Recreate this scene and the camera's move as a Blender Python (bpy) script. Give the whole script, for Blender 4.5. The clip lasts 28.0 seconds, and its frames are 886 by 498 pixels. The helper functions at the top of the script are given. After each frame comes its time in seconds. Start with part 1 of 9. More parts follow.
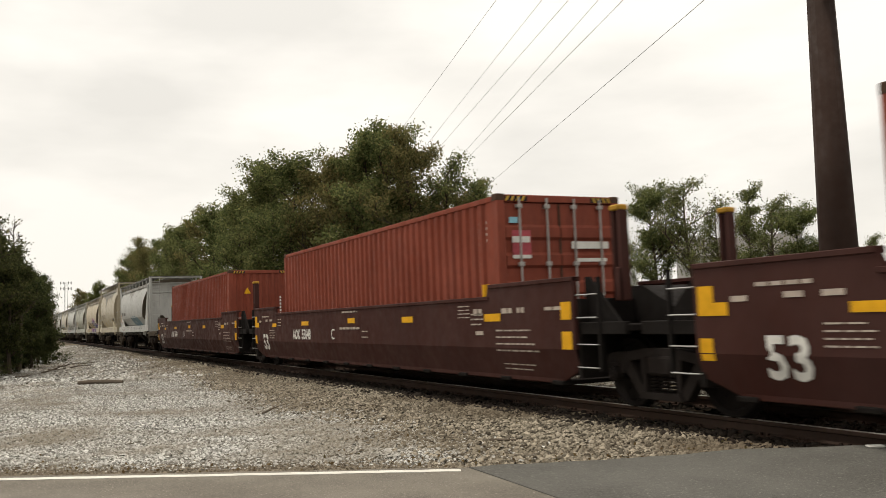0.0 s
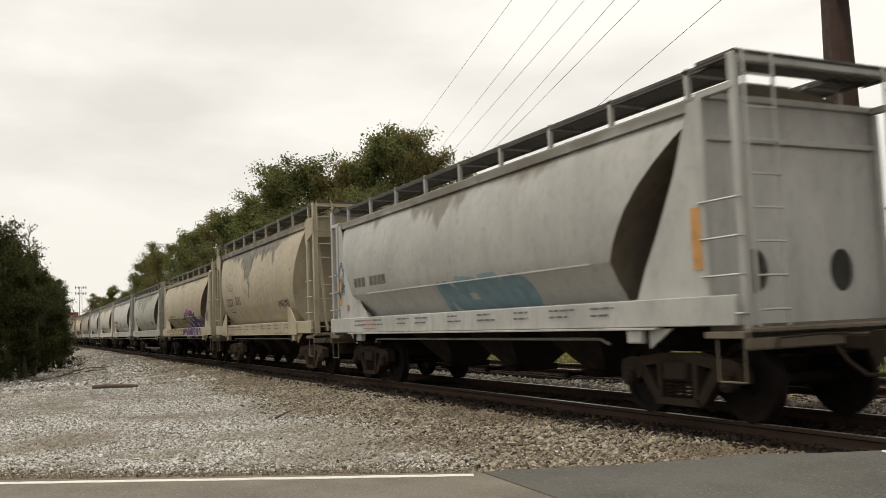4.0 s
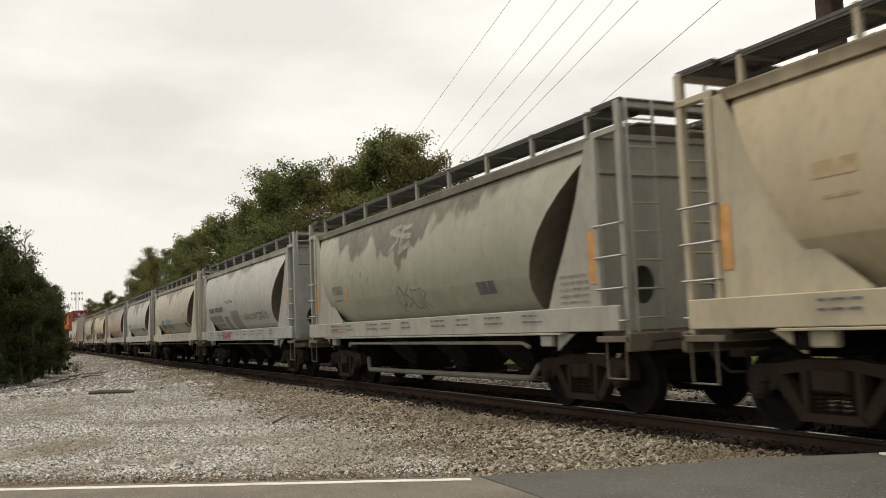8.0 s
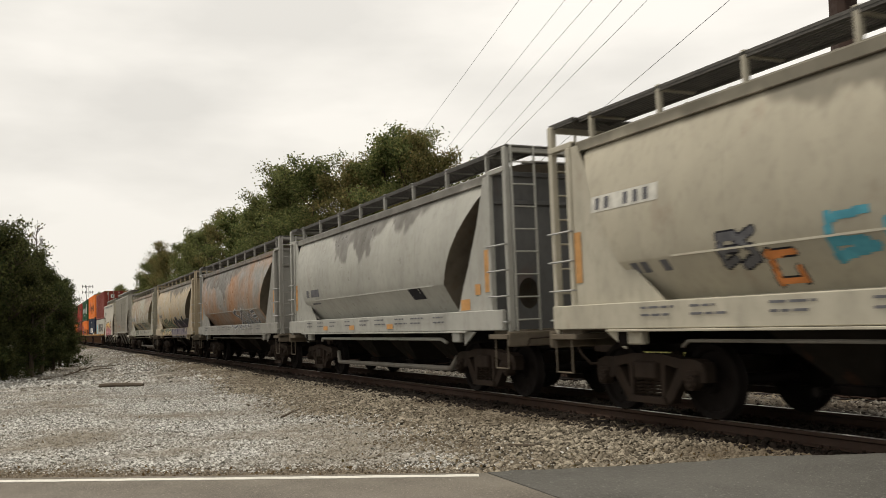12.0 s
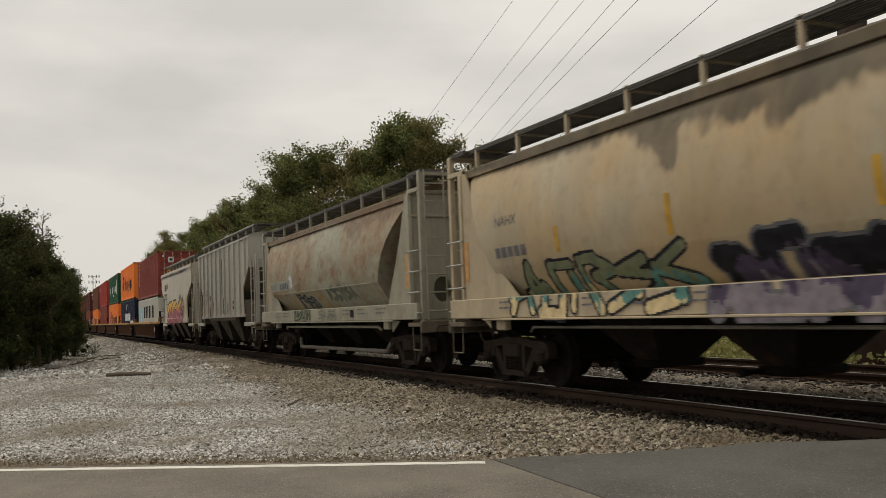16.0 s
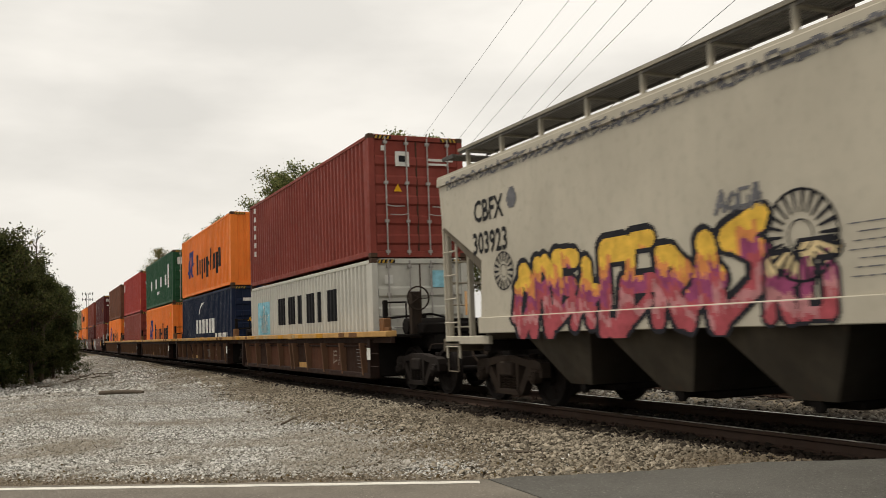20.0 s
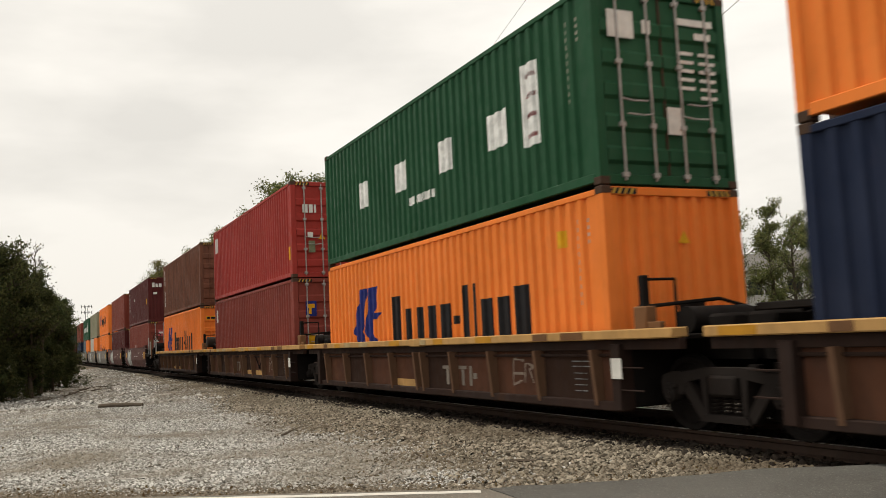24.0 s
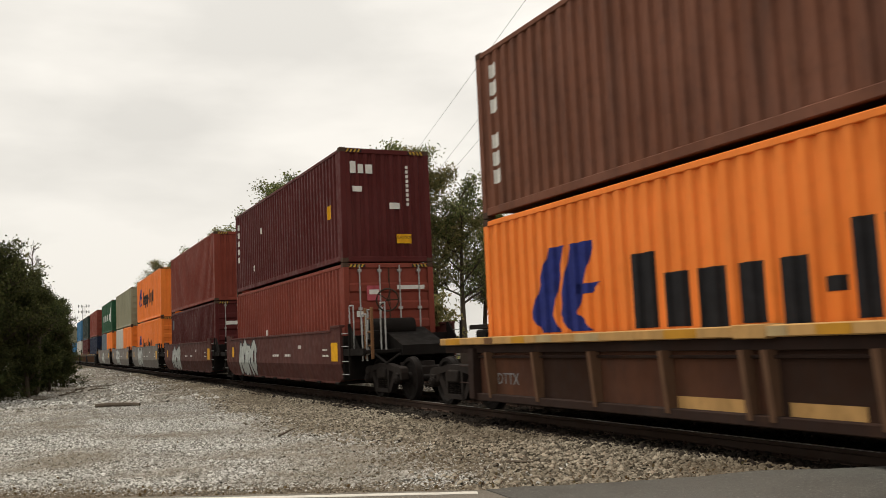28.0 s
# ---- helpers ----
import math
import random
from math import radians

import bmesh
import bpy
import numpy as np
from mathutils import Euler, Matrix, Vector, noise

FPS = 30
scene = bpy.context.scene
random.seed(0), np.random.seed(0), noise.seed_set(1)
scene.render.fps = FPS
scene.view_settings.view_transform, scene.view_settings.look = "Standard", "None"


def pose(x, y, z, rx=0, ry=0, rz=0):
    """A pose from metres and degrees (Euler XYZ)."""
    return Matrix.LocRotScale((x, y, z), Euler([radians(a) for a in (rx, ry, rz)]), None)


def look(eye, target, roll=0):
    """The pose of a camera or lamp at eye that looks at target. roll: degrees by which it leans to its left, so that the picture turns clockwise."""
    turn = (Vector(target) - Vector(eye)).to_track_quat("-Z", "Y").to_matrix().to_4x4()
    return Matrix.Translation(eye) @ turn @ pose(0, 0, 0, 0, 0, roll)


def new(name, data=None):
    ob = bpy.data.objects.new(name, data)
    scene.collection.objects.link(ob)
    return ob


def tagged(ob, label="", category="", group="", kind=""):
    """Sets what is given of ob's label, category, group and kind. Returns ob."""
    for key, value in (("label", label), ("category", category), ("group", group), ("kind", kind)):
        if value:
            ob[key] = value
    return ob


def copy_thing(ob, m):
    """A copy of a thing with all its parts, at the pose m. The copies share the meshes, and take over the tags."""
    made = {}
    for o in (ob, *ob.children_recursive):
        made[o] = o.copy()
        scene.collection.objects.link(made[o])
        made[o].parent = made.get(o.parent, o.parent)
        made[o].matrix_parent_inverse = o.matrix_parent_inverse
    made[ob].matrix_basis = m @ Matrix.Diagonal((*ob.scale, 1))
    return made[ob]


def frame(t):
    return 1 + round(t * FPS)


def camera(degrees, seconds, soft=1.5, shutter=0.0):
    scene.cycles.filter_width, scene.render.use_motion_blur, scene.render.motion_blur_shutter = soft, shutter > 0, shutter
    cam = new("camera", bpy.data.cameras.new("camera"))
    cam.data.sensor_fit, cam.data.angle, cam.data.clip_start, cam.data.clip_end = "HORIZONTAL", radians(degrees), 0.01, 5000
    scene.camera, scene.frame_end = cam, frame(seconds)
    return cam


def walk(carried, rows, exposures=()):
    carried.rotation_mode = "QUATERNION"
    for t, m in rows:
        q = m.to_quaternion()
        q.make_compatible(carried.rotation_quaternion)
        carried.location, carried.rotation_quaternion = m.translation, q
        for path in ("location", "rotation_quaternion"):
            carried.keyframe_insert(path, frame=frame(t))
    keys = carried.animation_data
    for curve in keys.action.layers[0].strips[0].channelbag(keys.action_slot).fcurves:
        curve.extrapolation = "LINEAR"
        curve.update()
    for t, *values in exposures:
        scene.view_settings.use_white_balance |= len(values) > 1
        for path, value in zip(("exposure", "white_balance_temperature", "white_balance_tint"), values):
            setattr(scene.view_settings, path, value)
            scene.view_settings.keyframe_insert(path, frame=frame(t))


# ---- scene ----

# ---------------------------------------------------------------- camera
EYE = (0.0, 0.0, 1.28)          # about seat height above the road, beside the crossing
TY2 = 12.85                     # centre line of the empty second track
TY = 8.25                       # centre line of the track; its rail tops lie at z = 0
cam = camera(53.4, 28.0, soft=0.6, shutter=0.22)
VIEW = [  # seconds, yaw, pitch, roll
    (0, 63.81, 4.41, 2.21), (0.5, 63.94, 4.37, 2.41), (1, 64.11, 4.32, 2.47), (1.5, 64.19, 4.24, 2.36), (2, 64.18, 4.37, 2.28),
    (2.5, 64.16, 4.42, 2.16), (4.5, 64.73, 4.77, 2.22), (5, 64.56, 4.69, 2.02), (5.5, 64.57, 4.63, 2.01), (6, 64.61, 4.63, 2.06),
    (6.5, 64.56, 4.69, 2.07), (7, 64.44, 4.89, 2.11), (7.5, 64.40, 4.95, 2.34), (8, 64.44, 4.99, 2.45), (8.5, 64.45, 4.98, 2.52),
    (9, 64.53, 4.83, 2.47), (9.5, 64.67, 4.87, 2.39), (10, 64.69, 4.94, 2.35), (10.5, 64.64, 4.99, 2.14), (11, 64.63, 5.01, 2.05),
    (11.5, 64.84, 4.84, 2.02), (12, 65.01, 4.76, 1.98), (12.5, 65.20, 4.73, 2.00), (13, 65.17, 4.80, 2.16), (13.5, 65.02, 4.85, 2.36),
    (15.5, 65.17, 4.42, 2.25), (16, 65.37, 3.99, 2.27), (16.5, 65.25, 4.38, 2.06), (17, 65.18, 4.70, 2.21), (17.5, 65.23, 4.92, 2.17),
    (18, 65.13, 4.83, 2.19), (18.5, 65.09, 4.73, 2.26), (19, 65.15, 4.73, 2.28), (19.5, 65.03, 4.86, 2.21), (20, 65.02, 5.17, 2.14),
    (20.5, 64.97, 5.45, 1.99), (22.5, 65.27, 5.31, 2.17), (23, 65.30, 5.53, 2.13), (23.5, 65.27, 5.87, 2.55), (24, 65.00, 5.77, 2.71),
    (24.5, 64.42, 5.53, 2.73), (25, 64.31, 5.43, 2.85), (25.5, 64.60, 5.48, 3.14), (26, 64.75, 5.49, 3.22), (26.5, 65.13, 5.77, 3.14),
    (27, 65.38, 5.90, 2.90), (27.5, 65.16, 5.95, 2.77), (28, 64.84, 5.82, 2.49)]
GAIN = [(0, 0.1), (1, 0.0), (5.05, 0.0), (5.3, -0.28), (5.6, -0.1), (6.2, -0.1), (6.7, 0.1), (7.0, 0.36), (7.2, 0.3), (7.5, 0.05), (8, 0.0), (13, -0.05), (15.5, -0.1), (15.9, -0.40), (16.2, -0.40), (16.6, -0.12), (17, -0.05),
        (18, -0.06), (19, -0.10), (20, -0.09), (23, 0.0), (25, 0.0), (26, 0.1), (27, -0.1), (28, -0.05)]      # the camera's own exposure, in stops
walk(cam, [(t, pose(*EYE, 90 + p, r, y)) for t, y, p, r in VIEW], exposures=[(t, e, 7100, 10) for t, e in GAIN])

# ---------------------------------------------------------------- overcast daylight
world = bpy.data.worlds.new("overcast_sky")
scene.world = world
world.use_nodes = True
wt = world.node_tree
wt.nodes.clear()
w_out, w_bg = wt.nodes.new("ShaderNodeOutputWorld"), wt.nodes.new("ShaderNodeBackground")
w_sky = wt.nodes.new("ShaderNodeTexSky")
w_sky.sky_type, w_sky.sun_disc = "NISHITA", False
w_sky.sun_elevation, w_sky.sun_rotation = radians(63), radians(-52)
w_dim = wt.nodes.new("ShaderNodeVectorMath")
w_dim.operation = "SCALE"
w_dim.inputs["Scale"].default_value = 0.08
w_co, w_map = wt.nodes.new("ShaderNodeTexCoord"), wt.nodes.new("ShaderNodeMapping")
w_map.inputs["Scale"].default_value = (1.0, 1.0, 3.2)
w_cloud = wt.nodes.new("ShaderNodeTexNoise")
w_cloud.inputs["Scale"].default_value, w_cloud.inputs["Detail"].default_value, w_cloud.inputs["Roughness"].default_value = 2.6, 5.0, 0.5
w_ramp = wt.nodes.new("ShaderNodeValToRGB")
w_ramp.color_ramp.elements[0].position, w_ramp.color_ramp.elements[0].color = 0.34, (0.83, 0.835, 0.83, 1)
w_ramp.color_ramp.elements[1].position, w_ramp.color_ramp.elements[1].color = 0.60, (1.055, 1.057, 1.047, 1)
w_mix = wt.nodes.new("ShaderNodeMix")
w_mix.data_type = "RGBA"
w_mix.inputs[0].default_value = 0.95
wt.links.new(w_co.outputs["Generated"], w_map.inputs["Vector"])
wt.links.new(w_map.outputs["Vector"], w_cloud.inputs["Vector"])
wt.links.new(w_cloud.outputs["Fac"], w_ramp.inputs["Fac"])
wt.links.new(w_sky.outputs["Color"], w_dim.inputs[0])
wt.links.new(w_dim.outputs["Vector"], w_mix.inputs[6])
w_up, w_grade, w_veil = wt.nodes.new("ShaderNodeSeparateXYZ"), wt.nodes.new("ShaderNodeMapRange"), wt.nodes.new("ShaderNodeVectorMath")
w_grade.inputs["From Min"].default_value, w_grade.inputs["From Max"].default_value = 0.0, 0.42      # an overcast sky is dimmer at the horizon
w_grade.inputs["To Min"].default_value, w_grade.inputs["To Max"].default_value = 0.85, 1.04
w_veil.operation = "SCALE"
wt.links.new(w_co.outputs["Generated"], w_up.inputs[0])
wt.links.new(w_up.outputs["Z"], w_grade.inputs["Value"])
wt.links.new(w_ramp.outputs["Color"], w_veil.inputs[0])
wt.links.new(w_grade.outputs["Result"], w_veil.inputs["Scale"])
wt.links.new(w_veil.outputs["Vector"], w_mix.inputs[7])
wt.links.new(w_mix.outputs[2], w_bg.inputs["Color"])
w_bg.inputs["Strength"].default_value = 1.0
wt.links.new(w_bg.outputs["Background"], w_out.inputs["Surface"])

sun_data = bpy.data.lights.new("sun", "SUN")
sun_data.energy, sun_data.angle, sun_data.color = 2.15, radians(16), (1.0, 0.96, 0.9)
sun = new("sun", sun_data)
sun.matrix_world = look((-42, -14, 74), (-8, 6, 0))


# ---------------------------------------------------------------- materials
def node(tree, kind, **values):
    n = tree.nodes.new(kind)
    for key, value in values.items():
        n.inputs[key].default_value = value
    return n


def blank(name, rough=0.6, metal=0.0):
    m = bpy.data.materials.new(name)
    m.use_nodes = True
    b = m.node_tree.nodes["Principled BSDF"]
    b.inputs["Roughness"].default_value, b.inputs["Metallic"].default_value = rough, metal
    b.inputs["Specular IOR Level"].default_value = 0.07 if metal == 0 else 0.5
    return m, m.node_tree, b


def blend(t, fac, a, b):
    """Mix of two colours (sockets or values)."""
    n = t.nodes.new("ShaderNodeMix")
    n.data_type = "RGBA"
    for i, v in ((0, fac), (6, a), (7, b)):
        if isinstance(v, bpy.types.NodeSocket):
            t.links.new(v, n.inputs[i])
        else:
            n.inputs[i].default_value = v if i == 0 else (*v[:3], 1)
    return n.outputs[2]


def noise_mask(t, scale, lo, hi, detail=4.0, stretch=(1, 1, 1), seed=0.0, rough=0.55):
    co, mp = t.nodes.new("ShaderNodeTexCoord"), t.nodes.new("ShaderNodeMapping")
    mp.inputs["Scale"].default_value, mp.inputs["Location"].default_value = stretch, (seed * 3.7, seed * 1.3, seed * 2.1)
    n = node(t, "ShaderNodeTexNoise", Scale=scale, Detail=detail, Roughness=rough)
    r = t.nodes.new("ShaderNodeMapRange")
    r.inputs["From Min"].default_value, r.inputs["From Max"].default_value = lo, hi
    t.links.new(co.outputs["Object"], mp.inputs["Vector"])
    t.links.new(mp.outputs["Vector"], n.inputs["Vector"])
    t.links.new(n.outputs["Fac"], r.inputs["Value"])
    return r.outputs["Result"]


def times(t, a, b):
    n = t.nodes.new("ShaderNodeMath")
    n.operation, n.use_clamp = "MULTIPLY", True
    for i, v in enumerate((a, b)):
        if isinstance(v, bpy.types.NodeSocket):
            t.links.new(v, n.inputs[i])
        else:
            n.inputs[i].default_value = v
    return n.outputs[0]


def height_mask(t, lo, hi):
    """0 below lo, 1 above hi, in metres up the thing."""
    co, sep = t.nodes.new("ShaderNodeTexCoord"), t.nodes.new("ShaderNodeSeparateXYZ")
    r = t.nodes.new("ShaderNodeMapRange")
    r.inputs["From Min"].default_value, r.inputs["From Max"].default_value = lo, hi
    t.links.new(co.outputs["Object"], sep.inputs[0])
    t.links.new(sep.outputs["Z"], r.inputs["Value"])
    return r.outputs["Result"]


def relief(t, bsdf, scale, strength, dist=0.01, detail=3.0):
    co = t.nodes.new("ShaderNodeTexCoord")
    n = node(t, "ShaderNodeTexNoise", Scale=scale, Detail=detail)
    b = node(t, "ShaderNodeBump", Strength=strength, Distance=dist)
    t.links.new(co.outputs["Object"], n.inputs["Vector"])
    t.links.new(n.outputs["Fac"], b.inputs["Height"])
    t.links.new(b.outputs["Normal"], bsdf.inputs["Normal"])


PAINTS = {}


def math_node(t, kind, *values):
    n = t.nodes.new("ShaderNodeMath")
    n.operation = kind
    for i, v in enumerate(values):
        if isinstance(v, bpy.types.NodeSocket):
            t.links.new(v, n.inputs[i])
        else:
            n.inputs[i].default_value = v
    return n.outputs[0]


def run_mask(t, runs, eave, seed):
    """1 inside soft-edged runs that hang from the eave, each as long as runs says at its place along the car."""
    co, sep, at, ramp = (t.nodes.new("ShaderNode" + k) for k in ("TexCoord", "SeparateXYZ", "MapRange", "ValToRGB"))
    t.links.new(co.outputs["Object"], sep.inputs[0])
    at.inputs["From Min"].default_value, at.inputs["From Max"].default_value = -15.0, 0.0
    wave = noise_mask(t, 1.3, 0.0, 1.0, 2.5, (1, 0.1, 0.8), seed + 12)
    t.links.new(math_node(t, "ADD", sep.outputs["X"], math_node(t, "MULTIPLY_ADD", wave, 1.4, -0.7)), at.inputs["Value"])
    t.links.new(at.outputs["Result"], ramp.inputs["Fac"])
    ramp.color_ramp.interpolation = "EASE"
    els = ramp.color_ramp.elements
    while len(els) < len(runs):
        els.new(0.5)
    for e, (x, d) in zip(els, sorted(runs)):
        e.position, e.color = (x + 15.0) / 15.0, (d / 2, d / 2, d / 2, 1)
    lobes = noise_mask(t, 2.0, 0.32, 0.68, 2.5, (1, 0.1, 0.6), seed + 15)
    reach = math_node(t, "MULTIPLY", math_node(t, "MULTIPLY", ramp.outputs["Color"], 2.0), math_node(t, "MULTIPLY_ADD", lobes, 0.9, 0.7))
    depth = math_node(t, "SUBTRACT", reach, math_node(t, "SUBTRACT", eave, sep.outputs["Z"]))
    edge = t.nodes.new("ShaderNodeMapRange")
    edge.interpolation_type = "SMOOTHSTEP"
    edge.inputs["From Min"].default_value, edge.inputs["From Max"].default_value = -0.06, 0.16
    t.links.new(depth, edge.inputs["Value"])
    return times(t, edge.outputs["Result"], math_node(t, "MULTIPLY_ADD", noise_mask(t, 1.6, 0.35, 0.65, 5, (1, 1, 0.6), seed + 21), 0.3, 0.7))


def painted(name, col, grime=0.5, rust=0.15, rough=0.5, runs=None, eave=3.66, stain=(0.05, 0.045, 0.04), rust_col=(0.16, 0.06, 0.025), seed=1.0, mottle=None, rust_at=(0.58, 0.72), smear=(1, 1, 0.55)):
    """Weathered paint on steel: faded tone, dirt streaks that ran down, rust blotches; mottle: a second tone in large patches;
    runs: product spilt from the roof hatches, as (place along the car, how far it ran down from the eave)."""
    if name in PAINTS:
        return PAINTS[name]
    m, t, b = blank(name, rough)
    col = [x * (0.83 if runs else 0.9) for x in col]
    c = blend(t, noise_mask(t, 0.7, 0.3, 0.7, seed=seed), col, [min(1, x * 1.18 + 0.01) for x in col])
    if mottle:
        c = blend(t, times(t, noise_mask(t, 0.55, 0.42, 0.62, 5, (1, 1, 0.9), seed + 2), 0.85), c, mottle)
    dark = [x * 0.45 + 0.012 for x in col]
    c = blend(t, times(t, noise_mask(t, 2.2, 0.45, 0.85, 6, (1.2, 1.2, 0.3), seed + 4), grime * (0.5 if runs else 1.0)), c, dark)
    c = blend(t, times(t, noise_mask(t, 9.0, 0.5, 0.85, 5, (1, 1, 0.6), seed + 7), grime * 0.7), c, dark)
    c = blend(t, times(t, noise_mask(t, 1.7, *rust_at, 8, smear, seed + 9, 0.7), rust), c, rust_col)
    if runs:
        c = blend(t, times(t, run_mask(t, runs, eave, seed), 0.92), c, stain)
    t.links.new(c, b.inputs["Base Color"])
    r = t.nodes.new("ShaderNodeMapRange")
    r.inputs["To Min"].default_value, r.inputs["To Max"].default_value = rough - 0.1, rough + 0.25
    t.links.new(noise_mask(t, 5, 0.3, 0.7, seed=seed), r.inputs["Value"])
    t.links.new(r.outputs["Result"], b.inputs["Roughness"])
    relief(t, b, 1.4, 0.35, 0.03)
    PAINTS[name] = m
    return m


def plain(name, col, rough=0.6, metal=0.0, vary=0.25, scale=6.0, bump=0.0):
    if name in PAINTS:
        return PAINTS[name]
    m, t, b = blank(name, rough, metal)
    c = blend(t, noise_mask(t, scale, 0.3, 0.7, 6), [x * (1 - vary) for x in col], [min(1, x * (1 + vary)) for x in col])
    t.links.new(c, b.inputs["Base Color"])
    if bump:
        relief(t, b, scale * 4, bump)
    PAINTS[name] = m
    return m


BLACK_STEEL = painted("near_black_steel", (0.008, 0.006, 0.005), 0.4, 0.3, 0.8, rust_col=(0.022, 0.012, 0.008))
BOGIE_STEEL = painted("rusty_cast_steel", (0.040, 0.028, 0.021), 0.75, 0.6, 0.75, rust_col=(0.075, 0.042, 0.027), mottle=(0.022, 0.016, 0.012))
BOGIE_DARK = painted("dark_cast_steel", (0.017, 0.0125, 0.0105), 0.7, 0.5, 0.75, rust_col=(0.035, 0.021, 0.015), seed=6)
BOGIE_DUST = painted("dusty_cast_steel", (0.085, 0.064, 0.046), 0.8, 0.5, 0.8, rust_col=(0.06, 0.036, 0.022), mottle=(0.045, 0.032, 0.023), seed=8)
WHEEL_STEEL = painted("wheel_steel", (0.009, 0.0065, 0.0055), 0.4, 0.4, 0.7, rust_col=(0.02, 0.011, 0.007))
BRIGHT_STEEL = plain("worn_bright_steel", (0.45, 0.43, 0.40), 0.28, 0.9, 0.15)
RAIL_STEEL = painted("rail_rust", (0.040, 0.024, 0.017), 0.5, 0.5, 0.8, rust_col=(0.055, 0.028, 0.018))
GALV = plain("galvanised_steel", (0.36, 0.36, 0.35), 0.5, 0.6, 0.2)
WALKWAY = plain("dark_walkway_grating", (0.075, 0.07, 0.062), 0.6, 0.3, 0.3)
WHITE_MARK = plain("white_lettering", (0.62, 0.61, 0.57), 0.6, 0, 0.12)
BLACK_MARK = plain("black_lettering", (0.018, 0.018, 0.02), 0.6, 0, 0.2)
YELLOW_MARK = plain("yellow_marking", (0.66, 0.34, 0.02), 0.55, 0, 0.15)
ORANGE_MARK = plain("faded_orange_strip", (0.50, 0.27, 0.11), 0.55, 0, 0.25)


# ---------------------------------------------------------------- mesh building
class Geo:
    """Points and faces gathered for one mesh."""

    def __init__(self):
        self.v, self.f, self.m = [], [], []

    def add(self, verts, faces, slot=0):
        o = len(self.v)
        self.v += [tuple(p) for p in verts]
        self.f += [tuple(o + i for i in q) for q in faces]
        self.m += [slot] * len(faces)
        return self

    def box(self, x0, x1, y0, y1, z0, z1, b=0.0, slot=0):
        if x0 > x1: x0, x1 = x1, x0
        if y0 > y1: y0, y1 = y1, y0
        if z0 > z1: z0, z1 = z1, z0
        b = min(b, (x1 - x0) * 0.45, (y1 - y0) * 0.45, (z1 - z0) * 0.45)
        if b <= 0:
            return self.add([(x0, y0, z0), (x1, y0, z0), (x1, y1, z0), (x0, y1, z0), (x0, y0, z1), (x1, y0, z1), (x1, y1, z1), (x0, y1, z1)],
                            [(0, 3, 2, 1), (4, 5, 6, 7), (0, 1, 5, 4), (1, 2, 6, 5), (2, 3, 7, 6), (3, 0, 4, 7)], slot)
        vs, at = [], {}
        for sx, X in ((-1, x0), (1, x1)):
            for sy, Y in ((-1, y0), (1, y1)):
                for sz, Z in ((-1, z0), (1, z1)):
                    at[sx, sy, sz] = len(vs)
                    vs += [(X, Y - sy * b, Z - sz * b), (X - sx * b, Y, Z - sz * b), (X - sx * b, Y - sy * b, Z)]
        fs = []
        for k in range(3):
            i, j = [a for a in range(3) if a != k]
            for s in (-1, 1):
                quad = []
                for a, c in ((-1, -1), (1, -1), (1, 1), (-1, 1)):
                    key = [0, 0, 0]
                    key[k], key[i], key[j] = s, a, c
                    quad.append(at[tuple(key)] + k)
                fs.append(quad)
            for a in (-1, 1):
                for c in (-1, 1):
                    k0, k1 = [0, 0, 0], [0, 0, 0]
                    k0[k], k1[k], k0[i], k1[i], k0[j], k1[j] = -1, 1, a, a, c, c
                    p, q = at[tuple(k0)], at[tuple(k1)]
                    fs.append((p + i, q + i, q + j, p + j))
        for p in at.values():
            fs.append((p, p + 1, p + 2))
        return self.add(vs, fs, slot)

    def tube(self, p, q, r, r2=None, n=8, caps=True, slot=0):
        p, q = Vector(p), Vector(q)
        r2 = r if r2 is None else r2
        d = (q - p).normalized()
        a = d.orthogonal().normalized()
        c = d.cross(a)
        ring = [(a * math.cos(k * math.tau / n) + c * math.sin(k * math.tau / n)) for k in range(n)]
        vs = [p + e * r for e in ring] + [q + e * r2 for e in ring]
        fs = [(k, (k + 1) % n, n + (k + 1) % n, n + k) for k in range(n)]
        if caps:
            fs += [tuple(range(n))[::-1], tuple(range(n, 2 * n))]
        return self.add(vs, fs, slot)

    def path(self, pts, r, n=6, slot=0):
        for p, q in zip(pts, pts[1:]):
            self.tube(p, q, r, None, n, True, slot)
        return self

    def prism(self, poly, lo, hi, axis="y", slot=0):
        """A polygon pulled along an axis; poly holds (x, z), (y, z) or (x, y)."""
        def place(a, c, d):
            return {"y": (a, d, c), "x": (d, a, c), "z": (a, c, d)}[axis]
        n = len(poly)
        vs = [place(a, c, lo) for a, c in poly] + [place(a, c, hi) for a, c in poly]
        fs = [tuple(range(n)), tuple(range(2 * n - 1, n - 1, -1))] + [(k, (k + 1) % n, n + (k + 1) % n, n + k) for k in range(n)]
        return self.add(vs, fs, slot)

    def lathe(self, prof, n, x=0.0, y=0.0, z=0.0, slot=0):
        """A profile of (radius, y) turned about the y axis."""
        vs, fs = [], []
        for r, h in prof:
            vs += [(x + r * math.cos(k * math.tau / n), y + h, z + r * math.sin(k * math.tau / n)) for k in range(n)]
        for i in range(len(prof) - 1):
            fs += [(i * n + k, i * n + (k + 1) % n, (i + 1) * n + (k + 1) % n, (i + 1) * n + k) for k in range(n)]
        fs += [tuple(range(n)), tuple(range(len(prof) * n - 1, (len(prof) - 1) * n - 1, -1))]
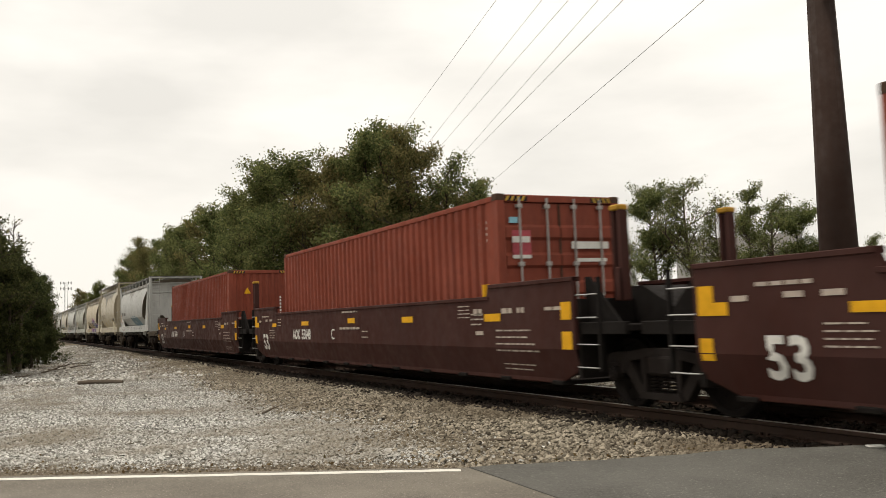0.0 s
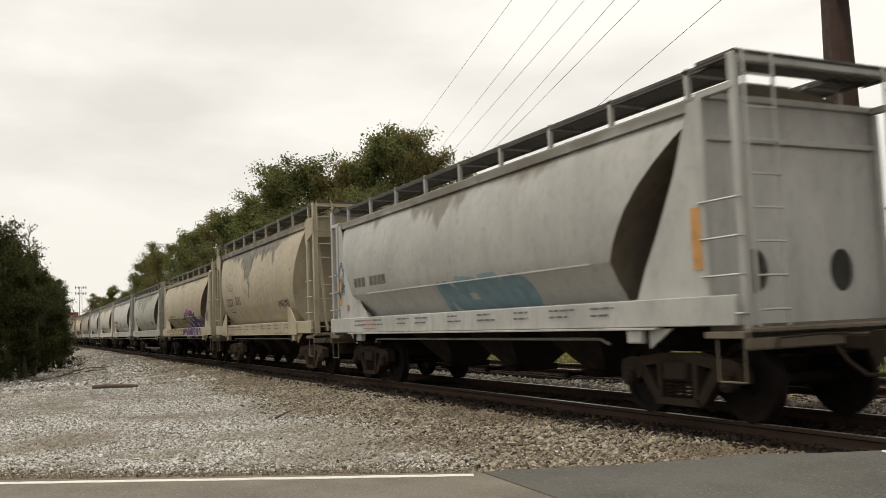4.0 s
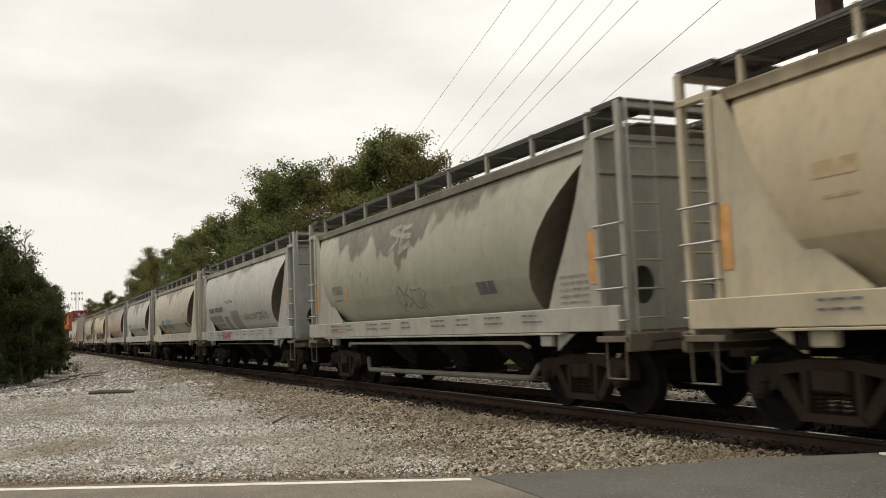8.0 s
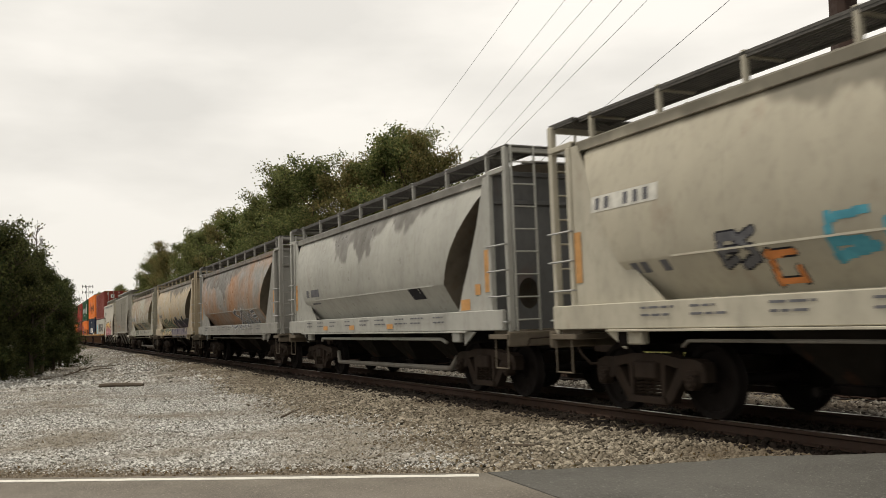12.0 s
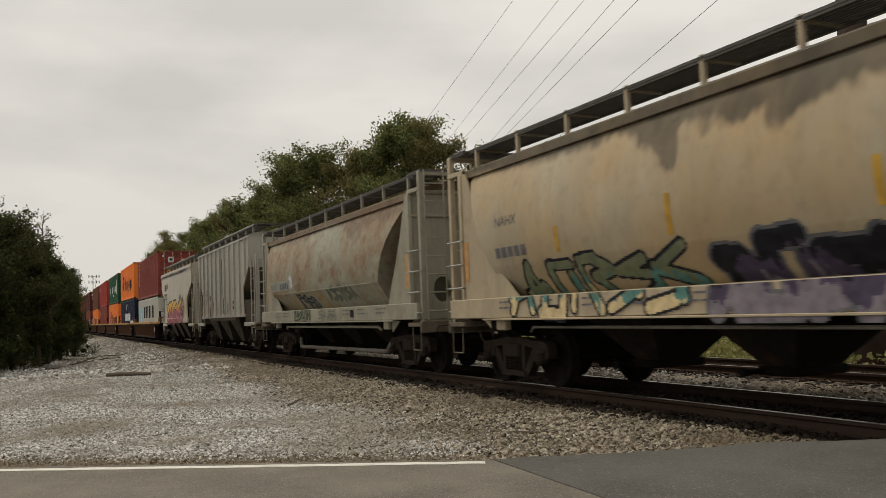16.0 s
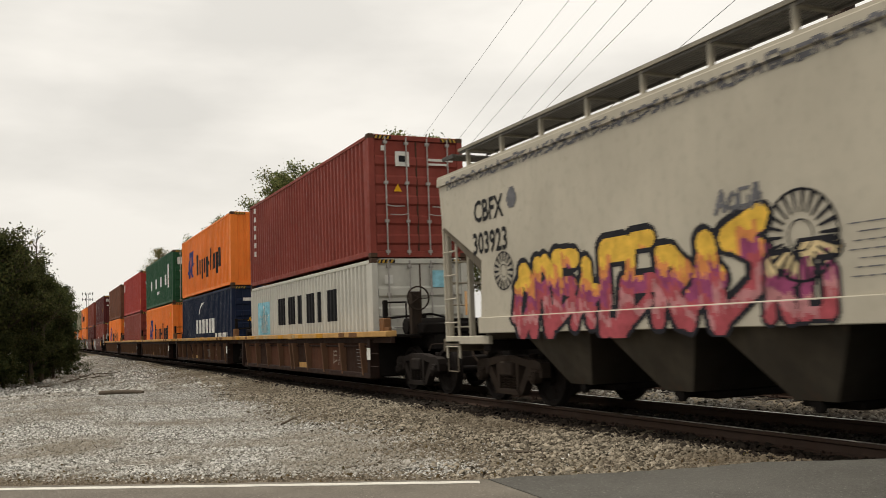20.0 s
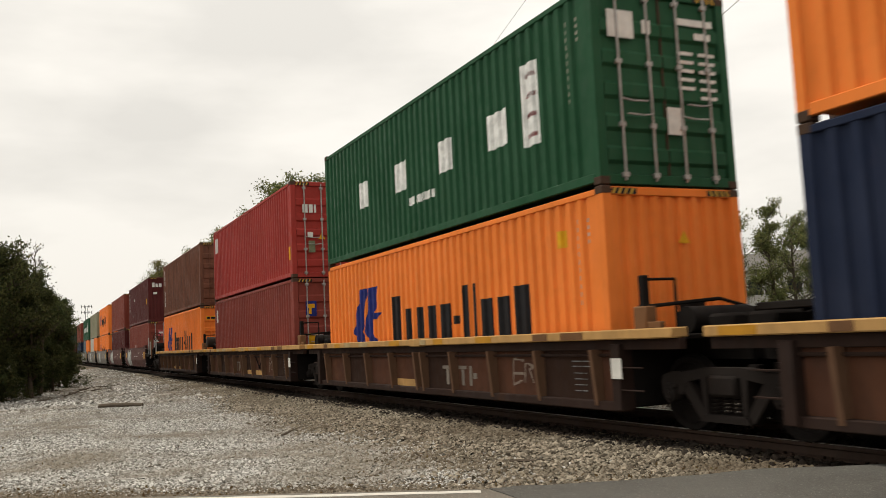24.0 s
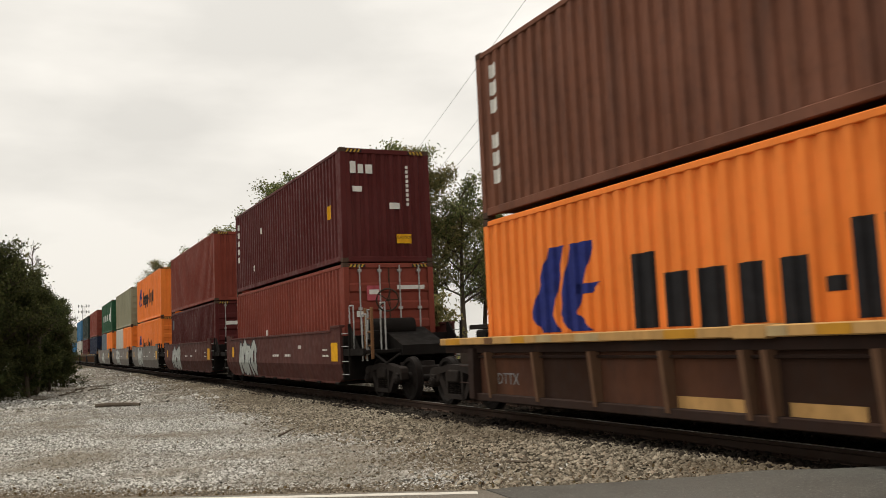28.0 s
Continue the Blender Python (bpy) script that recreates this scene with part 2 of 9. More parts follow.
        return self.add(vs, fs, slot)

    def loft(self, rings, closed=True, caps=True, slot=0):
        n = len(rings[0])
        vs = [p for r in rings for p in r]
        fs = []
        for i in range(len(rings) - 1):
            for k in range(n if closed else n - 1):
                fs.append((i * n + k, i * n + (k + 1) % n, (i + 1) * n + (k + 1) % n, (i + 1) * n + k))
        if caps:
            fs += [tuple(range(n))[::-1], tuple(range((len(rings) - 1) * n, len(rings) * n))]
        return self.add(vs, fs, slot)

    def mesh(self, name, mats, angle=38, tidy=True):
        me = bpy.data.meshes.new(name)
        me.from_pydata(self.v, [], self.f)
        for m in mats if isinstance(mats, (list, tuple)) else [mats]:
            me.materials.append(m)
        if any(self.m):
            me.polygons.foreach_set("material_index", self.m)
        if tidy:
            bm = bmesh.new()
            bm.from_mesh(me)
            bmesh.ops.remove_doubles(bm, verts=bm.verts, dist=0.0002)
            bmesh.ops.recalc_face_normals(bm, faces=bm.faces)
            bm.to_mesh(me)
            bm.free()
        me.polygons.foreach_set("use_smooth", [True] * len(me.polygons))
        me.set_sharp_from_angle(angle=radians(angle))
        me.update()
        return me


SHAPES, MESHES = {}, {}


def shaped(key, build, mats, tidy=True):
    """The mesh of a shape in a material; alike pieces share it."""
    mats = mats if isinstance(mats, (list, tuple)) else [mats]
    full = (key, tuple(m.name for m in mats))
    if full not in MESHES:
        if key in SHAPES:
            me = SHAPES[key].copy()
            me.materials.clear()
            for m in mats:
                me.materials.append(m)
        else:
            g = Geo()
            build(g)
            me = g.mesh(key, mats, tidy=tidy)
            SHAPES[key] = me
        MESHES[full] = me
    return MESHES[full]


def part(name, key, build, mats, parent, m=None, label="", tidy=True):
    ob = new(name, shaped(key, build, mats, tidy))
    ob.parent = parent
    if m is not None:
        ob.matrix_basis = m
    if label:
        ob["label"] = label
    return ob


def thing(name, label, category, group="", kind="", m=None):
    ob = tagged(new(name), label, category, group, kind)
    ob.empty_display_size = 0.3
    if m is not None:
        ob.matrix_basis = m
    return ob


def letters(text, size, slant=0.0, bold=0.0):
    """Outline of a text as flat faces: points (x, z) and faces, starting at the origin, reading along +x."""
    cu = bpy.data.curves.new("lettering", "FONT")
    cu.body, cu.size, cu.resolution_u, cu.shear, cu.offset = text, size, 2, slant, bold
    ob = bpy.data.objects.new("lettering", cu)
    me = ob.to_mesh()
    pts = [(v.co.x, v.co.y) for v in me.vertices]
    fs = [tuple(p.vertices) for p in me.polygons]
    ob.to_mesh_clear()
    bpy.data.objects.remove(ob)
    bpy.data.curves.remove(cu)
    return pts, fs

# ---------------------------------------------------------------- ground, road and track
def gravel_material(name, tones, scale, seed=0.0, patch=None, bump=0.8):
    m, t, b = blank(name, 0.9)
    co = t.nodes.new("ShaderNodeTexCoord")
    vor = node(t, "ShaderNodeTexVoronoi", Scale=scale)
    t.links.new(co.outputs["Object"], vor.inputs["Vector"])
    sep = t.nodes.new("ShaderNodeSeparateColor")
    t.links.new(vor.outputs["Color"], sep.inputs[0])
    c = blend(t, sep.outputs[0], tones[0], tones[1])
    c = blend(t, times(t, noise_mask(t, 0.5, 0.4, 0.65, 5, seed=seed), 0.7), c, tones[2])
    if patch:
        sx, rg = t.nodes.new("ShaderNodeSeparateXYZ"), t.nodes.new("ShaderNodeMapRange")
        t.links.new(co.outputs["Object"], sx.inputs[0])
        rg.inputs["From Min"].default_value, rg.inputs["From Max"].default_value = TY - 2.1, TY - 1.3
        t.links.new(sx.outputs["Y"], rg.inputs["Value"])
        bed_zone = t.nodes.new("ShaderNodeMapRange")        # brown ballast under the shoulder's stones
        bed_zone.inputs["From Min"].default_value, bed_zone.inputs["From Max"].default_value = TY - 4.4, TY - 3.2
        t.links.new(sx.outputs["Y"], bed_zone.inputs["Value"])
        c = blend(t, times(t, bed_zone.outputs["Result"], 0.9), c, (0.075, 0.06, 0.044))
        side, dirt = t.nodes.new("ShaderNodeVectorMath"), t.nodes.new("ShaderNodeMapRange")     # trodden dirt along the road
        side.operation = "DOT_PRODUCT"
        side.inputs[1].default_value = (0.8396, -0.5429, 0.0)
        t.links.new(co.outputs["Object"], side.inputs[0])
        dirt.inputs["From Min"].default_value, dirt.inputs["From Max"].default_value = -9.3, -8.3
        t.links.new(side.outputs["Value"], dirt.inputs["Value"])
        c = blend(t, times(t, dirt.outputs["Result"], noise_mask(t, 1.1, 0.25, 0.5, 5, seed=4)), c, (0.10, 0.08, 0.058))
        # brown dirt by the rails, darkened further for the train's shade
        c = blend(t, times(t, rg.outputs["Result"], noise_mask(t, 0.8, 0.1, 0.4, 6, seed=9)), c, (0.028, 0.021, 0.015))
        c = blend(t, times(t, noise_mask(t, 0.16, 0.5, 0.62, 7, seed=seed + 5, rough=0.65), 0.8), c, patch)
    t.links.new(c, b.inputs["Base Color"])
    bp = node(t, "ShaderNodeBump", Strength=bump, Distance=0.03)
    t.links.new(vor.outputs["Distance"], bp.inputs["Height"])
    bp.invert = True
    t.links.new(bp.outputs["Normal"], b.inputs["Normal"])
    return m


def stone_material(name, dark, light, brown):
    m, t, b = blank(name, 0.88)
    geo = t.nodes.new("ShaderNodeNewGeometry")
    c = blend(t, geo.outputs["Random Per Island"], dark, light)
    c = blend(t, times(t, noise_mask(t, 0.30, 0.44, 0.60, 7, seed=3, rough=0.65), 0.85), c, brown)
    c = blend(t, times(t, noise_mask(t, 30, 0.4, 0.8, 3), 0.35), c, [x * 0.6 for x in dark])
    relief(t, b, 60, 0.5, 0.01)
    t.links.new(c, b.inputs["Base Color"])
    return m


# ground tones kept dark, as painted shade in the gaps between loose stones
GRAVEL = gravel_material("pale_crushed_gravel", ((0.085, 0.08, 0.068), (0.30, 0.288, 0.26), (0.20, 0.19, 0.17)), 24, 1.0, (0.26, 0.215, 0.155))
STONES = stone_material("pale_limestone_pieces", (0.095, 0.089, 0.075), (0.71, 0.70, 0.66), (0.24, 0.21, 0.165))
BALLAST = stone_material("ballast_stone", (0.036, 0.030, 0.022), (0.41, 0.36, 0.28), (0.12, 0.095, 0.066))


def asphalt_material(name, base, light, seed):
    m, t, b = blank(name, 0.85)
    co = t.nodes.new("ShaderNodeTexCoord")
    vor = node(t, "ShaderNodeTexVoronoi", Scale=95.0)
    t.links.new(co.outputs["Object"], vor.inputs["Vector"])
    sep = t.nodes.new("ShaderNodeSeparateColor")
    t.links.new(vor.outputs["Color"], sep.inputs[0])
    c = blend(t, noise_mask(t, 1.3, 0.35, 0.68, 6, seed=seed), base, light)
    c = blend(t, times(t, sep.outputs[0], 0.55), c, [min(1, x * 2.3) for x in base])
    c = blend(t, times(t, noise_mask(t, 45, 0.62, 0.72, 2, seed=seed), 0.6), c, [min(1, x * 2.6) for x in light])
    t.links.new(c, b.inputs["Base Color"])
    bp = node(t, "ShaderNodeBump", Strength=0.5, Distance=0.008)
    t.links.new(vor.outputs["Distance"], bp.inputs["Height"])
    t.links.new(bp.outputs["Normal"], b.inputs["Normal"])
    return m


OLD_ASPHALT = asphalt_material("worn_grey_asphalt", (0.098, 0.088, 0.074), (0.165, 0.150, 0.126), 2.0)
NEW_ASPHALT = asphalt_material("dark_patched_asphalt", (0.066, 0.064, 0.058), (0.10, 0.097, 0.088), 6.0)
ROAD_PAINT = painted("worn_road_paint", (0.66, 0.64, 0.58), 0.7, 0.0, 0.7)
TIE_WOOD = painted("creosoted_tie_wood", (0.012, 0.009, 0.007), 0.6, 0.2, 0.9)

ROAD_EDGE = [(-60.0, -79.0), (-30.0, -32.0), (-9.45, -0.20), (-6.98, 3.62), (-6.45, 4.9), (-6.2, 6.0), (-5.6, 7.2), (-4.6, 9.3), (-1.0, 16.5), (26.0, 70.0)]
ROAD_FAR = [(-40.0, -86.0), (-16.0, -40.0), (0.2, -8.0), (3.2, -2.0), (3.8, 2.0), (3.9, 4.0), (4.4, 7.2), (5.4, 9.3), (8.6, 16.5), (36.0, 70.0)]


def road_left(y):
    ys = [p[1] for p in ROAD_EDGE]
    return float(np.interp(y, ys, [p[0] for p in ROAD_EDGE]))


def ground_height(x, y):
    """Level of the gravel: flush with the road's shoulder, a low ballast shoulder at the track, a slight fall away from both."""
    off = abs(y - TY)
    base = -0.10 - 0.14 * min(1.0, max(0.0, (road_left(y) - x) / 14.0)) - 0.25 * min(1.0, max(0.0, (off - 9) / 30.0))
    bed = -0.17 - 0.16 * min(1.0, max(0.0, (off - 1.45) / 1.5)) if off < 2.95 else -9
    z = max(base, bed) if off < 2.95 else base
    z += 0.025 * noise.noise((x * 0.45, y * 0.45, 0)) + 0.05 * noise.noise((x * 0.09, y * 0.09, 3))
    if off < 1.5:
        z = min(z, -0.165)
    if abs(y - TY2) < 1.6:
        z = min(z, -0.17)
    elif abs(y - (TY + TY2) / 2) < 1.2:
        z = max(z, -0.22)
    if road_left(y) - 0.05 < x < road_left(y) + 9.5:
        z = min(z, -0.11)
    return z


def build_ground():
    def axis(inner, outer, step):
        lo, hi = inner
        core = list(np.arange(lo, hi + 1e-6, step))
        grow, out_hi = step, [hi]
        while out_hi[-1] < outer[1]:
            grow *= 1.22
            out_hi.append(out_hi[-1] + grow)
        grow, out_lo = step, [lo]
        while out_lo[-1] > outer[0]:
            grow *= 1.22
            out_lo.append(out_lo[-1] - grow)
        return out_lo[:0:-1] + core + out_hi[1:]
    xs, ys = axis((-34, 6), (-1800, 1800), 0.34), axis((-4, 16), (-1800, 1800), 0.3)
    vs = [(x, y, ground_height(x, y)) for y in ys for x in xs]
    n = len(xs)
    fs = [(j * n + i, j * n + i + 1, (j + 1) * n + i + 1, (j + 1) * n + i) for j in range(len(ys) - 1) for i in range(n - 1)]
    g = Geo().add(vs, fs)
    ob = new("ground", g.mesh("ground", GRAVEL, tidy=False))
    return tagged(ob, "pale crushed gravel ground with brown dirt patches", "ground", kind="structure")


def scatter(name, count, place, sizes, material, label, seed):
    """Many small angular stones as one mesh. place(rng, n) gives x, y; the stones sit half sunk in the ground."""
    rng = np.random.default_rng(seed)
    base = np.array([(1, 0, 0), (-1, 0, 0), (0, 1, 0), (0, -1, 0), (0, 0, 1), (0, 0, -1), (.62, .62, .5), (-.62, -.62, .5)], float)
    tri = np.array([(0, 6, 4), (6, 2, 4), (2, 1, 4), (1, 7, 4), (7, 3, 4), (3, 0, 4), (0, 2, 6), (1, 3, 7)])
    x, y = place(rng, count)
    count = len(x)
    z = np.array([ground_height(a, c) for a, c in zip(x, y)])
    s = rng.uniform(*sizes, count) * rng.choice([0.7, 1.0, 1.35], count, p=[0.45, 0.4, 0.15])
    ang = rng.uniform(0, math.tau, count)
    tilt = rng.uniform(-0.5, 0.5, (count, 2))
    v = base[None] * (1 + rng.uniform(-0.28, 0.28, (count, 8, 1)))
    v = v * s[:, None, None] * rng.uniform(0.6, 1.25, (count, 1, 3)) * np.array([1.2, 0.85, 0.78])
    ca, sa = np.cos(ang)[:, None], np.sin(ang)[:, None]
    vx, vy, vz = v[..., 0], v[..., 1], v[..., 2] + v[..., 0] * tilt[:, :1] + v[..., 1] * tilt[:, 1:]
    out = np.stack([vx * ca - vy * sa + x[:, None], vx * sa + vy * ca + y[:, None], vz + (z + s * 0.30)[:, None]], -1).reshape(-1, 3)
    faces = (tri[None] + (np.arange(count) * 8)[:, None, None]).reshape(-1, 3)
    me = bpy.data.meshes.new(name)
    me.vertices.add(len(out))
    me.vertices.foreach_set("co", out.ravel())
    me.loops.add(faces.size)
    me.loops.foreach_set("vertex_index", faces.ravel().astype(np.int32))
    me.polygons.add(len(faces))
    me.polygons.foreach_set("loop_start", np.arange(0, faces.size, 3, dtype=np.int32))
    me.materials.append(material)
    me.update(calc_edges=True)
    me.validate()
    return tagged(new(name, me), label, "gravel", kind="stuff")


def ballast_edge(x):
    """Where the brown ballast of the track meets the pale lot."""
    return np.interp(x, [-60, -18, -9], [7.0, 4.75, 4.45]) + 0.25 * np.sin(np.asarray(x) * 0.9) + 0.12 * np.sin(np.asarray(x) * 2.7)


def near_gravel(rng, n):
    d = 4.2 * (34 / 4.2) ** rng.uniform(0, 1, n * 6) ** 0.9
    a = np.radians(rng.uniform(100, 182, n * 6))
    x, y = d * np.cos(a), d * np.sin(a)
    ok = (y < ballast_edge(x) + rng.normal(0, 0.45, n * 6)) & (x < np.array([road_left(c) for c in y]) - 0.5 - np.abs(rng.normal(0, 0.85, n * 6)))
    return x[ok][:n], y[ok][:n]


def far_gravel(rng, n):
    x = -28 - (rng.uniform(0, 1, n * 2) ** 1.6) * 75
    y = rng.uniform(-6, TY - 1.6, n * 2)
    ok = y < ballast_edge(x) + rng.normal(0, 0.5, n * 2)
    return x[ok][:n], y[ok][:n]


def verge(rng, n):
    y = rng.uniform(-4.5, 7.0, n)
    x = np.array([road_left(c) for c in y]) - 0.02 - np.abs(rng.normal(0, 0.5, n)) - 0.1 * np.sin(y * 2.3)
    return x, y


def shoulder(rng, n):
    x = -4.6 - (rng.uniform(0, 1, n * 2) ** 1.45) * 60
    low = np.minimum(ballast_edge(x) - np.abs(rng.normal(0, 0.4, n * 2)), TY - 1.6)
    y = TY - 1.5 + (low - TY + 1.5) * rng.uniform(0, 1, n * 2) ** 1.1
    ok = x < np.array([road_left(c) for c in y]) - 0.06
    return x[ok][:n], y[ok][:n]


def bed(rng, n):
    x = 3 - (rng.uniform(0, 1, n * 2) ** 1.5) * 60
    y = TY + rng.uniform(-1.75, 1.7, n * 2)
    ok = (x < np.array([road_left(c) for c in y]) - 0.1) & (abs(abs(y - TY) - 0.76) > 0.1)
    return x[ok][:n], y[ok][:n]


def between(rng, n):
    x = 3 - (rng.uniform(0, 1, n * 2) ** 1.5) * 60
    y = TY + rng.uniform(1.5, 7.4, n * 2)
    ok = (x < np.array([road_left(c) for c in y]) - 0.1) & (abs(abs(y - TY2) - 0.76) > 0.1)
    return x[ok][:n], y[ok][:n]


def sheet(name, left, right, z, thick, material, label, category):
    n = len(left)
    top = [(x, y, z) for x, y in left] + [(x, y, z) for x, y in right]
    low = [(x, y, z - thick) for x, y, _ in top]
    fs = []
    for i in range(n - 1):
        fs += [(i, i + 1, n + i + 1, n + i), (2 * n + i, 3 * n + i, 3 * n + i + 1, 2 * n + i + 1), (i, 2 * n + i, 2 * n + i + 1, i + 1), (n + i, n + i + 1, 3 * n + i + 1, 3 * n + i)]
    fs += [(0, n, 3 * n, 2 * n), (n - 1, 3 * n - 1, 4 * n - 1, 2 * n - 1)]
    g = Geo().add(top + low, fs)
    return tagged(new(name, g.mesh(name, material)), label, category, kind="structure")


def ragged(line, seed, wobble, step=0.12):
    """A road edge broken into small uneven steps."""
    rng, out = random.Random(seed), []
    for (x0, y0), (x1, y1) in zip(line, line[1:]):
        k = max(1, min(60, int(math.hypot(x1 - x0, y1 - y0) / step)))
        out += [(x0 + (x1 - x0) * i / k + rng.uniform(-wobble, wobble), y0 + (y1 - y0) * i / k) for i in range(k)]
    return out + [line[-1]]


def both(left, right):
    """Right side sampled at the same number of points as the left."""
    s = np.linspace(0, 1, len(left))
    ks = np.linspace(0, 1, len(right))
    return [(float(np.interp(a, ks, [p[0] for p in right])), float(np.interp(a, ks, [p[1] for p in right]))) for a in s]


def build_road():
    old = ragged(ROAD_EDGE[:4], 1, 0.025)
    sheet("road_old", old, both(old, ROAD_FAR[:4] + [(3.85, 3.0)]), -0.045, 0.12, OLD_ASPHALT, "worn grey asphalt road with a white edge line", "road")
    lip = ragged([(-6.98, 3.62), (-6.45, 4.9), (-6.2, 6.0), (-5.6, 7.1), (-5.45, TY - 0.86)], 2, 0.03)
    sheet("road_approach", lip, both(lip, [(3.9, 2.95), (4.1, 5.0), (4.5, TY - 0.86)]), -0.037, 0.13, NEW_ASPHALT, "dark patched asphalt at the railway crossing", "road")
    sheet("road_between_rails", [(-4.95, TY - 0.62), (-4.4, TY + 0.62)], [(4.6, TY - 0.62), (5.1, TY + 0.62)], -0.03, 0.12, NEW_ASPHALT, "dark asphalt filling between the rails", "road")
    out = ragged([(-4.6, TY + 0.86), (-4.2, 10.5), (-1.0, 16.5), (26.0, 70.0)], 3, 0.03, 0.5)
    sheet("road_beyond", out, both(out, [(5.2, TY + 0.86), (5.8, 10.5), (8.6, 16.5), (36.0, 70.0)]), -0.04, 0.12, OLD_ASPHALT, "asphalt road beyond the railway crossing", "road")
    line = ragged([(-30.0, -31.86), (-9.28, -0.16), (-6.93, 3.52)], 4, 0.012)
    right = [(x + 0.10, y - 0.045) for x, y in line]
    ob = sheet("road_edge_line", line, right, -0.0405, 0.004, ROAD_PAINT, "worn white painted road edge line", "road marking")
    g = Geo().box(-0.075, 0.075, -0.05, 0.05, 0, 0.018, 0.012)
    mk = tagged(new("road_marker", g.mesh("road_marker", WHITE_MARK)), "small white raised marker on the dark asphalt", "road marker")
    mk.matrix_basis = pose(-5.52, 7.0, -0.037, 0, 0, 62)
    return ob


def build_track(TY, near, label):
    tr = thing("railway_track", label, "railway track", kind="structure")
    half = [(0.070, -0.155), (0.070, -0.142), (0.016, -0.128), (0.009, -0.115), (0.009, -0.055), (0.036, -0.038), (0.036, -0.004), (0.028, 0.0)]
    prof = half + [(-a, c) for a, c in half[::-1]]
    for side in (-1, 1):
        y0 = TY + side * 0.755
        def rail(g):
            g.prism([(a, c) for a, c in prof], -420, 90, "x")
        part("rail", "rail", rail, RAIL_STEEL, tr, pose(0, y0, 0))
        part("rail_head", "rail_head", lambda g: g.box(-420, 90, -0.026, 0.026, 0.0, 0.003), BRIGHT_STEEL, tr, pose(0, y0, 0), "polished running surface")
    tie = lambda g: g.box(-0.115, 0.115, -1.3, 1.3, -0.36, -0.158, 0.012)
    plate = lambda g: g.box(-0.10, 0.10, -0.17, 0.17, -0.160, -0.146, 0.004)
    rng = random.Random(5)
    for i in range(near):
        x = -1.5 - i * 0.52
        ob = part("tie", "tie", tie, TIE_WOOD, tr, pose(x + rng.uniform(-.02, .02), TY + rng.uniform(-.04, .04), rng.uniform(-.008, .004), 0, 0, rng.uniform(-1, 1)))
    def far_ties(g):
        for i in range(near, 600):
            x = -1.5 - i * 0.52
            g.box(x - 0.115, x + 0.115, TY - 1.3, TY + 1.3, -0.36, -0.16)
        for i in range(1, 120):
            x = -1.5 + i * 0.52
            if x > 6:
                g.box(x - 0.115, x + 0.115, TY - 1.3, TY + 1.3, -0.36, -0.16)
    ob = part("far_ties", "far_ties_%.1f" % TY, far_ties, TIE_WOOD, tr)
    ob["kind"] = "stuff"
    def plates(g):
        for i in range(90):
            for side in (-1, 1):
                x, y = -1.5 - i * 0.52, TY + side * 0.755
                g.box(x - 0.09, x + 0.09, y - 0.17, y + 0.17, -0.159, -0.146, 0.004)
                for sx in (-0.05, 0.05):
                    for sy in (-0.088, 0.088):
                        g.box(x + sx - 0.012, x + sx + 0.012, y + sy - 0.016, y + sy + 0.016, -0.147, -0.118)
    ob = part("tie_plates", "tie_plates_%.1f" % TY, plates, RAIL_STEEL, tr)
    ob["kind"] = "stuff"


build_ground()
build_road()
build_track(TY, 150, "rusty steel rails on dark wooden ties in ballast")
build_track(TY2, 60, "second rusty track beyond the first, on wooden ties")
scatter("gravel_stones", 120000, near_gravel, (0.010, 0.0205), STONES, "loose pale limestone pieces covering the gravel lot", 11)
scatter("gravel_farther_off", 22000, far_gravel, (0.03, 0.055), STONES, "loose pale limestone pieces along the far track edge", 14)
scatter("verge_grit", 42000, verge, (0.008, 0.018), stone_material("brown_grit", (0.07, 0.055, 0.04), (0.30, 0.26, 0.20), (0.13, 0.10, 0.07)), "brown grit and dirt along the road verge", 16)
scatter("ballast_shoulder", 85000, shoulder, (0.015, 0.030), BALLAST, "brownish ballast stones beside the track", 12)
scatter("ballast_between_tracks", 24000, between, (0.022, 0.04), stone_material("dull_grey_ballast", (0.045, 0.04, 0.033), (0.36, 0.34, 0.30), (0.11, 0.09, 0.07)), "pale ballast stones round the second track", 15)
# oily bed stones; shade under the train is put into their colour
scatter("ballast_bed", 18000, bed, (0.026, 0.045), stone_material("oily_shaded_ballast", (0.010, 0.008, 0.007), (0.045, 0.038, 0.03), (0.018, 0.013, 0.010)), "ballast stones between and beyond the rails", 13)

# ---------------------------------------------------------------- rolling stock: shared running gear
WHEEL_R = 0.457


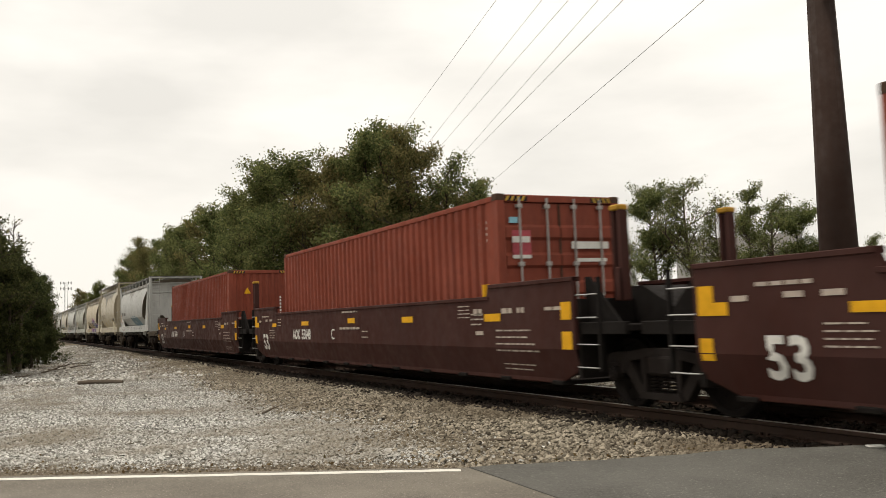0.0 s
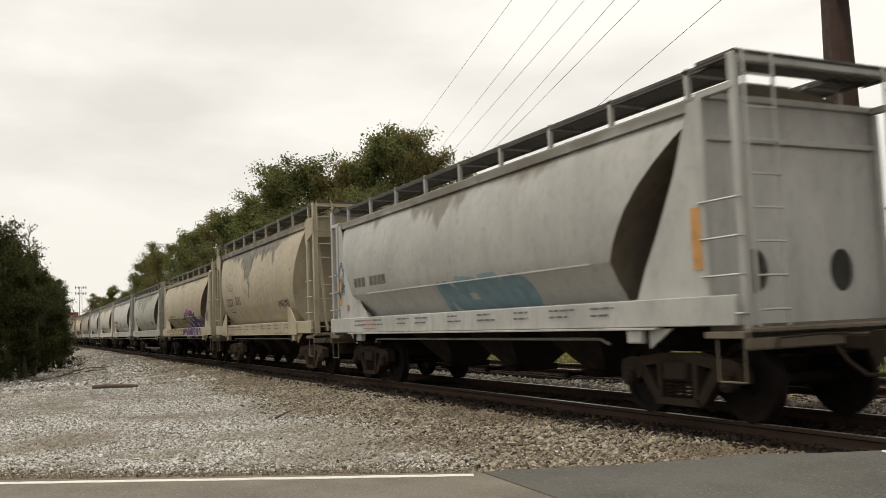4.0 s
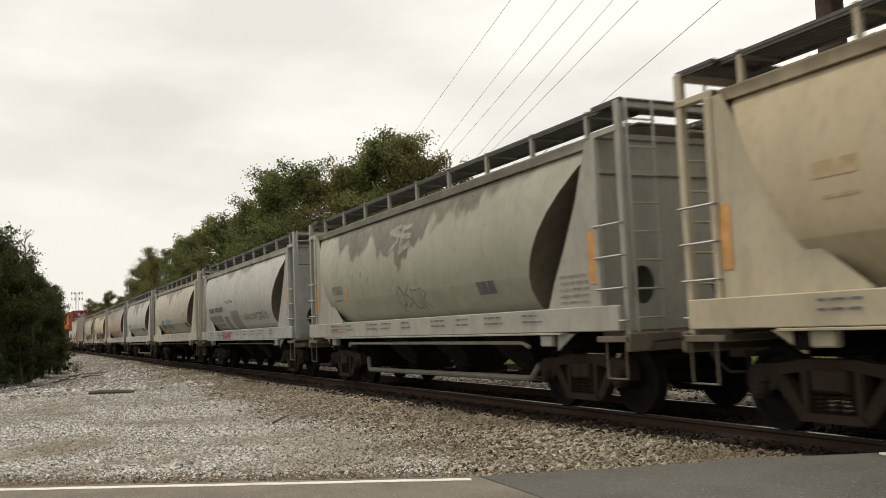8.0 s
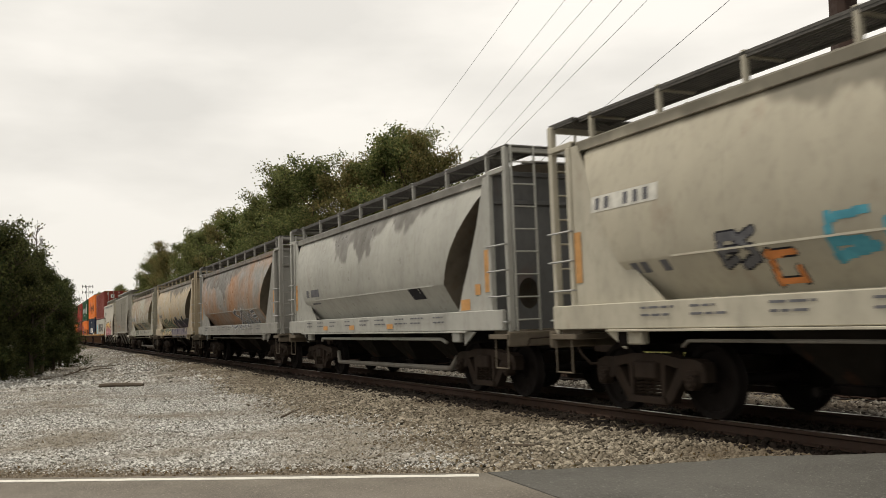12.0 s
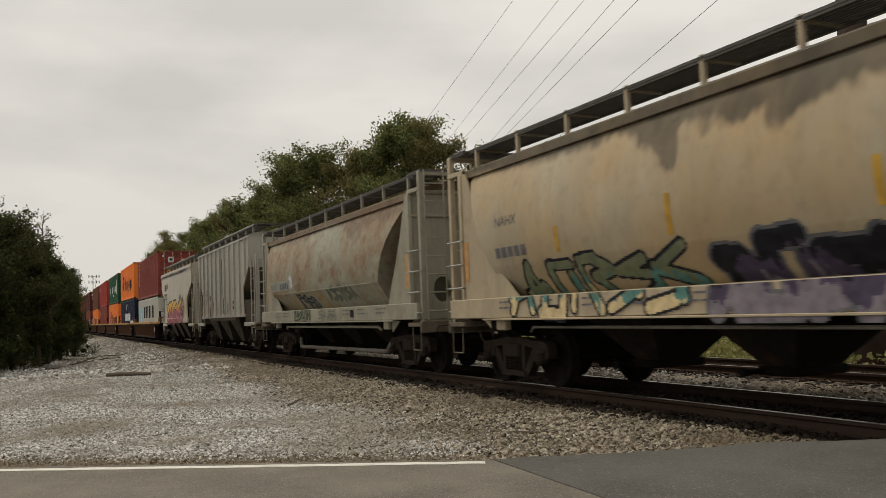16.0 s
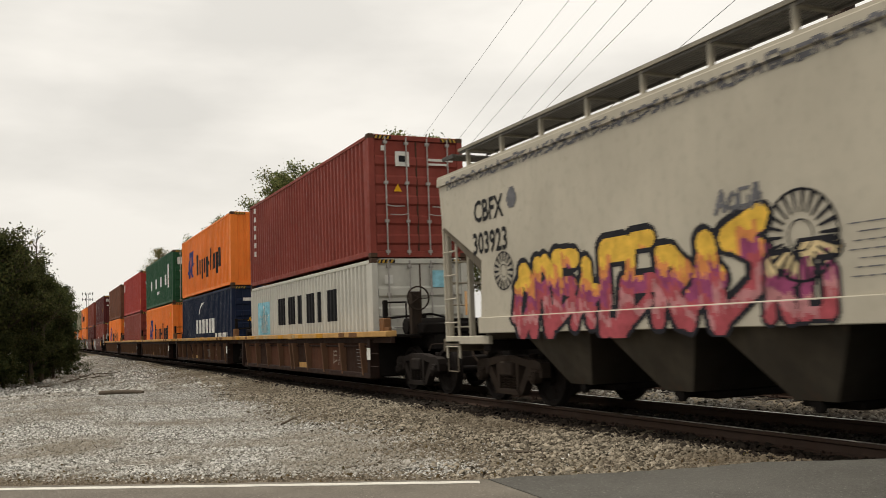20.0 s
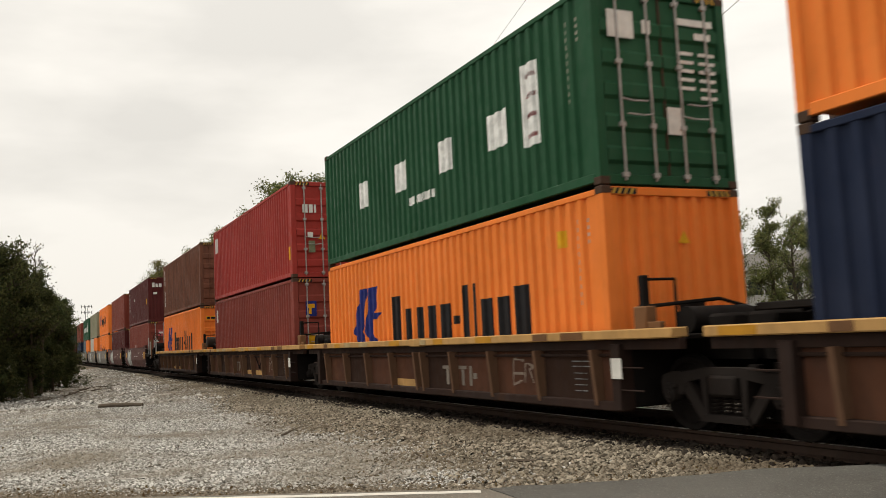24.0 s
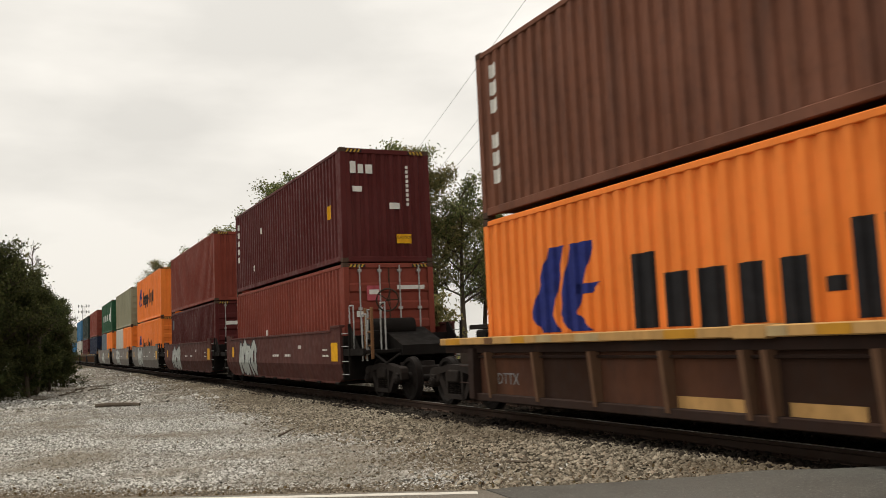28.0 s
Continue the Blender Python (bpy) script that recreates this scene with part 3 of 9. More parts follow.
def bogie(parent, x, steel=BOGIE_STEEL):
    """Three-piece freight truck with its two wheelsets; returns the wheelsets."""
    m = pose(x, 0, 0)
    bo = part("bogie", "bogie_bolster" + steel.name, lambda g: (g.box(-0.22, 0.22, -1.12, 1.12, 0.46, 0.70, 0.03), g.tube((0, 0, 0.68), (0, 0, 0.80), 0.20, n=14),
                                                   g.box(-0.07, 0.07, -0.62, -0.5, 0.68, 0.80, 0.01), g.box(-0.07, 0.07, 0.5, 0.62, 0.68, 0.80, 0.01)), steel, parent, m)
    def side(g):
        # humped top member, slanting arms, spring seat, columns and journal ends
        top = [(-1.10, 0.60), (-1.06, 0.69), (-0.92, 0.735), (-0.70, 0.735), (-0.46, 0.765), (-0.30, 0.79), (0.30, 0.79), (0.46, 0.765), (0.70, 0.735), (0.92, 0.735), (1.06, 0.69), (1.10, 0.60)]
        low = [(1.04, 0.575), (0.72, 0.60), (0.40, 0.655), (0.30, 0.68), (-0.30, 0.68), (-0.40, 0.655), (-0.72, 0.60), (-1.04, 0.575)]
        g.prism(top + low, -0.085, 0.085)
        for s in (-1, 1):
            g.prism([(s * 1.10, 0.60), (s * 1.09, 0.46), (s * 1.0, 0.46), (s * 0.98, 0.60)], -0.08, 0.08)
            g.prism([(s * 0.80, 0.60), (s * 0.79, 0.46), (s * 0.72, 0.46), (s * 0.62, 0.62)], -0.08, 0.08)
            g.prism([(s * 0.60, 0.625), (s * 0.76, 0.59), (s * 0.70, 0.50), (s * 0.44, 0.19), (s * 0.36, 0.155), (s * 0.28, 0.25), (s * 0.36, 0.30)], -0.07, 0.07)
            g.prism([(s * 0.285, 0.24), (s * 0.345, 0.27), (s * 0.375, 0.665), (s * 0.275, 0.69)], -0.085, 0.075)
            g.box(s * 0.80, s * 0.985, -0.115, 0.10, 0.535, 0.60, 0.015)
            g.tube((s * 0.89, -0.02, 0.457), (s * 0.89, -0.15, 0.457), 0.098, 0.092, n=16)
            g.tube((s * 0.89, -0.15, 0.457), (s * 0.89, -0.175, 0.457), 0.07, 0.06, n=12)
            for k in range(3):
                t = k * math.tau / 3 + 0.5
                g.tube((s * 0.89 + 0.038 * math.cos(t), -0.17, 0.457 + 0.038 * math.sin(t)), (s * 0.89 + 0.038 * math.cos(t), -0.19, 0.457 + 0.038 * math.sin(t)), 0.014, n=6)
        g.prism([(-0.40, 0.165), (0.40, 0.165), (0.34, 0.25), (-0.34, 0.25)], -0.12, 0.10)
        g.box(-0.20, 0.20, -0.10, -0.02, 0.47, 0.60, 0.02)
    for sgn in (-1, 1):
        sf = part("side_frame", "side_frame" + steel.name, side, steel, bo, pose(0, sgn * 0.99, 0, 0, 0, 0 if sgn < 0 else 180))
        def coil(g):
            rings = []
            for a in np.linspace(0, 5 * math.tau, 31):
                c_, s_ = math.cos(a), math.sin(a)
                rings.append([((0.068 + 0.017 * math.cos(b)) * c_, (0.068 + 0.017 * math.cos(b)) * s_, 0.25 + 0.22 * a / (5 * math.tau) + 0.017 * math.sin(b)) for b in (0.3, 2.4, 4.5)])
            g.loft(rings)
        for o in (-0.17, 0.0, 0.17):
            part("spring", "spring" + steel.name, coil, steel, bo, pose(o, sgn * 1.0, 0))
    def brake(g):
        g.box(0.36, 0.42, -0.7, 0.7, 0.36, 0.46, 0.01)
        for y in (-0.74, 0.74):
            g.box(0.385, 0.44, y - 0.05, y + 0.05, 0.28, 0.56, 0.015)
    for s in (0, 180):
        part("brake_beam", "brake_beam", brake, BLACK_STEEL, bo, pose(0, 0, 0, 0, 0, s))
    def wheels(g):
        for s in (-1, 1):
            y = s * 0.75
            prof = [(0.10, 0.09), (0.13, 0.09), (0.15, 0.035), (0.36, 0.012), (0.385, 0.06), (WHEEL_R - 0.006, 0.06), (WHEEL_R, 0.05), (WHEEL_R + 0.004, -0.035), (WHEEL_R + 0.028, -0.05),
                    (WHEEL_R + 0.022, -0.075), (0.40, -0.078), (0.37, -0.03), (0.15, -0.02), (0.13, -0.09), (0.10, -0.09)]
            g.lathe([(r, s * h) for r, h in prof], 28, 0, y, 0)
        g.tube((0, -1.05, 0), (0, 1.05, 0), 0.075, n=12)
        for k in range(3):  # casting bosses on the plates
            a = k * math.tau / 3
            for s in (-1, 1):
                g.tube((0.25 * math.cos(a), s * 0.765, 0.25 * math.sin(a)), (0.25 * math.cos(a), s * 0.79, 0.25 * math.sin(a)), 0.022, n=6)
    out = []
    for s in (-1, 1):
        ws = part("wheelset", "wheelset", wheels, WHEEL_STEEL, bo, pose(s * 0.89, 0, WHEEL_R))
        out.append(ws)
    return out


def coupler(parent, x, sign):
    def build(g):
        g.box(0, 0.42, -0.09, 0.09, 0.80, 0.98, 0.03)
        g.prism([(0.40, -0.13), (0.62, -0.17), (0.70, -0.06), (0.60, -0.02), (0.56, 0.06), (0.72, 0.10), (0.66, 0.20), (0.42, 0.14)], 0.74, 1.02, "z")
        g.path([(0.05, -0.22, 0.86), (0.22, -0.26, 0.70), (0.42, -0.22, 0.55), (0.62, -0.16, 0.56)], 0.022, 6)
        g.path([(0.1, -0.1, 0.98), (0.14, -0.5, 1.0), (0.14, -1.15, 0.98), (0.14, -1.2, 0.86)], 0.014, 5)
    part("coupler", "coupler", build, BOGIE_STEEL, parent, pose(x, 0, 0, 0, 0, 0 if sign > 0 else 180))


def ladder_shape(w, z0, z1, step, r=0.014, stile=0.03):
    """A ladder in the y-z plane: two angle stiles and round rungs."""
    def build(g):
        for s in (-1, 1):
            g.box(-0.012, 0.02, s * w / 2 - stile / 2, s * w / 2 + stile / 2, z0, z1, 0.004)
        z = z0 + step * 0.5
        while z < z1 - 0.08:
            g.tube((0.03, -w / 2, z), (0.03, w / 2, z), r, n=6)
            z += step
    return build


def grating(length, width, z=0.0, pitch=0.06):
    def build(g):
        n = max(2, int(width / pitch))
        for i in range(n + 1):
            y = -width / 2 + width * i / n
            g.box(-length, 0, y - 0.02, y + 0.02, z - 0.035, z)
        k = max(2, int(length / 0.22))
        for i in range(k + 1):
            x = -length * i / k
            g.box(x - 0.012, x + 0.012, -width / 2, width / 2, z - 0.03, z - 0.006)
        for s in (-1, 1):
            g.box(-length, 0, s * width / 2 - 0.014, s * width / 2 + 0.014, z - 0.07, z + 0.004)
    return build


# ---------------------------------------------------------------- markings that lie on curved or folded sides
def drape(g, pts, faces, surf, lift=0.005, slot=0):
    """Flat faces in (x, z) laid on a side whose y is surf(x, z), on the side towards -y."""
    g.add([(x, surf(x, z) - lift, z) for x, z in pts], faces, slot)


def rect_cells(x0, x1, z0, z1, dx=0.12, dz=0.12):
    nx, nz = max(1, round((x1 - x0) / dx)), max(1, round((z1 - z0) / dz))
    pts = [(x0 + (x1 - x0) * i / nx, z0 + (z1 - z0) * j / nz) for j in range(nz + 1) for i in range(nx + 1)]
    fs = [(j * (nx + 1) + i, j * (nx + 1) + i + 1, (j + 1) * (nx + 1) + i + 1, (j + 1) * (nx + 1) + i) for j in range(nz) for i in range(nx)]
    return pts, fs


def stamp(parent, name, label, mats, draw):
    """A marking part; draw(g) fills it."""
    g = Geo()
    draw(g)
    me = g.mesh(name, mats, tidy=False)
    ob = new(name, me)
    ob.parent = parent
    if label:
        ob["label"] = label
    return ob


def text_on(parent, text, x, z, size, surf, mat, label="", squeeze=1.0, bold=0.0):
    pts, fs = letters(text, size, 0.0, bold)
    return stamp(parent, "lettering", label, mat, lambda g: drape(g, [(x + a * squeeze, z + c) for a, c in pts], fs, surf))


def as_words(rects, seed=1):
    """Long bars broken into word-long pieces, thinner than their line."""
    rng, out = random.Random(seed), []
    for x0, x1, z0, z1 in rects:
        x = x0
        while x < x1 - 0.03:
            w = min(rng.uniform(0.07, 0.26), x1 - x)
            out.append((x, x + w, z0 + 0.2 * (z1 - z0), z1 - 0.2 * (z1 - z0)))
            x += w + 0.035
    return out


def bars_on(parent, rects, surf, mat, label="", name="marking", dx=0.3):
    if "stencil" in label or "lines" in label:
        rects = as_words(rects, len(rects))
    if len(rects) <= 4:
        for x0, x1, z0, z1 in rects:
            stamp(parent, name, label, mat, lambda g: drape(g, *rect_cells(x0, x1, z0, z1, dx, 0.1), surf))
        return
    def draw(g):
        for x0, x1, z0, z1 in rects:
            drape(g, *rect_cells(x0, x1, z0, z1, dx, 0.1), surf)
    ob = stamp(parent, "stencilling" if name == "marking" else name, label, mat, draw)
    ob["kind"] = "stuff"


def tag_paint(parent, x0, x1, z0, z1, surf, mats, label, seed, blobs=9, cell=0.02, halo=0.05, lean=0.12, thin=0.0):
    """Spray-painted lettering: a row of fat overlapping strokes with a dark outline; mats: outline, then fills from the bottom up.
    thin: width of a quick hand-drawn line instead of fat strokes."""
    rng = random.Random(seed)
    cell = min(cell, 0.02)
    w, h = (x1 - x0) / blobs, z1 - z0
    strokes = []
    for k in range(blobs):
        cx = x0 + (k + 0.5) * w + rng.uniform(-.1, .1) * w
        lo, hi, r = z0 + rng.uniform(0, 0.14) * h, z0 + rng.uniform(0.72, 1.0) * h, thin or rng.uniform(0.17, 0.24) * min(w, 0.8 * h)
        le, ri, mid = cx - 0.36 * w, cx + 0.36 * w, (lo + hi) / 2 + rng.uniform(-.15, .15) * h
        up, dn = (mid + hi) / 2, (mid + lo) / 2
        forms = ([(le, lo, le, hi), (le, hi, cx, hi), (cx, hi, ri, up), (ri, up, cx, mid), (cx, mid, ri, lo)], [(le, lo, cx, hi), (cx, hi, ri, lo), (le, dn, ri, mid)],
                 [(ri, hi, le, up), (le, up, ri, mid), (ri, mid, ri, dn), (ri, dn, le, lo)], [(le, lo, le, hi), (le, hi, ri, hi), (le, mid, ri, mid), (le, lo, ri, dn)],
                 [(ri, hi, le, hi), (le, hi, le, lo), (le, lo, ri, lo), (ri, lo, ri, mid)], [(le, up, cx, hi), (cx, hi, ri, up), (ri, up, ri, dn), (ri, dn, cx, lo), (cx, lo, le, dn), (le, dn, le, up)])
        for a, c, d, e in rng.choice(forms):
            jit = lambda: rng.uniform(-.09, .09) * w
            strokes.append((a + jit() + lean * (c - z0), c + jit() * 0.5, d + jit() + lean * (e - z0), e + jit() * 0.5, r * rng.uniform(0.75, 1.25)))
    X, Z = np.meshgrid(np.arange(x0 - 0.3, x1 + 0.45, cell) + cell / 2, np.arange(z0 - 0.12, z1 + 0.16, cell) + cell / 2)
    best, shade = np.full(X.shape, 9.0), np.full(X.shape, 9.0)
    for a, c, d, e, r in strokes:
        q = (d - a) ** 2 + (e - c) ** 2 + 1e-9
        for dx, dz, field in ((0, 0, best), (0.4 * halo, 0.3 * halo, shade)):
            u = np.clip(((X + dx - a) * (d - a) + (Z - dz - c) * (e - c)) / q, 0, 1)
            np.minimum(field, np.hypot(X + dx - a - u * (d - a), Z - dz - c - u * (e - c)) - r, out=field)
    drip = np.random.default_rng(seed).normal(0, 0.07, 4000)[np.clip(((X - x0 + 0.4 + 0.1 * Z) / 0.055).astype(int), 0, 3999)]
    level = (Z - z0) / h + drip + 0.10 * np.sin(X * 3.1 + seed) + 0.09 * np.sin(X * 7.3 + Z * 5 + seed) + 0.05 * np.sin(X * 19 + Z * 11)
    kind = np.where(best <= 0, 1 + np.clip((level * (len(mats) - 1)).astype(int), 0, len(mats) - 2), np.where(np.minimum(shade, best) < halo * 0.8, 0, -1))
    def draw(g):
        for j in range(kind.shape[0]):
            row, i = kind[j], 0
            za = Z[j, 0] - cell / 2
            while i < len(row):
                k, n = row[i], i
                while n < len(row) and row[n] == k:
                    n += 1
                if k >= 0:
                    xa, xb = X[j, i] - cell / 2, X[j, n - 1] + cell / 2
                    drape(g, [(xa, za), (xb, za), (xb, za + cell), (xa, za + cell)], [(0, 1, 2, 3)], surf, 0.006, int(k))
                i = n
    ob = stamp(parent, "graffiti", label, list(mats), draw)
    ob["kind"] = "stuff"
    return ob


# ---------------------------------------------------------------- covered hopper with rounded sides
# half outlines, foot to roof: sides folded above the sill, and sides round all the way down
FOLDED = [(1.09, 1.42), (1.29, 1.74), (1.485, 2.05), (1.495, 2.08), (1.52, 2.3), (1.535, 2.55), (1.538, 2.8), (1.52, 3.1), (1.475, 3.4), (1.415, 3.68), (1.35, 3.9), (1.27, 4.1), (1.10, 4.29), (0.72, 4.41), (0.0, 4.46)]
SMOOTH = [(1.10, 1.42), (1.25, 1.6), (1.38, 1.82), (1.462, 2.05), (1.468, 2.08), (1.51, 2.3), (1.535, 2.55), (1.538, 2.8), (1.52, 3.1), (1.475, 3.4), (1.415, 3.68), (1.35, 3.9), (1.27, 4.1), (1.10, 4.29), (0.72, 4.41), (0.0, 4.46)]


LOW = 0.835         # most of these cars are this much lower above the sill than the tall one


PIPE_PAINT = painted("grimy_pipe_paint", (0.20, 0.185, 0.16), 0.8, 0.3, 0.6, seed=95)
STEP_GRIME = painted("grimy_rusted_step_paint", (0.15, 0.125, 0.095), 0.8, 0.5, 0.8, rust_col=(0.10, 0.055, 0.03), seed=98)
# recessed hopper ends: grime, with the recess's shade mixed into the colour
END_GRIME_SHADE = painted("grimy_shaded_slope_sheet", (0.155, 0.132, 0.102), 0.8, 0.5, 0.8, rust_col=(0.10, 0.055, 0.03), seed=93)


def rise(z, k):
    return 1.42 + (z - 1.42) * k if z > 1.42 else z


def round_side(x, z, k=LOW, half=FOLDED):
    return -float(np.interp(z, [rise(p[1], k) for p in half], [p[0] for p in half]))


def smooth_side(x, z):
    return round_side(x, z, LOW, SMOOTH)


def smooth_or_sill(x, z):
    return -1.508 if z < 1.45 else smooth_side(x, z)


def tall_side(x, z):
    return round_side(x, z, 0.985, SMOOTH)


def tall_or_sill(x, z):
    return -1.508 if z < 1.45 else tall_side(x, z)


def round_or_sill(x, z):
    return -1.508 if z < 1.45 else round_side(x, z)


def round_hopper(name, L, coat, frame_coat, label, wheels, k=LOW, plates=True, end_coat=None, half=FOLDED, pipe=None, steel=BOGIE_STEEL):
    """Cylindrical-sided covered hopper; its front post stands at x = 0, its rear post at x = -L."""
    car = thing(name, label, "hopper car", "covered hopper cars of the train")
    q = "_%.2f_%d" % (k, half is SMOOTH)
    up = lambda z: rise(z, k)
    ring = [(y, up(z)) for y, z in half] + [(-y, up(z)) for y, z in half[-2::-1]]
    def cut(z):     # the end sheets slope in towards the foot, so that the side ends in a bow
        u = min(2.15, max(0.0, up(3.9) - z))
        return 0.75 + 1.52 * u - 0.352 * u * u if plates else 0.95 + 0.62 * u - 0.10 * u * u
    def back(z):
        return 0.84 + 0.56 * min(2.15, max(0.0, up(3.9) - z)) if plates else cut(z)
    def body(g):
        xs = [0.0, 0.25, 0.5, 0.75, 1.0]
        rings = [[(-(cut(z) + (L - cut(z) - back(z)) * u), y, z) for y, z in ring] for u in xs]
        g.loft(rings, caps=False)
        n = len(ring)
        for r in (rings[0], rings[-1]):
            g.add(r, [(i, i + 1, n - 2 - i, n - 1 - i) for i in range(n // 2 - 1)] + [(n // 2 - 1, n // 2, n // 2 + 1)], 1)
    part("body", "hopper_body_%.2f" % L + q, body, [coat, END_GRIME_SHADE if plates else frame_coat], car)
    def weld(g):
        g.loft([[(d - L * u, y * s_, 2.6 + (z - 2.6) * s_) for y, z in ring] for d, s_ in ((-0.025, 0.999), (-0.012, 1.0025), (0.012, 1.0025), (0.025, 0.999))], caps=False)
    for u in (0.27, 0.5, 0.73):
        part("weld_seam", "weld_seam_%.2f_%.2f" % (L, u) + q, weld, coat, car)
    for s in (-1, 1) if half is FOLDED else ():
        part("long_seam", "long_seam_%.2f" % L, lambda g: g.box(-L + 2.7, -2.7, -1.50, -1.46, up(2.07) - 0.012, up(2.07) + 0.012), frame_coat, car, pose(0, 0, 0) if s < 0 else pose(-L, 0, 0, 0, 0, 180))
    for s in (-1, 1):
        part("side_sill", "side_sill_%.2f" % L, lambda g: (g.box(-L + 0.1, -0.1, -1.50, -1.42, 1.12, 1.45, 0.012), g.box(-L + 1.4, -1.4, -1.53, -1.38, 1.085, 1.115, 0.006),
                                                            g.prism([(-1.42, 1.44), (-1.12, 1.47), (-1.12, 1.40), (-1.42, 1.38)], -L + 1.9, -1.9, "x")), frame_coat, car, pose(-L if s > 0 else 0, 0, 0, 0, 0, 180 if s > 0 else 0))
    plate_poly = [(-0.56, 1.12), (-0.56, up(4.1)), (-0.73, up(4.1)), (-1.02, up(3.2)), (-1.38, up(2.4)), (-1.64, up(1.9)), (-1.82, 1.46), (-1.82, 1.12)]
    rear_poly = [(-0.56, 1.12), (-0.56, up(4.1)), (-0.74, up(4.1)), (-1.42, up(2.6)), (-1.80, up(2.06)), (-2.45, 1.46), (-2.45, 1.12)]
    for ex, flip in ((0, 0), (-L, 180)):
        for s in (-1, 1):
            key = ("end_plate_l" if s < 0 else "end_plate_r") + ("_rear" if flip else "")
            if plates:
                part("end_plate", key + q, lambda g, s=s, flip=flip: (g.prism(rear_poly if flip else plate_poly, s * 1.39, s * 1.42, "y"), g.box(-0.60, -0.50, s * 1.36, s * 1.45, 1.12, up(4.1), 0.012)), frame_coat, car, pose(ex, 0, 0, 0, 0, flip))
            else:
                part("sill_bracket", key + "_bracket", lambda g, s=s: g.prism([(-2.22, 1.1), (-2.22, 1.87), (-2.05, 1.87), (-1.36, 1.40), (-1.36, 1.1)], s * 1.505, s * 1.525), frame_coat, car, pose(ex, 0, 0, 0, 0, flip))
                part("end_post", key + "_post", lambda g, s=s: (g.box(-0.63, -0.54, s * 1.39 - 0.035, s * 1.39 + 0.035, 1.12, up(4.0), 0.012), g.prism([(-0.70, up(4.12)), (0.0, up(4.12)), (0.0, up(3.78)), (-0.70, up(3.55))], s * 1.39, s * 1.42)), frame_coat, car, pose(ex, 0, 0, 0, 0, flip))
        def wall(g):
            # end sheet with two round openings, and its stiffeners
            x0, x1 = -0.62, -0.58
            if not plates:      # an open end: only a header, two posts and slanting braces
                g.box(x0, x1, -1.40, 1.40, up(3.72), up(4.18))
                return
            g.box(x0, x1, -1.40, 1.40, 2.05, up(4.18))
            g.box(x0, x1, -1.40, -1.12, 1.12, 2.05)
            g.box(x0, x1, 1.12, 1.40, 1.12, 2.05)
            g.box(x0, x1, -0.28, 0.28, 1.12, 2.05)
            for cy in (-0.70, 0.70):
                n = 24
                circ = [(cy + 0.2 * math.cos(i * math.tau / n + math.tau / 8), 1.72 + 0.26 * math.sin(i * math.tau / n + math.tau / 8)) for i in range(n)]
                sq = []
                for i in range(n):
                    a = i * math.tau / n + math.tau / 8
                    c, s_ = math.cos(a), math.sin(a)
                    m_ = max(abs(c), abs(s_))
                    sq.append((cy + 0.42 * c / m_, (1.585 + 0.465 * s_ / m_)))
                for x in (x0, x1):
                    g.add([(x, a, c) for a, c in circ] + [(x, a, c) for a, c in sq], [(i, (i + 1) % n, n + (i + 1) % n, n + i) for i in range(n)])
        e = pose(ex, 0, 0, 0, 0, flip)
        part("end_sheet", "end_sheet" + q, wall, end_coat or frame_coat, car, e)
        if plates:
            for z, h in ((3.55, 0.07), (4.12, 0.08)):
                part("end_stiffener", "end_stiffener%s_%.2f" % (q, z), lambda g: g.box(-0.58, -0.53, -1.40, 1.40, up(z), up(z) + h, 0.01), end_coat or frame_coat, car, e)
        else:
            for s in (-1, 1):
                part("slanting_brace", "slanting_brace" + q, lambda g: g.prism([(-0.62, 1.15), (-0.54, 1.15), (-1.12, up(3.62)), (-1.20, up(3.62))], -0.03, 0.03), end_coat or frame_coat, car, e @ pose(0, s * 0.9, 0))
        def posts(g):
            for s in (-1, 1):
                g.box(-0.10, 0.0, s * 1.36 - 0.05, s * 1.36 + 0.05, 1.05, up(4.58), 0.012)
            g.box(-0.10, -0.02, -1.36, 1.36, up(4.48), up(4.58), 0.012)
            g.box(-0.62, -0.02, -1.42, -1.34, up(4.10), up(4.20), 0.01)
            g.box(-0.62, -0.02, 1.34, 1.42, up(4.10), up(4.20), 0.01)
        part("end_frame", "end_frame" + q, posts, frame_coat, car, pose(ex, 0, 0, 0, 0, flip))
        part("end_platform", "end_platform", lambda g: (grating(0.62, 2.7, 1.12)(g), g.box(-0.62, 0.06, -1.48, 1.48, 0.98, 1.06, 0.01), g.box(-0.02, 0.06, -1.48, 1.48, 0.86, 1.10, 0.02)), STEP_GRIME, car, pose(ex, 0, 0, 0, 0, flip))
        part("roof_crosswalk", "roof_crosswalk" + q, lambda g: grating(0.62, 2.7, up(4.62))(g), WALKWAY, car, pose(ex, 0, 0, 0, 0, flip))
        for s in (-1, 1):
            part("end_ladder", "end_ladder" + q, ladder_shape(0.42, 1.10, up(4.60), 0.36), frame_coat, car, pose(ex, 0, 0, 0, 0, flip) @ pose(0.04, s * 1.10, 0))
            for z in (1.25, 1.66, 2.07, 2.48):
                part("rung", "side_rung", lambda g: g.path([(-0.28, 0, 0), (-0.28, -0.06, 0), (0.30, -0.06, 0), (0.30, 0, 0)], 0.014, 5), GALV, car, pose(ex, 0, 0, 0, 0, flip) @ pose(-0.30, s * 1.42, z, 0, 0, 0 if s < 0 else 180), "bare steel rung")
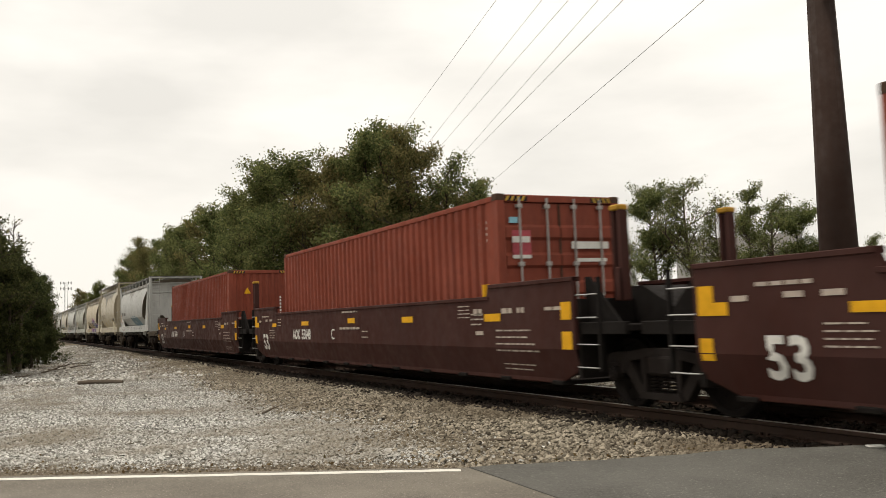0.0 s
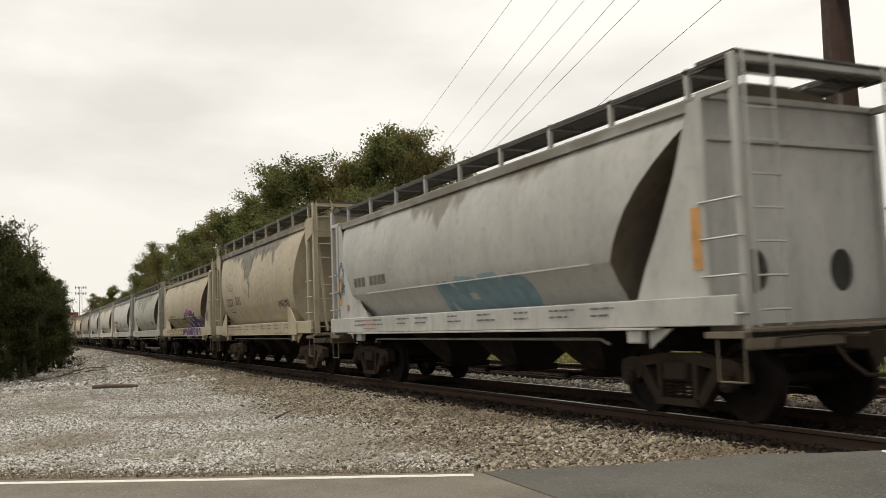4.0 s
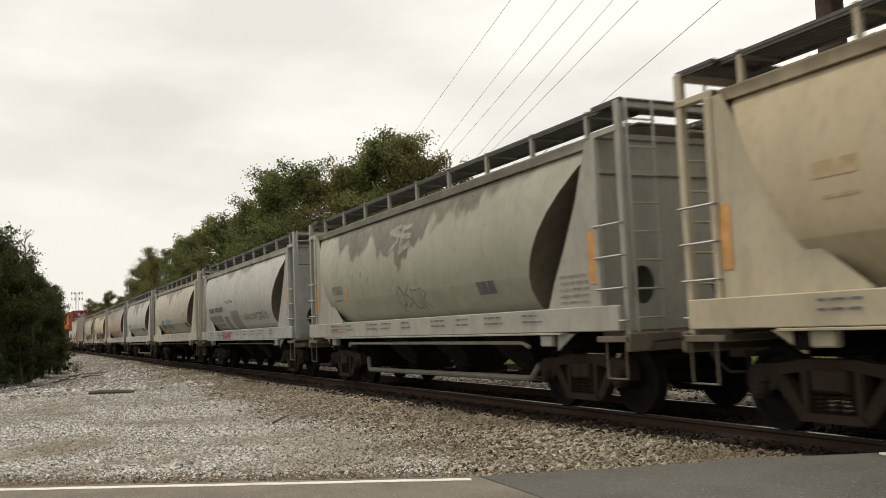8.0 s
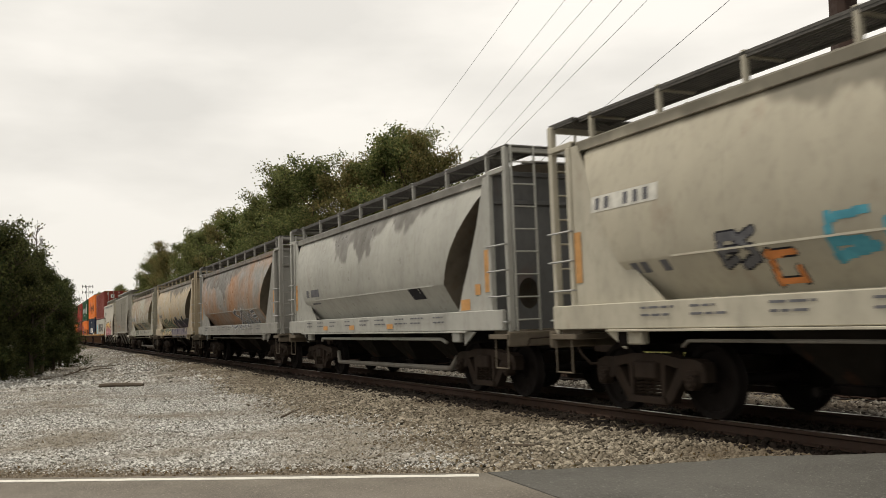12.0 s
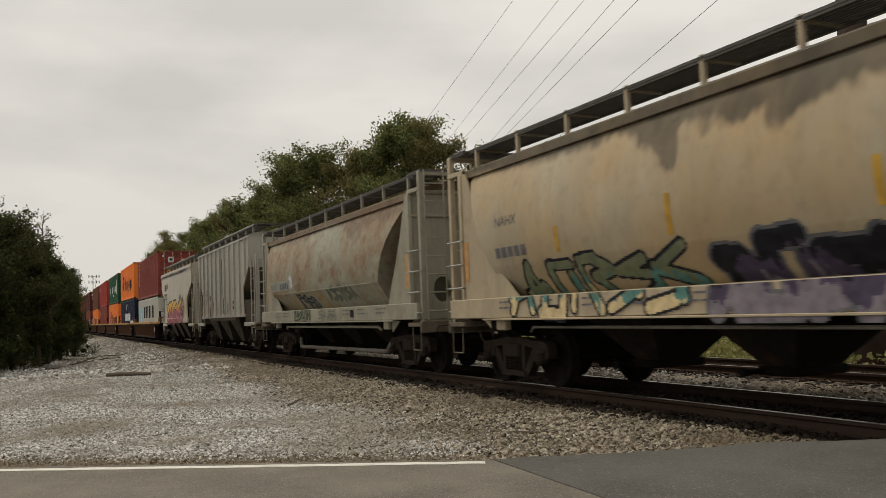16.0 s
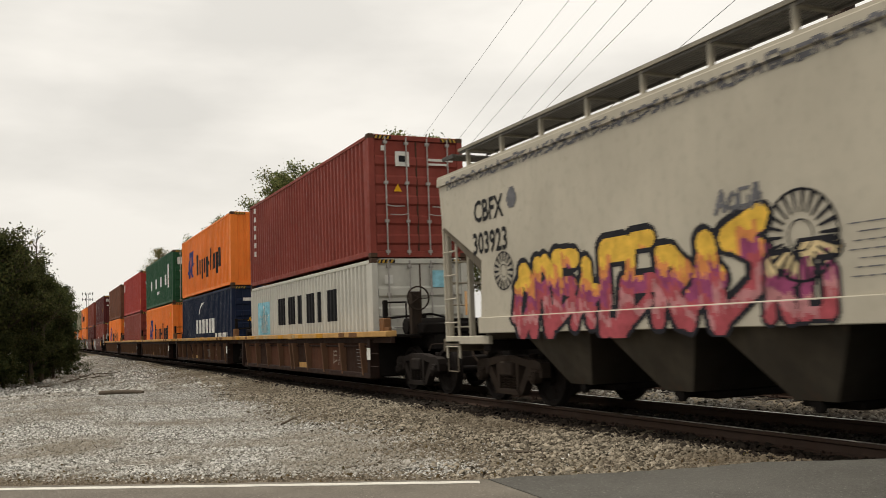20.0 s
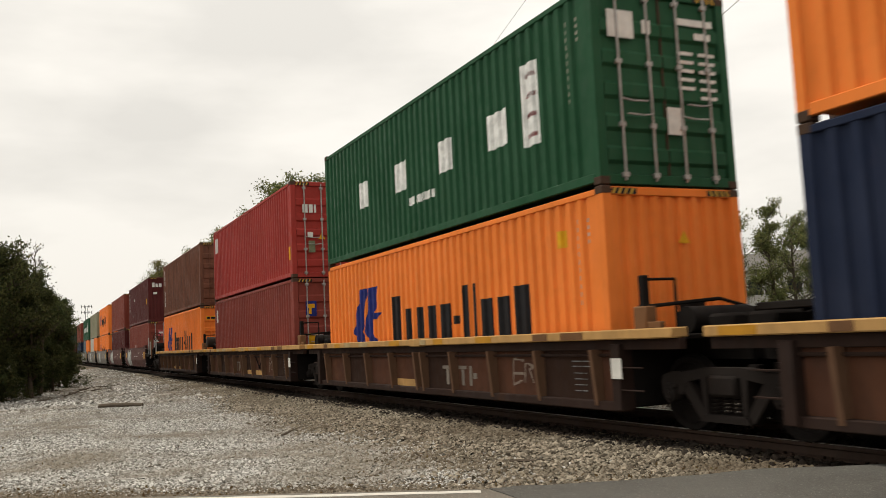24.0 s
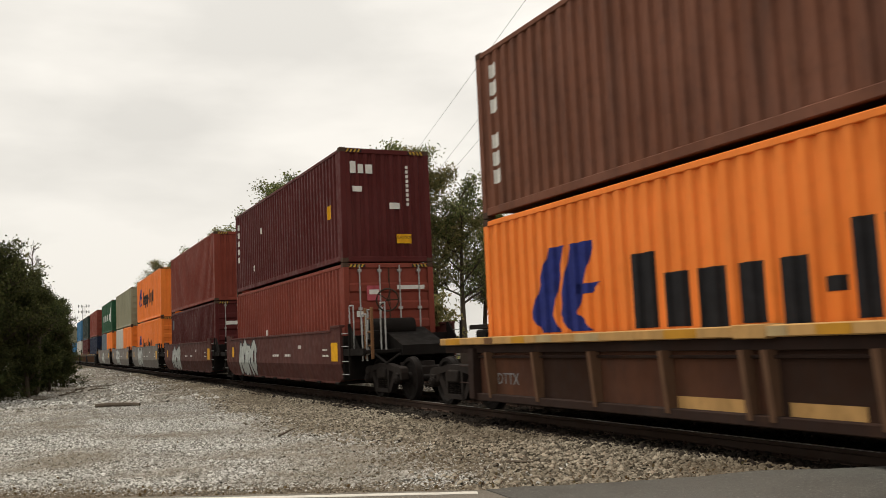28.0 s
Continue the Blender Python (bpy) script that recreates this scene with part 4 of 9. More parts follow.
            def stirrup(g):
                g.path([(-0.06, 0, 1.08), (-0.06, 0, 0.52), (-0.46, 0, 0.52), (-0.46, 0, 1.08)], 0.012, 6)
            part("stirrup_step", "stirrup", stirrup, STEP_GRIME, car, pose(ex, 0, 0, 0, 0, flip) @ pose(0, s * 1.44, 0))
            part("jacking_pad", "jacking_pad", lambda g: (g.box(-2.0, -1.7, -0.09, 0.03, 0.92, 1.10, 0.02), g.prism([(-1.62, 0.86), (-1.62, 1.10), (-1.2, 1.10)], -0.03, 0.0)), frame_coat, car, pose(ex, 0, 0, 0, 0, flip) @ pose(0, s * 1.40, 0, 0, 0, 0))
    for s in (-1, 1):
        part("running_board", "running_board_%.2f" % L + q, grating(L - 1.0, 0.58, up(4.62)), WALKWAY, car, pose(-0.5, s * 0.96, 0))
        n = max(6, round(L / 1.55))
        for i in range(n):
            x = -0.9 - (L - 1.8) * i / (n - 1)
            part("stanchion", "stanchion" + q, lambda g: (g.box(-0.03, 0.03, -0.03, 0.03, up(4.08), up(4.62) + 0.02), g.box(-0.02, 0.02, -0.6, 0.03, up(4.55), up(4.585))), frame_coat, car, pose(x, s * 1.24, 0, 0, 0, 0 if s > 0 else 180))
    def hatch(g):
        g.box(-1.0, 1.0, -0.36, 0.36, up(4.36), up(4.50), 0.04)
        g.box(-1.03, 1.03, -0.39, 0.39, up(4.50), up(4.50) + 0.04, 0.015)
        for o in (-0.8, 0, 0.8):
            g.box(o - 0.03, o + 0.03, -0.44, 0.44, up(4.50) + 0.02, up(4.50) + 0.07, 0.01)
    nb = 4 if L > 12 else 3
    for i in range(nb):
        part("roof_hatch", "roof_hatch" + q, hatch, coat, car, pose(-1.9 - (L - 3.8) * i / (nb - 1), 0, 0))
    for ex, flip in ((0, 0), (-L, 180)):
        part("stub_sill", "stub_sill", lambda g: (g.box(-3.0, -0.05, -0.19, 0.19, 0.76, 1.08, 0.01), g.box(-1.72, -1.48, -1.42, 1.42, 0.90, 1.12, 0.02)), BLACK_STEEL, car, pose(ex, 0, 0, 0, 0, flip))
    for s in (-1, 1):
        part("roof_flange", "roof_flange_%.2f" % L + q, lambda g: (g.box(-L + 0.62, -0.62, -1.36, -1.31, up(4.00), up(4.17), 0.01), g.box(-L + 0.62, -0.62, -1.33, -0.95, up(4.15), up(4.19), 0.008)), coat, car, pose(0, 0, 0) if s < 0 else pose(-L, 0, 0, 0, 0, 180))
    bays = 3
    for i in range(bays):
        xa = -3.0 - (L - 6.0) * i / bays
        xb = -3.0 - (L - 6.0) * (i + 1) / bays
        def bay(g, w=abs(xb - xa)):
            top = [(-w / 2 + 0.42, -0.92, 1.14), (w / 2 - 0.42, -0.92, 1.14), (w / 2 - 0.42, 0.92, 1.14), (-w / 2 + 0.42, 0.92, 1.14)]
            low = [(-0.25, -0.36, 0.47), (0.25, -0.36, 0.47), (0.25, 0.36, 0.47), (-0.25, 0.36, 0.47)]
            g.loft([low, top])
        part("discharge_bay", "discharge_bay_%.2f" % L, bay, painted("dark_bay_steel", (0.022, 0.018, 0.014), 0.8, 0.3, 0.8), car, pose((xa + xb) / 2, 0, 0))
        part("outlet_gate", "outlet_gate", lambda g: (g.box(-0.28, 0.28, -0.45, 0.45, 0.36, 0.47, 0.02), g.tube((-0.2, -0.7, 0.41), (-0.2, 0.7, 0.41), 0.03, n=8), g.tube((-0.2, -0.72, 0.41), (-0.2, -0.78, 0.41), 0.06, n=10)), BLACK_STEEL, car, pose((xa + xb) / 2, 0, 0))
    for s in (-1, 1):
        part("side_pipe", "side_pipe_%.2f_%d" % (L, bool(pipe)), lambda g: g.path([(-2.6, -1.30, 0.90), (-2.75, -1.34, 0.97), (-L + 2.75, -1.34, 0.97), (-L + 2.6, -1.30, 0.90)], 0.032 if pipe else 0.022, 6), pipe or PIPE_PAINT, car, pose(0, 0, 0) if s < 0 else pose(-L, 0, 0, 0, 0, 180))
        if pipe:
            part("lower_pipe", "lower_pipe_%.2f" % L, lambda g: g.path([(-2.9, -0.95, 0.62), (-3.1, -1.0, 0.40), (-L + 3.1, -1.0, 0.36), (-L + 2.9, -0.95, 0.62)], 0.05, 8), PIPE_PAINT, car, pose(0, 0, 0) if s < 0 else pose(-L, 0, 0, 0, 0, 180), "grimy grey unloading pipe")
    part("air_reservoir", "air_reservoir", lambda g: (g.tube((-0.25, -0.55, 1.36), (-0.25, 0.35, 1.36), 0.17, n=14), g.box(-0.4, -0.1, -0.3, -0.2, 1.12, 1.3), g.box(-0.4, -0.1, 0.1, 0.2, 1.12, 1.3)), frame_coat, car, pose(-L, 0, 0, 0, 0, 180))
    part("brake_wheel", "brake_wheel", lambda g: (g.path([(0.25 * math.cos(a), 0, 0.25 * math.sin(a)) for a in np.linspace(0, math.tau, 19)], 0.019, 6), [g.tube((0, 0, 0), (0.24 * math.cos(a), 0, 0.24 * math.sin(a)), 0.012, n=5) for a in np.linspace(0, math.tau, 6)[:-1]], g.tube((0, 0, 0), (0, 0.14, 0), 0.03)), frame_coat, car, pose(-L - 0.12, 0.75, 2.3, 0, 0, -90))
    coupler(car, 0.0, 1)
    coupler(car, -L, -1)
    wheels += bogie(car, -1.6, steel) + bogie(car, -L + 1.6, steel)
    return car


# ---------------------------------------------------------------- covered hopper with upright sides and sloping ends
def slab_hopper(name, L, coat, label, wheels, ribs=0):
    car = thing(name, label, "hopper car", "covered hopper cars of the train")
    f = 0.55 if ribs else 0.08
    zt, zs = (4.15, 1.33) if ribs else (3.97, 1.18)     # eave and foot of the sill
    zb = 4.58 if ribs else 4.46
    poly = [(-f, zt + 0.05), (-f - 0.12, 3.12), (-1.65, 2.38), (-1.55, 1.34), (-L + 1.55, 1.34), (-L + 1.65, 2.38), (-L + f + 0.12, 3.12), (-L + f, zt + 0.05)]
    hw = 1.50 if ribs else 1.53
    inner = [(-f, zt + 0.05), (-f - 0.06, 3.05), (-3.25, 1.22), (-L + 3.25, 1.22), (-L + f + 0.06, 3.05), (-L + f, zt + 0.05)]
    part("body", "slab_body_%d" % ribs, lambda g: g.prism(inner, -hw + 0.03, hw - 0.03), END_GRIME_SHADE, car)
    for s in (-1, 1):
        part("side_sheet", "slab_side_%d" % ribs, lambda g: g.prism(poly, -hw, -hw + 0.025), coat, car, pose(0, 0, 0) if s < 0 else pose(-L, 0, 0, 0, 0, 180))
        part("eave_angle", "slab_eave_%d" % ribs, lambda g: g.box(-L + f, -f, -hw - 0.035, -hw, zt - (0.04 if ribs else 0.14), zt + 0.005, 0.01), coat, car, pose(0, 0, 0) if s < 0 else pose(-L, 0, 0, 0, 0, 180))
    roof = [(-hw - 0.01, zt), (-hw - 0.01, zt + 0.05), (-1.30, zt + 0.13), (-0.8, zt + 0.2), (0, zt + 0.23), (0.8, zt + 0.2), (1.30, zt + 0.13), (hw + 0.01, zt + 0.05), (hw + 0.01, zt)]
    part("roof", "slab_roof_%d" % ribs, lambda g: g.prism(roof, -L + f - 0.02, -f + 0.02, "x"), coat, car)
    for k in range(ribs):
        x = -1.13 - 0.952 * k
        z0 = 1.36 if 1.6 < -x < L - 1.6 else 2.75
        for s in (-1, 1):
            part("side_rib", "side_rib_%.2f" % z0, lambda g: g.prism([(-0.05, 0), (-0.035, 0.06), (0.035, 0.06), (0.05, 0)], z0, zt - 0.04, "z"), coat, car, pose(x, s * hw, 0, 0, 0, 0 if s > 0 else 180))
    for s in (-1, 1):
        part("side_sill", "slab_sill_%d" % ribs, lambda g: (g.box(-L + 1.5, -1.5, -hw - 0.03, -hw + 0.06, zs, 1.44, 0.012), g.box(-1.7, -0.05, -1.48, -1.40, 1.0, 1.14, 0.012), g.box(-L + 0.05, -L + 1.7, -1.48, -1.40, 1.0, 1.14, 0.012)), coat, car, pose(-L if s > 0 else 0, 0, 0, 0, 0, 180 if s > 0 else 0))
    for ex, flip in ((0, 0), (-L, 180)):
        e = pose(ex, 0, 0, 0, 0, flip)
        part("upper_end_sheet", "slab_upper_end_%d" % ribs, lambda g: g.prism([(-f + 0.012, zt + 0.03), (-f - 0.05, 3.08), (-f - 0.12, 3.08), (-f - 0.05, zt + 0.03)], -hw + 0.026, hw - 0.026), coat, car, e)
        part("end_bulkhead", "slab_bulkhead", lambda g: g.box(-1.62, -1.54, -1.44, 1.44, 1.05, 1.95, 0.01), END_GRIME_SHADE, car, e)
        for s in (-1, 1):
            part("bulkhead_brace", "slab_brace", lambda g: g.prism([(-0.62, 1.1), (-0.62, 1.22), (-1.55, 1.9), (-1.55, 1.1)], -0.02, 0.02), coat, car, e @ pose(0, s * 0.72, 0))
            part("end_post", "slab_end_post", lambda g: g.box(-0.62, -0.54, -0.05, 0.05, 1.1, 3.1, 0.01), coat, car, e @ pose(0, s * 1.20, 0))
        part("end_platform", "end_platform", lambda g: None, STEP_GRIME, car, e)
        def posts(g):
            for s in (-1, 1):
                g.box(-0.10, 0.0, s * 1.36 - 0.04, s * 1.36 + 0.04, 1.05, 3.5, 0.012)
            g.path([(-0.05, -1.36, 2.1), (-0.05, 1.36, 2.1)], 0.02, 6)
        part("end_frame", "slab_end_frame", posts, coat, car, e)
        part("roof_crosswalk", "slab_crosswalk_%d" % ribs, lambda g: grating(0.45, 2.5, zb)(g), WALKWAY, car, e @ pose(-f + 0.35, 0, 0))
        for s in (-1, 1):
            part("end_ladder", "slab_end_ladder", ladder_shape(0.42, 1.10, 3.5, 0.40, 0.016, 0.06), coat, car, e @ pose(0.04, s * 1.10, 0))
            part("side_ladder", "slab_side_ladder", ladder_shape(0.50, 0.75, 3.45, 0.42, 0.014, 0.05), coat, car, e @ pose(-0.30, s * 1.44, 0, 0, 0, 90 * s))
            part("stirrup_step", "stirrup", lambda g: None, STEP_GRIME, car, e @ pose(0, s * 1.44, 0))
    for s in (-1, 1):
        part("running_board", "slab_board_%.2f" % L, grating(L - 1.0, 0.55, zb), WALKWAY, car, pose(-0.5, s * 1.0, 0))
        part("board_edge", "slab_board_edge_%.2f" % L, lambda g: g.box(-L + 1.0, 0, -0.02, 0.02, zb - 0.03, zb + 0.02), coat, car, pose(-0.5, s * 1.295, 0))
        n = 9
        for k in range(n):
            part("stanchion", "slab_stanchion_%d" % ribs, lambda g: (g.box(-0.03, 0.03, -0.03, 0.03, zt + 0.08, zb + 0.02), g.box(-0.02, 0.02, -0.6, 0.03, zb - 0.07, zb - 0.035)), coat, car, pose(-0.8 - (L - 1.6) * k / (n - 1), s * 1.26, 0, 0, 0, 0 if s > 0 else 180))
    for k in range(4):
        part("roof_hatch", "slab_hatch", lambda g: (g.box(-1.0, 1.0, -0.36, 0.36, 4.28, 4.44, 0.04), g.box(-1.03, 1.03, -0.39, 0.39, 4.44, 4.48, 0.015)), coat, car, pose(-1.7 - (L - 3.4) * k / 3, 0, 0))
    part("centre_sill", "slab_centre_sill_%.2f" % L, lambda g: (g.box(-L + 0.05, -0.05, -0.19, 0.19, 0.76, 1.08, 0.01), [g.box(-x - 0.12, -x + 0.12, -1.42, 1.42, 0.88, 1.10, 0.02) for x in (1.5, L - 1.5)]), BLACK_STEEL, car)
    for k in range(3):
        w = (L - 5.2) / 3
        def bay(g, w=w, zs=zs):     # steep side sheets, sloping end sheets
            t, lo = w / 2 - 0.12, 0.42
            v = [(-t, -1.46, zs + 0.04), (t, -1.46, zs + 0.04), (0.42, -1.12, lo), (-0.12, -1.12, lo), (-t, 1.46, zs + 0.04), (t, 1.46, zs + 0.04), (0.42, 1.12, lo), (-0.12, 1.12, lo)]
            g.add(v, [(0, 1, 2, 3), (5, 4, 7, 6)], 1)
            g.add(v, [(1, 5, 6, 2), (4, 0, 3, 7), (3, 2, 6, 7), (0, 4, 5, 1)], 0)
        # grimy ends darker, sides paler: the fall of light put into the paint
        part("discharge_bay", "slab_bay_%.2f" % L, bay, [painted("shaded_bay_ends", (0.028, 0.023, 0.018), 0.9, 0.25, mottle=(0.018, 0.015, 0.012)), painted("lit_bay_side", (0.08, 0.068, 0.052), 0.95, 0.3, mottle=(0.024, 0.02, 0.015), seed=77)], car, pose(-2.6 - w * (k + 0.5), 0, 0))
        part("outlet_gate", "slab_gate", lambda g: (g.box(-0.4, 0.4, -0.75, 0.75, 0.31, 0.41, 0.02), g.tube((0.15, -1.0, 0.36), (0.15, 1.0, 0.36), 0.03), g.tube((0.15, -1.02, 0.36), (0.15, -1.1, 0.36), 0.07, n=10)), BLACK_STEEL, car, pose(-2.6 - w * (k + 0.5), 0, 0))
    part("air_reservoir", "air_reservoir", lambda g: None, coat, car, pose(-L, 0, 0, 0, 0, 180))
    part("brake_wheel", "brake_wheel", lambda g: None, coat, car, pose(-L - 0.12, 0.75, 2.3, 0, 0, -90))
    coupler(car, 0.0, 1)
    coupler(car, -L, -1)
    wheels += bogie(car, -1.55) + bogie(car, -L + 1.55)
    return car


def slab_side(x, z):
    return -1.53 if z > 1.44 else -1.562


def rib_side(x, z):
    return -1.50 if z > 1.44 else -1.532


# ---------------------------------------------------------------- well cars
def deep_well(name, side, pitch, coat, label, wheels, mid=1.56, high=1.74, rear=False, front=True, yellow=True, posts=True):
    """Articulated well-car unit with smooth deep sides; its middle is at x = 0."""
    car = thing(name, label, "well car", "well cars of the train")
    h, p, q = side / 2, pitch / 2, 6.15 if side > 14 else side / 2 - 0.7
    prof = [(-h, 0.52), (-h + 0.5, 0.33), (h - 0.5, 0.33), (h, 0.52), (h, high), (q, high), (q - 0.08, mid), (-q + 0.08, mid), (-q, high), (-h, high)]
    for s in (-1, 1):
        def wall(g):
            upper = [(-h, 0.78), (h, 0.78), (h, high), (q, high), (q - 0.08, mid), (-q + 0.08, mid), (-q, high), (-h, high)]
            g.prism(upper, -0.03, 0.03)
            lower = [(-h, 0.52), (-h + 0.5, 0.33), (h - 0.5, 0.33), (h, 0.52), (h, 0.78), (-h, 0.78)]
            for y0 in (-0.03, 0.03):    # the foot of the side leans inwards
                g.add([(x, y0 + 0.29 * (0.78 - z), z) for x, z in lower], [tuple(range(6))])
        m = pose(0, s * 1.49, 0, 0, 0, 0 if s < 0 else 180)
        sz = "_%.1f_%.2f" % (side, mid)
        part("side_wall", "well_side" + sz, wall, coat, car, m)
        part("top_flange", "well_top_flange" + sz, lambda g: g.box(-q, q, -0.05, 0.07, mid - 0.05, mid + 0.01, 0.008), coat, car, m)
        for a, b_ in ((q, h), (-h, -q)):
            part("end_flange", "well_end_flange_%d" % (a > 0) + sz, lambda g: g.box(a, b_, -0.05, 0.10, high - 0.05, high + 0.012, 0.008), coat, car, m)
        part("foot_flange", "well_foot_flange" + sz, lambda g: g.box(-h + 0.5, h - 0.5, 0.09, 0.22, 0.30, 0.38, 0.01), coat, car, m)
    k = int(side / 1.5)
    for i in range(k + 1):
        part("cross_bearer", "cross_bearer_wide", lambda g: g.box(-0.14, 0.14, -1.44, 1.44, 0.28, 0.34, 0.01), BLACK_STEEL, car, pose(-h + 0.6 + (side - 1.2) * i / k, 0, 0))
    for x in (-h, h):
        part("well_end_wall", "well_end_wall_deep", lambda g: g.box(-0.05, 0.05, -1.46, 1.46, 0.40, 1.45, 0.01), BLACK_STEEL, car, pose(x, 0, 0))
    for e in (1, -1):
        m = pose(0, 0, 0, 0, 0, 0 if e > 0 else 180)
        def deck(g):
            g.prism([(h - 0.02, 0.95), (h - 0.02, 1.60), (h + 0.25, 1.60), (p - 0.05, 1.18), (p - 0.05, 0.95)], -0.55, 0.55)
            g.box(h, p - 0.12, -1.42, 1.42, 1.02, 1.10, 0.01)
            for s in (-1, 1):
                g.box(h, p - 0.15, s * 1.42 - 0.04, s * 1.42 + 0.04, 0.98, 1.14, 0.01)
                g.prism([(h, 1.1), (h, high), (h + 0.1, high), (h + 0.75, 1.1)], s * 1.30 - 0.02, s * 1.30 + 0.02)
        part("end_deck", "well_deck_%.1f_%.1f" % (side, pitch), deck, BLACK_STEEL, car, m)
        for s in (-1, 1):
            part("ladder_stile", "well_stile_%.1f" % side, lambda g: g.box(h + 0.46, h + 0.5, -0.03, 0.03, 0.5, 1.72), BLACK_STEEL, car, m @ pose(0, s * 1.45, 0))
        for s in (-1, 1):
            for z in (0.55, 0.85, 1.2, 1.5):
                part("rung", "well_rung_%.1f" % side, lambda g: g.path([(h + 0.02, 0.05, 0), (h + 0.02, -0.03, 0), (h + 0.46, -0.03, 0), (h + 0.46, 0.05, 0)], 0.010, 5), GALV, car, m @ (pose(0, -1.46, z) if s < 0 else Matrix.Diagonal((1, -1, 1, 1)) @ pose(0, -1.46, z)), "bare steel rung")
    if posts:
        for x, lift in ((p - 0.82, 0.0), (-h + 1.0, -0.33)) if rear else ((p - 0.82, 0.0),):
            for s in ((-1, 1) if lift == 0 else (-1,)):
                pt = part("stacking_post", "stacking_post", lambda g: (g.box(-0.095, -0.04, -0.08, 0.08, 1.4, 2.62, 0.015), g.box(0.04, 0.095, -0.08, 0.08, 1.4, 2.62, 0.015), g.box(-0.095, 0.095, -0.08, 0.08, 1.4, 1.85, 0.015)), coat, car, pose(x, s * 0.95, lift))
                part("post_cap", "post_cap", lambda g: g.box(-0.10, 0.10, -0.095, 0.095, 2.60, 2.68, 0.02), painted("dull_yellow_cap", (0.42, 0.23, 0.03), 0.7, 0.3, 0.6, seed=88), pt, None, "yellow cap")
    if front:
        wheels += bogie(car, p, BOGIE_DARK)
    if rear:
        wheels += bogie(car, -p, BOGIE_DARK)
        coupler(car, -p - 0.9, -1)
    return car


WEBS = [painted("rusty_web", (0.082, 0.033, 0.019), 0.7, 0.5, 0.8, rust_col=(0.10, 0.05, 0.03), seed=46, mottle=(0.11, 0.048, 0.027)),
        painted("grimy_web", (0.042, 0.021, 0.014), 0.8, 0.4, 0.8, rust_col=(0.07, 0.04, 0.026), seed=47),
        painted("brown_web", (0.098, 0.040, 0.023), 0.8, 0.4, 0.8, rust_col=(0.05, 0.03, 0.02), seed=48)]
RIB_COAT = painted("rusty_rib", (0.135, 0.072, 0.042), 0.6, 0.4, 0.75, rust_col=(0.13, 0.075, 0.045), seed=49)
STRIPS = [painted("chord_yellow", (0.52, 0.25, 0.03), 0.5, 0.2, 0.6, seed=84), painted("chord_yellow", (0.52, 0.25, 0.03)), painted("chord_brown", (0.17, 0.085, 0.04), 0.5, 0.2, 0.7, seed=85), painted("chord_pale", (0.42, 0.31, 0.16), 0.5, 0.1, 0.6, seed=86)]


